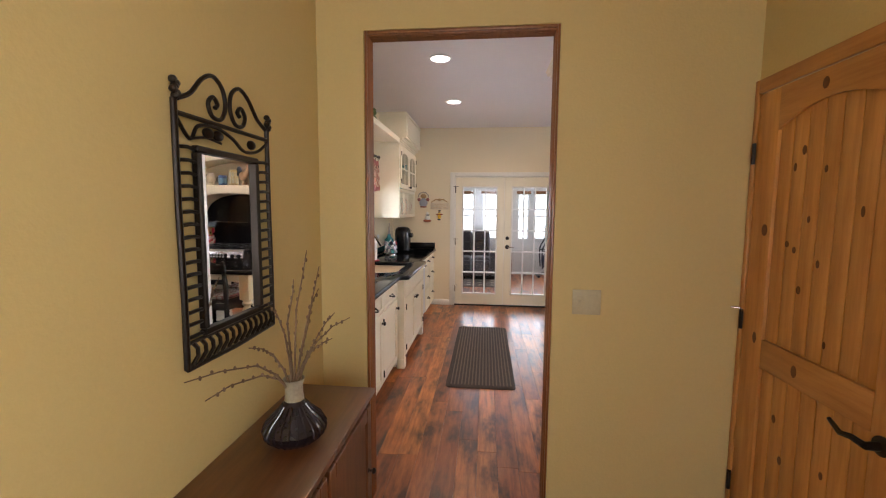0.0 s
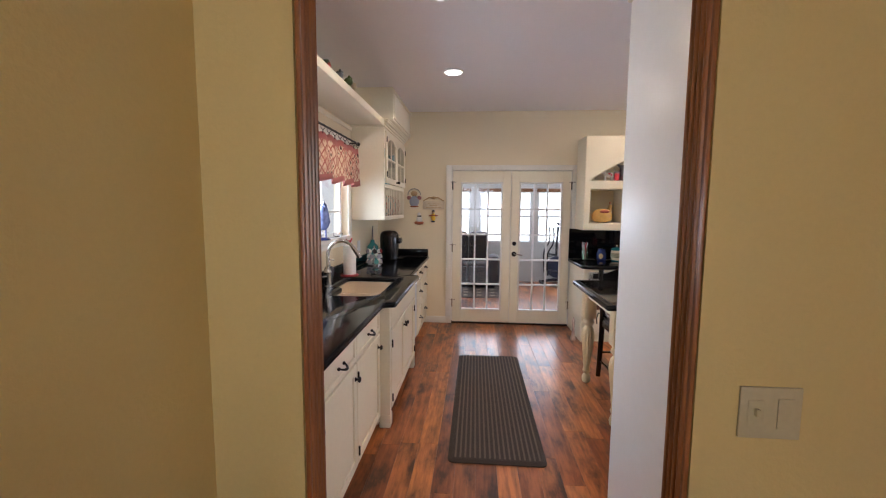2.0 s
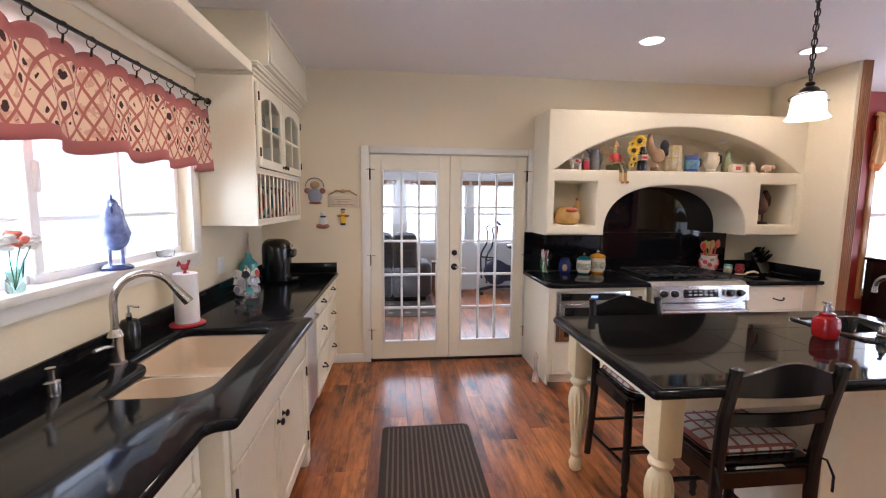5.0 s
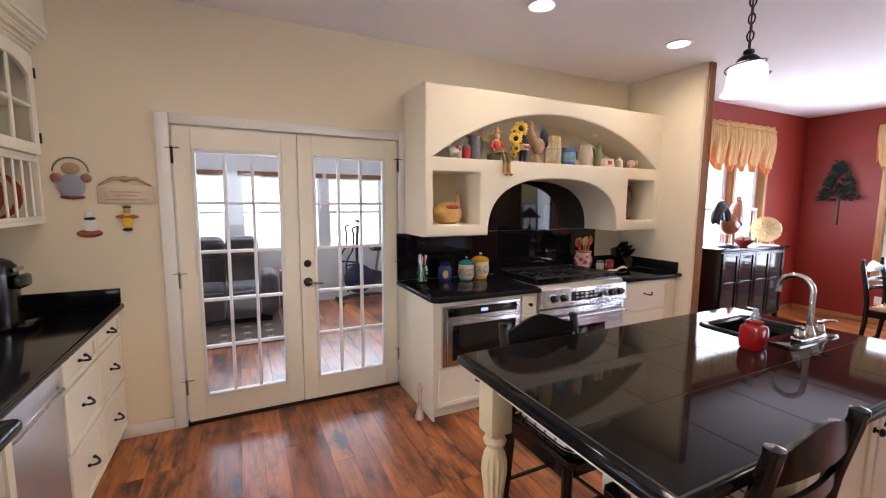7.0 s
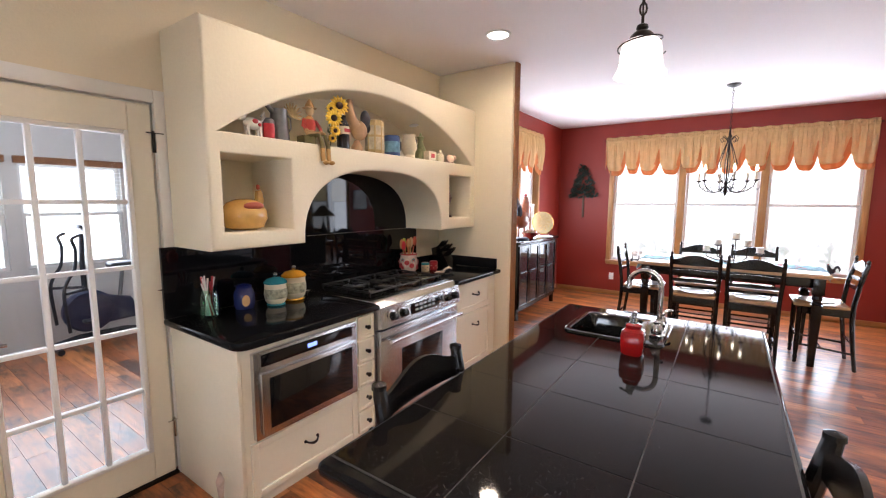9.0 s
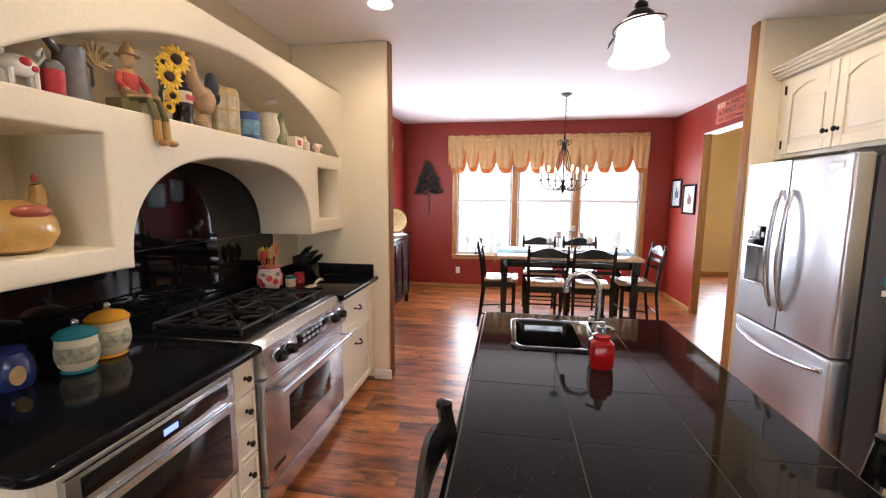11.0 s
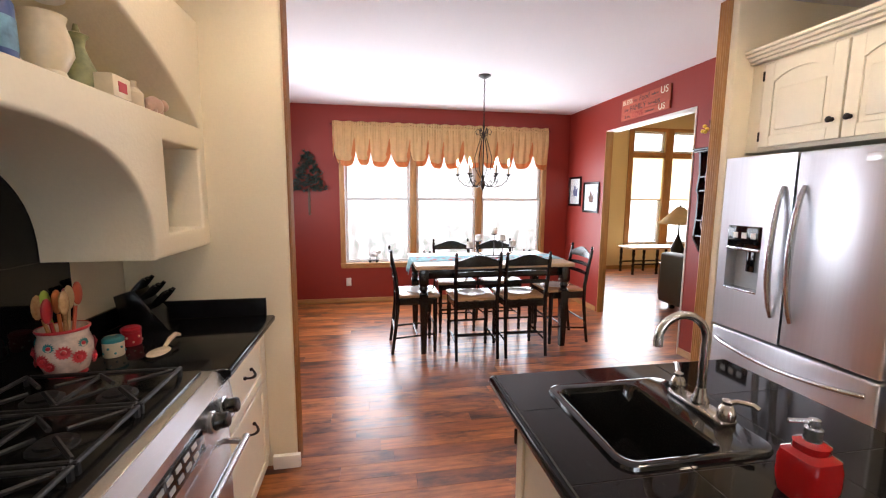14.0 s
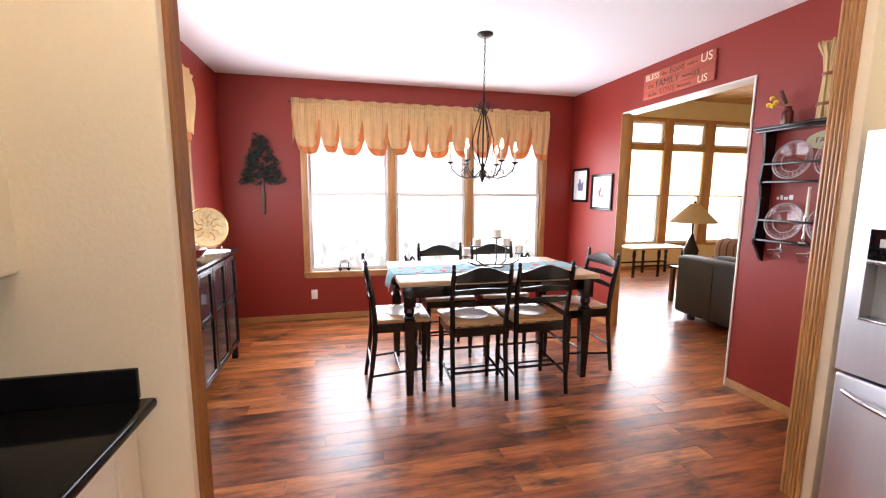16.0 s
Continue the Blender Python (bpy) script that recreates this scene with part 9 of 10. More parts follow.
part("jug", lathe(bmesh.new(), [(0.034, 0.0005), (0.036, 0.008), (0.036, 0.06), (0.024, 0.075), (0.013, 0.082), (0.016, 0.105), (0.001, 0.105)], (3.65, HYF - 0.02, HZ), 18), CREAMC, jg)
part("ear", tube(bmesh.new(), [(3.668, HYF - 0.02, HZ + 0.092), (3.69, HYF - 0.02, HZ + 0.088), (3.683, HYF - 0.02, HZ + 0.068)], 0.004, 6), CREAMC, jg)
pg = bmesh.new()
ball(pg, (3.81, HYF - 0.02, HZ + 0.045), 0.05, 0.035, 0.038, 12)
ball(pg, (3.865, HYF - 0.03, HZ + 0.055), 0.026, 0.024, 0.026, 10)
for dx in (-0.025, 0.025):
    for dy in (-0.035, 0.0):
        rod(pg, (3.81 + dx, HYF + dy, HZ + 0.0005), (3.81 + dx, HYF + dy, HZ + 0.03), 0.01, n=7)
solo("pig_figurine", pg, plain("pink_cream_glaze", (0.62, 0.42, 0.32), 0.3), "small cream and pink pig figurine", "figurine")
# hens in the square niches
hn = thing("gourd_hen", "golden glazed gourd hen with a red patch", "figurine", (1.87, 7.13, 1.40))
bm = lathe(bmesh.new(), [(0.07, 0.0005), (0.10, 0.015), (0.122, 0.06), (0.118, 0.11), (0.09, 0.15), (0.045, 0.17), (0.001, 0.172)], (1.86, 7.12, 1.4005), 24)
tube(bm, [(1.94, 7.12, 1.53), (1.955, 7.12, 1.57), (1.955, 7.12, 1.605), (1.95, 7.12, 1.62)], lambda u: 0.03 - 0.014 * u, 10)
part("body", bm, plain("golden_gourd", (0.50, 0.29, 0.08), 0.22, vary=0.3, grain=14, coat=0.4), hn)
BRICKG = plain("brick_red_glaze", (0.33, 0.06, 0.03), 0.3)
part("comb", ball(bmesh.new(), (1.95, 7.12, 1.64), 0.012, 0.008, 0.016, 8), BRICKG, hn)
part("painted_wing", ball(bmesh.new(), (1.862, 7.022, 1.535), 0.06, 0.022, 0.022, 12), BRICKG, hn)
bird("rooster_figurine", "dark brown rooster figurine in the square niche", (3.88, 7.14, 1.4105), 1.0, -150, plain("dark_brown_glaze", (0.10, 0.035, 0.02), 0.4, vary=0.4), plain("russet_glaze", (0.06, 0.018, 0.010), 0.4, vary=0.4), COMB)

# ---------- things on the range counters ----------
gj = thing("straw_jar", "pale green glass jar holding paper straws", "jar", (1.70, 7.24, 0.9155))
part("jar", lathe(bmesh.new(), [(0.045, 0.0005), (0.05, 0.008), (0.05, 0.12), (0.042, 0.138), (0.043, 0.155), (0.039, 0.155), (0.038, 0.138), (0.046, 0.118), (0.046, 0.012), (0.001, 0.01)], (1.70, 7.24, 0.9155), 24), clear("green_glass", (0.62, 0.88, 0.70), 0.05), gj)
rng = random.Random(6)
for k in range(9):
    a = rng.uniform(0, 6.28)
    part("straw", rod(bmesh.new(), (1.70 + 0.02 * math.cos(a + 2), 7.24 + 0.02 * math.sin(a + 2), 0.93), (1.70 + 0.035 * math.cos(a), 7.24 + 0.03 * math.sin(a), 1.09 + rng.uniform(0, 0.07)), 0.005, n=7), PAPER if k % 3 else COMB, gj)
bj_ = thing("blue_jar", "cobalt blue glazed jar with a tan panel", "jar", (1.92, 7.27, 0.9155))
part("jar", lathe(bmesh.new(), [(0.055, 0.0005), (0.062, 0.02), (0.062, 0.09), (0.045, 0.125), (0.05, 0.14), (0.03, 0.15), (0.001, 0.152)], (1.92, 7.27, 0.9155), 24), plain("cobalt_glaze", (0.02, 0.03, 0.12), 0.15), bj_)
bm = ball(bmesh.new(), (1.90, 7.212, 0.97), 0.03, 0.006, 0.035, 10)
part("panel", bm, TANM, bj_)


def canister(x, y, s, lidc, label):
    c_ = thing("canister", label, "canister", (x, y, 0.9155), "counter canisters")
    P = lambda pr: [(r * s, z * s) for r, z in pr]
    part("jar", lathe(bmesh.new(), P([(0.05, 0.012), (0.062, 0.03), (0.068, 0.08), (0.064, 0.12), (0.066, 0.135), (0.001, 0.136)]), (x, y, 0.9155), 28), CREAMC, c_)
    part("foot", lathe(bmesh.new(), P([(0.055, 0.0005), (0.057, 0.005), (0.051, 0.0119)]), (x, y, 0.9155), 28), lidc, c_)
    part("floral_band", lathe(bmesh.new(), P([(0.0664, 0.045), (0.0688, 0.06), (0.0688, 0.09), (0.0664, 0.105)]), (x, y, 0.9155), 28, False), plain("floral_print", (0.35, 0.33, 0.22), 0.3, vary=0.9, grain=34, large=20) if "floral_print" not in bpy.data.materials else bpy.data.materials["floral_print"], c_, "painted floral band")
    ld_ = part("lid", lathe(bmesh.new(), P([(0.07, 0.1365), (0.07, 0.146), (0.05, 0.165), (0.012, 0.175)]), (x, y, 0.9155), 28), lidc, c_)
    part("lid_knob", ball(bmesh.new(), (x, y, 0.9155 + 0.19 * s), 0.014 * s, n=10), NICKEL, ld_)


canister(2.08, 7.19, 1.0, plain("teal_glaze", (0.03, 0.20, 0.24), 0.15), "cream floral canister with a teal lid")
canister(2.235, 7.22, 1.12, plain("amber_glaze", (0.60, 0.28, 0.02), 0.15), "cream floral canister with a yellow lid")
ck = thing("utensil_crock", "floral ceramic crock full of coloured cooking tools", "crock", (3.44, 7.23, 0.9155))
part("crock", lathe(bmesh.new(), [(0.05, 0.012), (0.062, 0.02), (0.080, 0.07), (0.082, 0.115), (0.071, 0.155), (0.076, 0.178), (0.070, 0.178), (0.066, 0.15), (0.074, 0.115), (0.001, 0.03)], (3.44, 7.23, 0.9155), 28), plain("floral_cream_glaze", (0.62, 0.50, 0.42), 0.2, vary=0.35, grain=45, large=22), ck)
part("foot", lathe(bmesh.new(), [(0.056, 0.0005), (0.058, 0.004), (0.05, 0.0119)], (3.44, 7.23, 0.9155), 28), COMB, ck)
part("rim", lathe(bmesh.new(), [(0.0765, 0.170), (0.079, 0.176), (0.0765, 0.181)], (3.44, 7.23, 0.9155), 28, False), COMB, ck)
bm = bmesh.new()
leafy = bmesh.new()
for k in range(16):
    a, z = 180 + k * 24 + (k % 3) * 5, (0.06, 0.105, 0.08, 0.125)[k % 4]
    r = 0.080 if z < 0.11 else 0.076
    face = (math.cos(radians(a)), math.sin(radians(a)), 0)
    at_ = (3.44 + r * face[0], 7.23 + r * face[1], 0.9155 + z)
    sunflower(leafy if k % 4 == 3 else bm, bm, at_, 0.026 if k % 3 else 0.020, face)
part("painted_leaves", leafy, PLATES[0], ck)
part("painted_flowers", bm, COMB, ck)
TOOL = [(0.055, 0.02, 0.19, REDT), (-0.06, 0.0, 0.18, REDT), (-0.02, 0.03, 0.20, plain("lime_silicone", (0.30, 0.38, 0.05), 0.5)), (0.01, -0.02, 0.21, TANM), (0.03, 0.03, 0.19, plain("orange_silicone", (0.55, 0.14, 0.03), 0.5)), (-0.045, 0.035, 0.19, SEAT), (0.075, -0.005, 0.21, plain("coral_silicone", (0.55, 0.10, 0.05), 0.5)), (-0.03, -0.03, 0.20, SEAT)]
for dx, dy, h, m in TOOL:
    bm = rod(bmesh.new(), (3.44 + dx * 0.3, 7.23 + dy * 0.3, 0.96), (3.44 + dx * 0.9, 7.23 + dy * 0.9, 0.9155 + h + 0.03), 0.006, n=7)
    ball(bm, (3.44 + dx * 1.1, 7.23 + dy * 1.1, 0.9155 + h + 0.075), 0.026, 0.009, 0.045, 10)
    part("utensil", bm, m, ck)
for x, y, m, lid, lab in ((3.61, 7.17, CREAMC, PLATES[0], "small white salt cellar with a teal lid"), (3.74, 7.17, REDT, REDT, "small red dotted salt cellar")):
    c_ = thing("salt_cellar", lab, "cellar", (x, y, 0.9155))
    part("jar", lathe(bmesh.new(), [(0.034, 0.0005), (0.037, 0.006), (0.037, 0.06), (0.001, 0.061)], (x, y, 0.9155), 20), m, c_)
    part("lid", lathe(bmesh.new(), [(0.039, 0.0615), (0.039, 0.074), (0.03, 0.082), (0.001, 0.083)], (x, y, 0.9155), 20), lid, c_)
    bm = bmesh.new()
    for k in range(10):
        a = 2 * math.pi * k / 10
        ball(bm, (x + 0.0372 * math.cos(a), y + 0.0372 * math.sin(a), 0.9155 + 0.02 + 0.02 * (k % 2)), 0.005, n=6)
    part("dots", bm, CREAMC if m is REDT else PLATES[0], c_)
sp_ = bmesh.new()
ball(sp_, (3.60, 7.0, 0.925), 0.062, 0.04, 0.008, 16)
tube(sp_, [(3.65, 7.0, 0.928), (3.70, 7.0, 0.945), (3.75, 7.0, 0.95), (3.79, 7.0, 0.935)], lambda u: 0.012 - 0.004 * abs(2 * u - 1), 8)
solo("spoon_rest", sp_, plain("painted_ceramic", (0.68, 0.56, 0.40), 0.2, vary=0.35, grain=32), "cream floral ceramic spoon rest on the counter", "spoon rest")
kb_ = thing("knife_block", "black slanted knife block with black-handled knives", "knife block", (3.98, 7.2, 0.9155))
bm = prism(bmesh.new(), [(7.10, 0.916), (7.30, 0.916), (7.33, 1.09), (7.24, 1.12)], "x", 3.92, 4.05, 0.004)
part("block", bm, BLACK, kb_)
rng = random.Random(17)
for i in range(4):
    for j in range(3):
        x = 3.935 + i * 0.033
        y, z = 7.175 + j * 0.045, 1.03 + j * 0.033
        d = Vector((rng.uniform(-0.15, 0.15), -0.62, 0.72)).normalized()
        bm = tube(bmesh.new(), [Vector((x, y, z)) + d * q for q in (0.0, 0.03, 0.07, 0.095)], lambda u: 0.009 + 0.003 * math.sin(3 * u), 7)
        part("knife_handle", bm, BLACK, kb_)

# ---------- things on the sink counter ----------
tw = thing("paper_towel_stand", "white paper towel roll on a red stand with a rooster finial", "paper towel", (-0.89, 5.69, 0.9155))
part("base", lathe(bmesh.new(), [(0.085, 0.0005), (0.088, 0.006), (0.08, 0.014), (0.001, 0.015)], (-0.89, 5.69, 0.9155), 28), REDT, tw)
part("roll", lathe(bmesh.new(), [(0.058, 0.016), (0.06, 0.02), (0.06, 0.285), (0.056, 0.288), (0.02, 0.288), (0.02, 0.27)], (-0.89, 5.69, 0.9155), 32), PAPER, tw)
bm = rod(bmesh.new(), (-0.89, 5.69, 1.18), (-0.89, 5.69, 1.215), 0.008)
ball(bm, (-0.89, 5.69, 1.235), 0.02, 0.01, 0.02, 10)
tube(bm, [(-0.88, 5.69, 1.24), (-0.868, 5.69, 1.262), (-0.866, 5.69, 1.275)], 0.008, 7)
tube(bm, [(-0.905, 5.69, 1.24), (-0.92, 5.69, 1.265), (-0.925, 5.69, 1.24)], 0.007, 7)
part("finial", bm, REDT, tw)
sb = thing("soap_bottle", "black soap bottle with a pump beside the faucet", "dispenser", (-0.95, 5.30, 0.9155))
part("bottle", lathe(bmesh.new(), [(0.036, 0.0005), (0.04, 0.006), (0.04, 0.12), (0.03, 0.14), (0.012, 0.145), (0.012, 0.155)], (-0.95, 5.30, 0.9155), 20), BLACK, sb)
bm = lathe(bmesh.new(), [(0.012, 0.156), (0.012, 0.17), (0.005, 0.172), (0.005, 0.205)], (-0.95, 5.30, 0.9155), 12)
rod(bm, (-0.95, 5.30, 1.12), (-0.905, 5.30, 1.112), 0.005)
part("pump", bm, STEEL, sb)
fd = thing("sink_soap_pump", "brushed nickel built-in soap pump by the sink", "dispenser", (-0.93, 4.84, 0.9155))
part("pump", lathe(bmesh.new(), [(0.024, 0.0005), (0.024, 0.05), (0.012, 0.055), (0.012, 0.09), (0.015, 0.10), (0.001, 0.102)], (-0.93, 4.84, 0.9155), 16), NICKEL, fd)
kr = thing("pod_carousel", "wire carousel holding foil-topped coffee pods", "coffee pod rack", (-0.83, 6.42, 0.9155))
part("base", lathe(bmesh.new(), [(0.08, 0.0005), (0.08, 0.012), (0.05, 0.016), (0.008, 0.02), (0.008, 0.20), (0.016, 0.21), (0.001, 0.222)], (-0.83, 6.42, 0.9155), 24), STEEL, kr)
FOIL = plain("foil_lid", (0.38, 0.38, 0.48), 0.35, 0.3, vary=0.35, grain=60)
for j in range(3):
    for k in range(6):
        a = k * math.pi / 3 + j * 0.4
        c0 = Vector((-0.83 + 0.045 * math.cos(a), 6.42 + 0.045 * math.sin(a), 0.955 + j * 0.058))
        d = Vector((math.cos(a), math.sin(a), 0.25)).normalized()
        bm = rod(bmesh.new(), c0, c0 + d * 0.04, 0.019, 0.024, 12)
        p_ = part("pod", bm, VINYL, kr)
        part("pod_lid", rod(bmesh.new(), c0 + d * 0.0402, c0 + d * 0.042, 0.026, n=12), (FOIL, FOIL, INK, COMB, FOIL, AQUA)[(k + 2 * j) % 6], p_)
td = thing("drink_dispenser", "teal ribbed bottle with a dark spout behind the pods", "bottle", (-0.945, 6.80, 0.9155))
part("bottle", lathe(bmesh.new(), [(0.06, 0.0005), (0.07, 0.01), (0.07, 0.10), (0.075, 0.11), (0.07, 0.12), (0.066, 0.18), (0.03, 0.22), (0.022, 0.25), (0.024, 0.26), (0.001, 0.262)], (-0.945, 6.80, 0.9155), 24), plain("teal_ceramic", (0.06, 0.28, 0.30), 0.2), td)
part("spout", tube(bmesh.new(), [(-0.945, 6.80, 1.175), (-0.945, 6.80, 1.28), (-0.94, 6.80, 1.34)], lambda u: 0.012 - 0.007 * u, 8), GALV, td)
cm = thing("coffee_maker", "black pod coffee maker with a chrome lid band", "coffee maker", (-0.75, 6.96, 0.9155))
bm = bmesh.new()
rings = []
for z, g, r in ((0.9157, 0.012, 0.06), (0.925, 0.004, 0.07), (1.06, 0.002, 0.075), (1.19, 0.0, 0.08), (1.235, 0.004, 0.08), (1.262, 0.022, 0.075), (1.276, 0.055, 0.05), (1.279, 0.085, 0.03)):
    rings.append([bm.verts.new((x, y, z)) for x, y in round_rect(-0.89 + g, 6.875 + g, -0.655 - g, 7.085 - g, r + 0.015, 6)])
skin(bm, rings)
part("tower", bm, BLACK, cm)
part("lid_band", B((-0.655, 6.94, 1.205, -0.648, 7.04, 1.228), bevel=0.003), NICKEL, cm, "chrome lid band")
part("drip_tray", B((-0.655, 6.91, 0.9157, -0.60, 7.06, 0.945), bevel=0.012), BLACK, cm)
part("brew_head", B((-0.657, 6.915, 1.12, -0.62, 7.055, 1.19), bevel=0.018, seg=3), BLACK, cm)
so = thing("wall_outlet", "white outlet plate on the wall over the backsplash", "outlet", (WX, 6.45, 1.12), "counter outlets")
part("plate", B((WX + 0.0005, 6.40, 1.07, WX + 0.006, 6.51, 1.19), bevel=0.002), OUTL, so)

# window sill
BLUEW = plain("blue_white_glaze", (0.16, 0.20, 0.42), 0.2, vary=0.9, grain=22, coat=0.4)
NAVY = plain("navy_glaze", (0.02, 0.03, 0.14), 0.2, coat=0.4)
bird("rooster_figurine", "blue and white ceramic rooster on the sink sill", (-1.02, 5.36, 1.2785), 0.92, -60, BLUEW, NAVY, NAVY)
fl = thing("flower_glass", "small aqua glass vase with coral and white blooms", "vase", (-1.02, 4.85, 1.2785))
part("glass", lathe(bmesh.new(), [(0.022, 0.0005), (0.026, 0.01), (0.024, 0.06), (0.03, 0.12), (0.027, 0.12), (0.02, 0.06), (0.001, 0.012)], (-1.02, 4.85, 1.2785), 18), clear("aqua_glass", (0.65, 0.92, 0.88), 0.03), fl)
bm = bmesh.new()
for k in range(3):
    tube(bm, [(-1.02, 4.85, 1.29), (-1.02 + 0.01 * k, 4.84 + 0.015 * k, 1.39), (-1.01 + 0.012 * k, 4.83 + 0.03 * k, 1.45)], 0.002, 5)
part("stems", bm, plain("green_stem", (0.06, 0.13, 0.04), 0.6), fl)
for k, (dy, dz, m) in enumerate(((0.0, 0.19, plain("coral_petal", (0.75, 0.22, 0.14), 0.6)), (0.05, 0.175, PAPER), (-0.04, 0.18, PAPER))):
    bm = bmesh.new()
    rng = random.Random(40 + k)
    for j in range(26):
        v_ = Vector((rng.uniform(-1, 1), rng.uniform(-1, 1), rng.uniform(-1, 1))).normalized() * 0.026
        ball(bm, Vector((-1.01, 4.85 + dy, 1.2755 + dz)) + v_, 0.014, 0.014, 0.008, 6)
    part("bloom", bm, m, fl)
solo("glass_dish", lathe(bmesh.new(), [(0.03, 0.0005), (0.042, 0.008), (0.046, 0.04), (0.043, 0.04), (0.038, 0.01), (0.001, 0.008)], (-1.03, 5.78, 1.2785), 20), clear("clear_dish_glass", (0.95, 0.97, 0.97), 0.02), "clear glass dish on the sink sill", "dish")

# display shelf: watermelon slices, frogs, figures
RIND = plain("melon_rind", (0.04, 0.07, 0.02), 0.4)
MELON = plain("melon_flesh", (0.50, 0.05, 0.03), 0.4, vary=0.2, grain=40)
for y, tilt in ((4.53, 20), (4.80, 15)):
    wm = thing("melon_ornament", "painted watermelon slice ornament on the shelf", "ornament", (-0.76, y, 2.4405))
    bm = bmesh.new()
    prism(bm, [(y + 0.085 * math.cos(radians(a)), 2.441 + 0.155 * math.sin(radians(a))) for a in range(0, 181, 15)], "x", -0.79, -0.74, 0.006)
    part("rind", bm, RIND, wm)
    bm = prism(bmesh.new(), [(y + 0.068 * math.cos(radians(a)), 2.446 + 0.13 * math.sin(radians(a))) for a in range(0, 181, 15)], "x", -0.7395, -0.732, 0.003)
    part("flesh", bm, MELON, wm)
fgm = plain("green_frog_glaze", (0.10, 0.16, 0.05), 0.3, vary=0.4, grain=35)
for y, s in ((5.05, 1.0), (5.28, 1.15)):
    bm = ball(bmesh.new(), (-0.76, y, 2.4405 + 0.055 * s), 0.045 * s, 0.045 * s, 0.055 * s, 12)
    ball(bm, (-0.75, y, 2.4405 + 0.125 * s), 0.032 * s, 0.036 * s, 0.03 * s, 10)
    for q in (-1, 1):
        ball(bm, (-0.735, y + q * 0.022 * s, 2.4405 + 0.152 * s), 0.011 * s, n=8)
        tube(bm, [(-0.73, y + q * 0.03 * s, 2.4405 + 0.07 * s), (-0.70, y + q * 0.05 * s, 2.4405 + 0.04 * s), (-0.695, y + q * 0.045 * s, 2.4405 + 0.012)], 0.011 * s, 7)
    solo("frog_figurine", bm, fgm if s > 1 else GALV, "small sitting frog figurine on the shelf", "figurine", "frogs on the shelf")
fb = bmesh.new()
lathe(fb, [(0.035, 0.0005), (0.04, 0.03), (0.03, 0.09), (0.018, 0.12), (0.028, 0.145), (0.024, 0.17), (0.001, 0.185)], (-0.75, 5.42, 2.4405), 16)
ball(fb, (-0.72, 5.5, 2.475), 0.04, 0.05, 0.035, 12)
solo("goose_figurine", fb, CREAMC, "cream goose and girl figurine on the shelf", "figurine")

# wall ornaments by the french doors
def flat_figure(name, label, parts_):
    th = thing(name, label, "wall decoration", (parts_[0][1][0], YB, parts_[0][1][1]), "wall ornaments")
    for nm, (x, z), rx_, rz_, m in parts_:
        part(nm, ball(bmesh.new(), (x, YB - 0.012, z), rx_, 0.011, rz_, 12), m, th)
    return th


DUSTY = plain("dusty_rose_paint", (0.36, 0.15, 0.13), 0.6, vary=0.2)
w1 = flat_figure("wall_ornament", "painted chef-shaped wall ornament with a wire loop", [("head", (-0.52, 1.755), 0.045, 0.035, TANM), ("body", (-0.52, 1.65), 0.065, 0.075, plain("grey_blue_paint", (0.32, 0.34, 0.42), 0.6)), ("sleeve", (-0.59, 1.70), 0.028, 0.028, DUSTY), ("sleeve", (-0.45, 1.70), 0.028, 0.028, DUSTY), ("hem", (-0.52, 1.585), 0.06, 0.012, RUSSET)])
part("wire_loop", tube(bmesh.new(), [(-0.52 + 0.085 * math.cos(radians(a)), YB - 0.012, 1.735 + 0.085 * math.sin(radians(a))) for a in range(0, 181, 15)], 0.005, 6), GALV, w1)
pl = thing("wall_plaque", "cream wooden plaque with faint painted lettering and a ribbon", "plaque", (-0.26, YB, 1.545), "wall ornaments")
part("board", B((-0.405, YB - 0.014, 1.548, -0.115, YB - 0.001, 1.655), bevel=0.004), plain("distressed_cream", (0.62, 0.52, 0.38), 0.6, vary=0.2, grain=30), pl)
bm = bmesh.new()
for s in (-1, 1):
    tube(bm, [(-0.26, YB - 0.014, 1.70), (-0.26 + s * 0.06, YB - 0.014, 1.705), (-0.26 + s * 0.11, YB - 0.014, 1.675), (-0.26 + s * 0.135, YB - 0.014, 1.66)], lambda u: 0.012 - 0.006 * u, 7)
ball(bm, (-0.26, YB - 0.016, 1.70), 0.028, 0.012, 0.02, 10)
part("ribbon", bm, TANM, pl)
for k, (w_, z) in enumerate(((0.16, 1.62), (0.11, 1.60), (0.20, 1.572))):
    part("writing_bar", B((-0.26 - w_ / 2, YB - 0.0155, z - 0.003, -0.26 + w_ / 2, YB - 0.0142, z + 0.003)), TANM, pl)
flat_figure("wall_ornament", "white goose wall ornament in a basket", [("body", (-0.45, 1.41), 0.04, 0.055, PAPER), ("head", (-0.455, 1.48), 0.022, 0.026, PAPER), ("bow", (-0.45, 1.455), 0.03, 0.012, INK), ("basket", (-0.455, 1.365), 0.065, 0.025, RUSSET)])
flat_figure("wall_ornament", "small straw scarecrow wall ornament", [("body", (-0.262, 1.445), 0.03, 0.055, PETAL), ("arms", (-0.262, 1.465), 0.062, 0.014, RUSSET), ("head", (-0.262, 1.505), 0.02, 0.02, TANM), ("hat", (-0.262, 1.525), 0.024, 0.010, INK), ("base", (-0.265, 1.385), 0.028, 0.012, INK)])
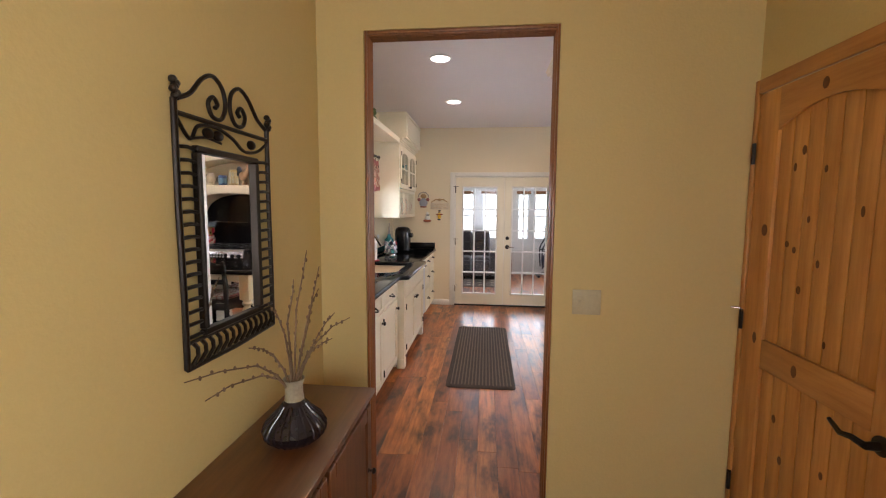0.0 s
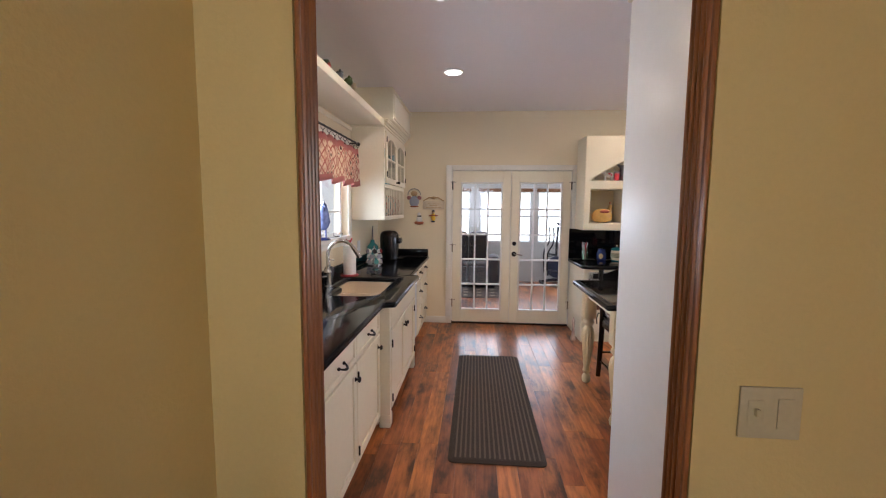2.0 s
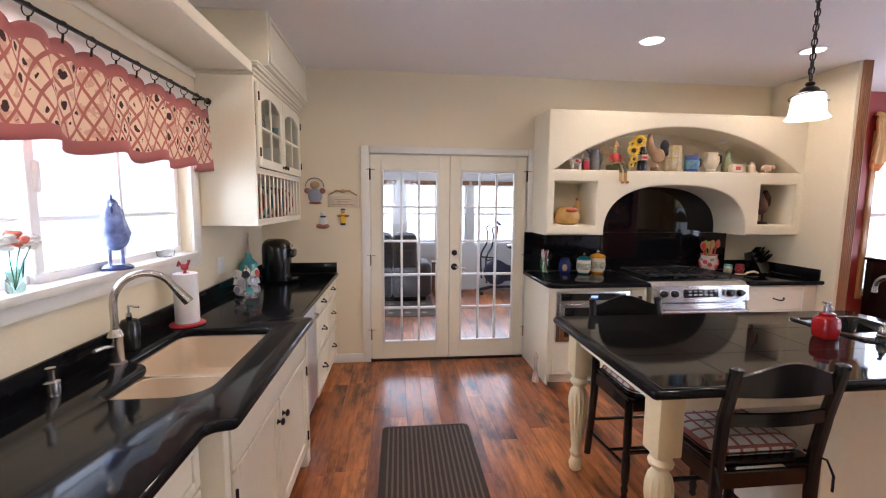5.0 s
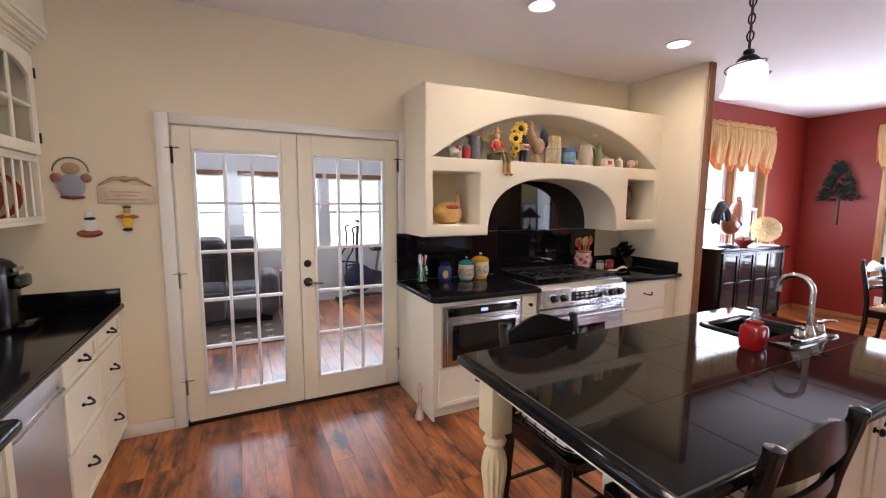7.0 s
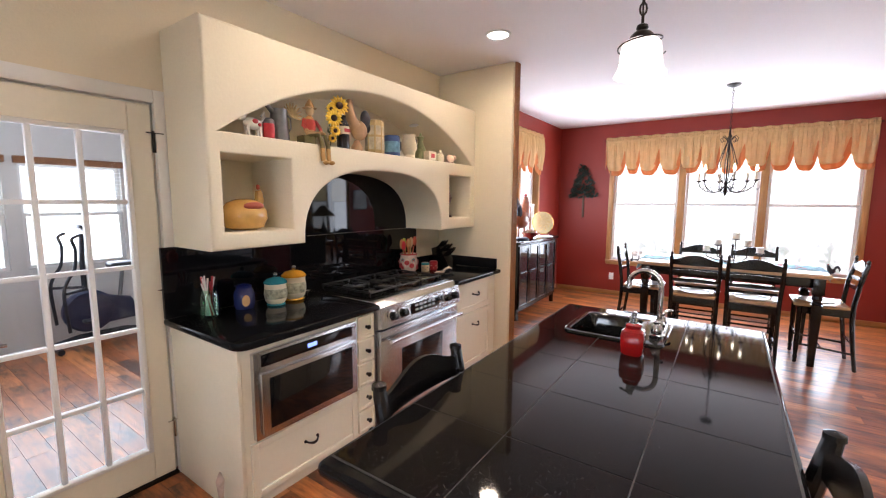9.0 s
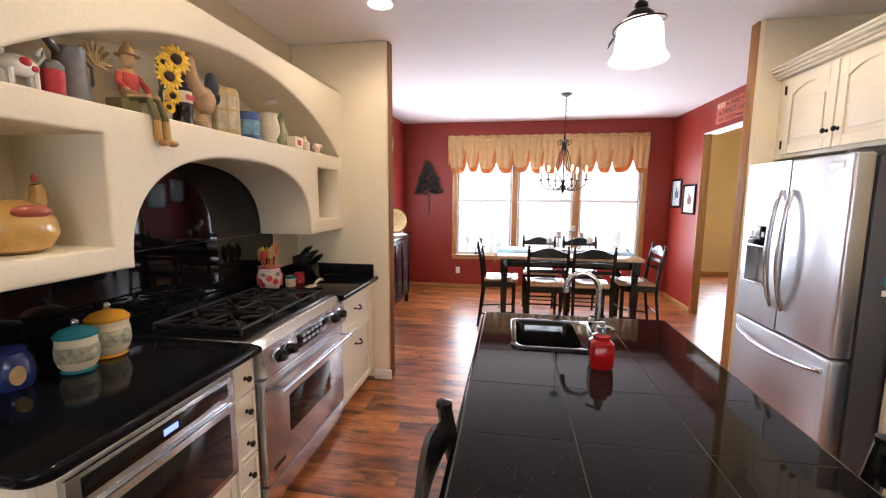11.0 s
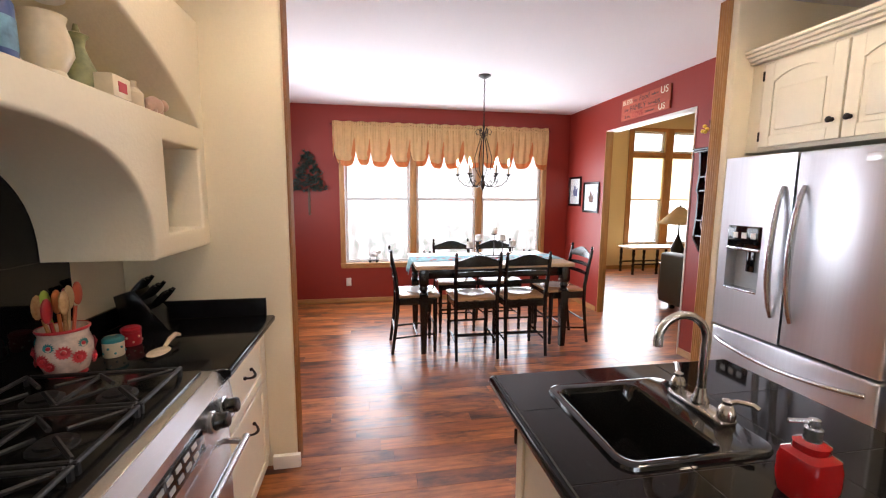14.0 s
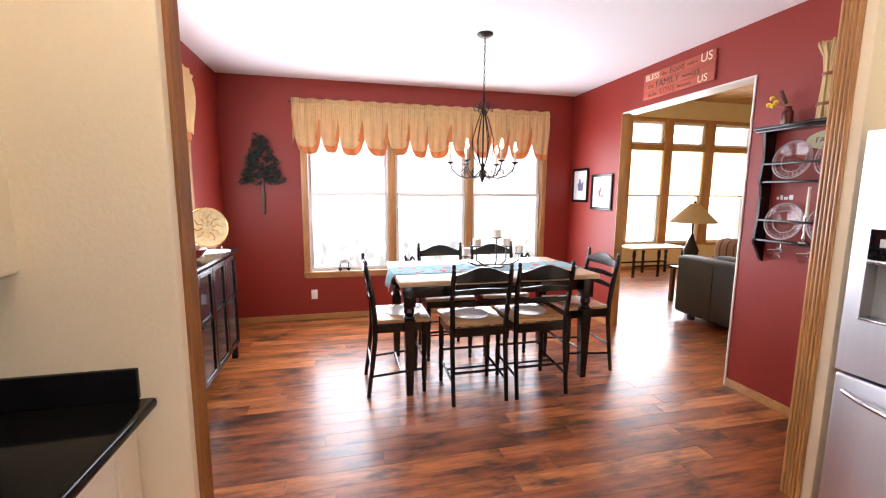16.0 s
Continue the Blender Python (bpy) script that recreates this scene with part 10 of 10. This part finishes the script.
# door stop figure by the range cabinet
bm = lathe(bmesh.new(), [(0.03, 0.0005), (0.032, 0.02), (0.022, 0.07), (0.012, 0.15), (0.016, 0.20), (0.02, 0.23), (0.010, 0.26), (0.004, 0.275)], (1.49, 6.80, 0), 14)
solo("goose_doorstop", bm, plain("white_and_brown_paint", (0.50, 0.38, 0.32), 0.5, vary=0.6, grain=20), "slim painted goose doorstop on the floor", "doorstop")

# ---------- sunroom ----------
PLUSH = plain("dark_brown_plush", (0.035, 0.026, 0.026), 0.9, vary=0.2, grain=60, bump=0.3, sheen=0.3)
rc = thing("sofa", "dark brown upholstered three-seat sofa in the sunroom", "sofa", (-0.2, 10.3, 0))
for x in (-0.66, -0.245, 0.17):
    part("seat", B((x, 9.86, 0.14, x + 0.41, 10.4, 0.50), bevel=0.07, seg=3), PLUSH, rc)
    part("backrest", B((x, 10.30, 0.40, x + 0.41, 10.62, 1.09), bevel=0.10, seg=3), PLUSH, rc)
    part("headrest", B((x + 0.015, 10.22, 0.80, x + 0.395, 10.36, 1.07), bevel=0.06, seg=3), PLUSH, rc)
    part("footrest", B((x + 0.01, 9.80, 0.10, x + 0.40, 9.88, 0.44), bevel=0.03, seg=2), PLUSH, rc)
for x in (-0.87, 0.57):
    part("arm", B((x, 9.84, 0.08, x + 0.22, 10.5, 0.64), bevel=0.09, seg=4), PLUSH, rc)
part("base", B((-0.9, 9.92, 0.0, 0.7, 10.5, 0.12)), BLACK, rc)
rg_ = thing("area_rug", "tan and brown patterned rug on the sunroom floor", "rug", (-0.2, 9.6, 0))
part("rug", B((-1.25, 9.02, 0.0005, 0.80, 10.25, 0.010), bevel=0.003), plain("brown_rug", (0.085, 0.06, 0.045), 0.95, vary=0.3, grain=40, large=8, bump=0.3), rg_)
bm = bmesh.new()
for i in range(8):
    for j in range(4):
        x, y = -1.08 + i * 0.245, 9.20 + j * 0.26
        for a in (0, 60, 120):
            c_, s_ = math.cos(radians(a)), math.sin(radians(a))
            e = Vector((-s_, c_, 0)) * 0.018
            p0, p1 = Vector((x - c_ * 0.085, y - s_ * 0.085, 0.0108)), Vector((x + c_ * 0.085, y + s_ * 0.085, 0.0108))
            up = Vector((0, 0, 0.001 + a * 0.00001))
            bm.faces.new([bm.verts.new(q) for q in (p0 + up, p0.lerp(p1, 0.5) + e + up, p1 + up, p0.lerp(p1, 0.5) - e + up)])
part("pattern", bm, plain("tan_rug_motif", (0.32, 0.26, 0.18), 0.95), rg_)
stb = thing("side_table", "small dark wooden side table in the sunroom", "table", (0.98, 10.45, 0))
part("top", B((0.83, 10.25, 0.57, 1.11, 10.62, 0.60), bevel=0.004), CHESTW, stb)
for x in (0.85, 1.06):
    for y in (10.27, 10.57):
        part("leg", B((x, y, 0, x + 0.03, y + 0.03, 0.57)), CHESTW, stb)
el = thing("exercise_bike", "dark upright exercise bike with a navy fan shroud in the sunroom", "exercise machine", (2.05, 10.5, 0))
DKM = plain("dark_machine_paint", (0.03, 0.032, 0.04), 0.4, 0.4)
NAVYM = plain("navy_machine_shell", (0.02, 0.028, 0.07), 0.35)
part("flywheel_housing", turned(lathe(bmesh.new(), [(0.001, -0.05), (0.20, -0.05), (0.225, -0.03), (0.225, 0.03), (0.20, 0.05), (0.001, 0.05)], n=32), pose(2.0, 10.5, 0.37, 90, 0, 0)), NAVYM, el)
part("body_shell", prism(bmesh.new(), [(1.98, 0.20), (2.42, 0.22), (2.46, 0.30), (2.38, 0.46), (2.22, 0.50), (2.02, 0.58)], "y", 10.46, 10.54, 0.015), NAVYM, el)
part("floor_frame", tube(bmesh.new(), [(1.70, 10.5, 0.06), (1.9, 10.5, 0.10), (2.3, 10.5, 0.10), (2.52, 10.5, 0.05)], 0.028, 8), DKM, el)
for x in (1.70, 2.52):
    part("foot_bar", tube(bmesh.new(), [(x, 10.28, 0.032), (x, 10.72, 0.032)], 0.03, 8), DKM, el)
part("mast", tube(bmesh.new(), [(1.98, 10.5, 0.5), (1.98, 10.5, 0.9), (2.0, 10.5, 1.20)], 0.024, 10), DKM, el)
part("console", turned(B((-0.06, -0.09, -0.02, 0.06, 0.09, 0.02), bevel=0.015), pose(2.01, 10.5, 1.25, 0, 40, 0)), DKM, el)
for y in (10.27, 10.73):
    part("arm_bar", tube(bmesh.new(), eased([(1.78, y, 0.22), (1.76, y, 0.60), (1.80, y, 0.75), (1.86, y, 0.86), (1.88, y, 1.05), (1.86, y, 1.16), (1.92, y, 1.20)]), 0.015, 8), DKM, el)
    part("arm_link", tube(bmesh.new(), [(1.78, y, 0.62), (1.98, 10.5 + (y - 10.5) * 0.3, 0.62)], 0.014, 8), DKM, el)
    part("pedal", B((2.02 + (y - 10.5) * 0.5, min(y, 10.5 + (y - 10.5) * 0.5), 0.28, 2.12 + (y - 10.5) * 0.5, max(y, 10.5 + (y - 10.5) * 0.5), 0.31), bevel=0.008), DKM, el)
part("seat_post", rod(bmesh.new(), (2.28, 10.5, 0.45), (2.33, 10.5, 0.80), 0.02), GALV, el)
part("seat", B((2.20, 10.39, 0.80, 2.46, 10.61, 0.87), bevel=0.03, seg=3), DKM, el)

# ---------- living room ----------
sf_ = thing("sofa", "black leather sofa seen from behind in the living room", "sofa", (6.1, 1.5, 0))
part("back", B((5.15, 1.74, 0.06, 7.12, 1.97, 0.79), bevel=0.05, seg=3), LEATHER, sf_)
part("seat", B((5.2, 1.05, 0.08, 6.80, 1.735, 0.45), bevel=0.05, seg=3), LEATHER, sf_)
part("arm", B((6.79, 1.02, 0.06, 7.12, 1.735, 0.62), bevel=0.06, seg=3), LEATHER, sf_)
for x in (5.2, 5.995):
    part("back_cushion", B((x, 1.55, 0.42, x + 0.79, 1.82, 0.825), bevel=0.09, seg=4), LEATHER, sf_)
for x in (5.2, 6.58, 6.06):
    part("seam", rod(bmesh.new(), (x, 1.9715, 0.10), (x, 1.9715, 0.72), 0.004, n=6), LEATHER, sf_)
for x in (5.2, 6.86):
    part("foot", B((x, 1.87, 0, x + 0.06, 1.93, 0.062)), BLACK, sf_)
ac = thing("striped_armchair", "striped brown upholstered armchair beyond the sofa", "armchair", (7.3, 0.5, 0))
STRIPED = checked("striped_upholstery", (0.25, 0.11, 0.04), (0.08, 0.03, 0.015), 9)
part("back", B((6.70, 0.55, 0.35, 7.70, 0.85, 0.93), bevel=0.13, seg=4), STRIPED, ac)
part("seat", B((6.75, -0.05, 0.12, 7.65, 0.6, 0.46), bevel=0.08, seg=3), STRIPED, ac)
part("arm", B((7.60, -0.05, 0.10, 7.80, 0.8, 0.66), bevel=0.08, seg=3), STRIPED, ac)
part("base", B((6.80, 0.0, 0.0, 7.65, 0.75, 0.12)), BLACK, ac)
LX_, LY_ = 7.62, 1.27
lt = thing("table_lamp", "bronze table lamp with a cream cone shade", "lamp", (LX_, LY_, 0.52))
part("shade", lathe(bmesh.new(), [(0.05, 1.425), (0.31, 1.155), (0.305, 1.155), (0.045, 1.425)], (LX_, LY_, 0), 28, False), cloth("cream_lamp_shade", (0.72, 0.58, 0.34), 0.35), lt)
part("stem", lathe(bmesh.new(), [(0.11, 0.5205), (0.11, 0.54), (0.05, 0.57), (0.085, 0.66), (0.10, 0.76), (0.06, 0.86), (0.03, 0.95), (0.012, 1.0), (0.012, 1.42), (0.02, 1.44), (0.001, 1.46)], (LX_, LY_, 0), 18), BRONZE, lt)
st2 = thing("lamp_table", "dark wooden lamp table behind the sofa", "table", (LX_, LY_, 0))
part("top", B((LX_ - 0.25, LY_ - 0.22, 0.49, LX_ + 0.14, LY_ + 0.22, 0.52), bevel=0.005), BLACK, st2)
for x in (LX_ - 0.23, LX_ + 0.08):
    for y in (LY_ - 0.2, LY_ + 0.15):
        part("leg", B((x, y, 0, x + 0.05, y + 0.05, 0.49)), CHESTZ, st2)
ctb = thing("console_table", "dark turned-leg console table under the living room windows", "table", (9.5, 0.3, 0))
part("top", B((9.25, -0.25, 0.52, 9.75, 0.92, 0.56), bevel=0.006), TOPW, ctb)
for x in (9.29, 9.71):
    for y in (-0.20, 0.33, 0.87):
        part("leg", lathe(bmesh.new(), [(0.025, 0.0), (0.03, 0.02), (0.02, 0.06), (0.032, 0.10), (0.02, 0.14), (0.032, 0.19), (0.02, 0.24), (0.032, 0.30), (0.02, 0.35), (0.032, 0.41), (0.025, 0.52)], (x, y, 0), 12), BLACK, ctb)
part("stretcher", B((9.28, -0.20, 0.20, 9.30, 0.87, 0.23), (9.70, -0.20, 0.20, 9.72, 0.87, 0.23)), BLACK, ctb)

lay_planks()
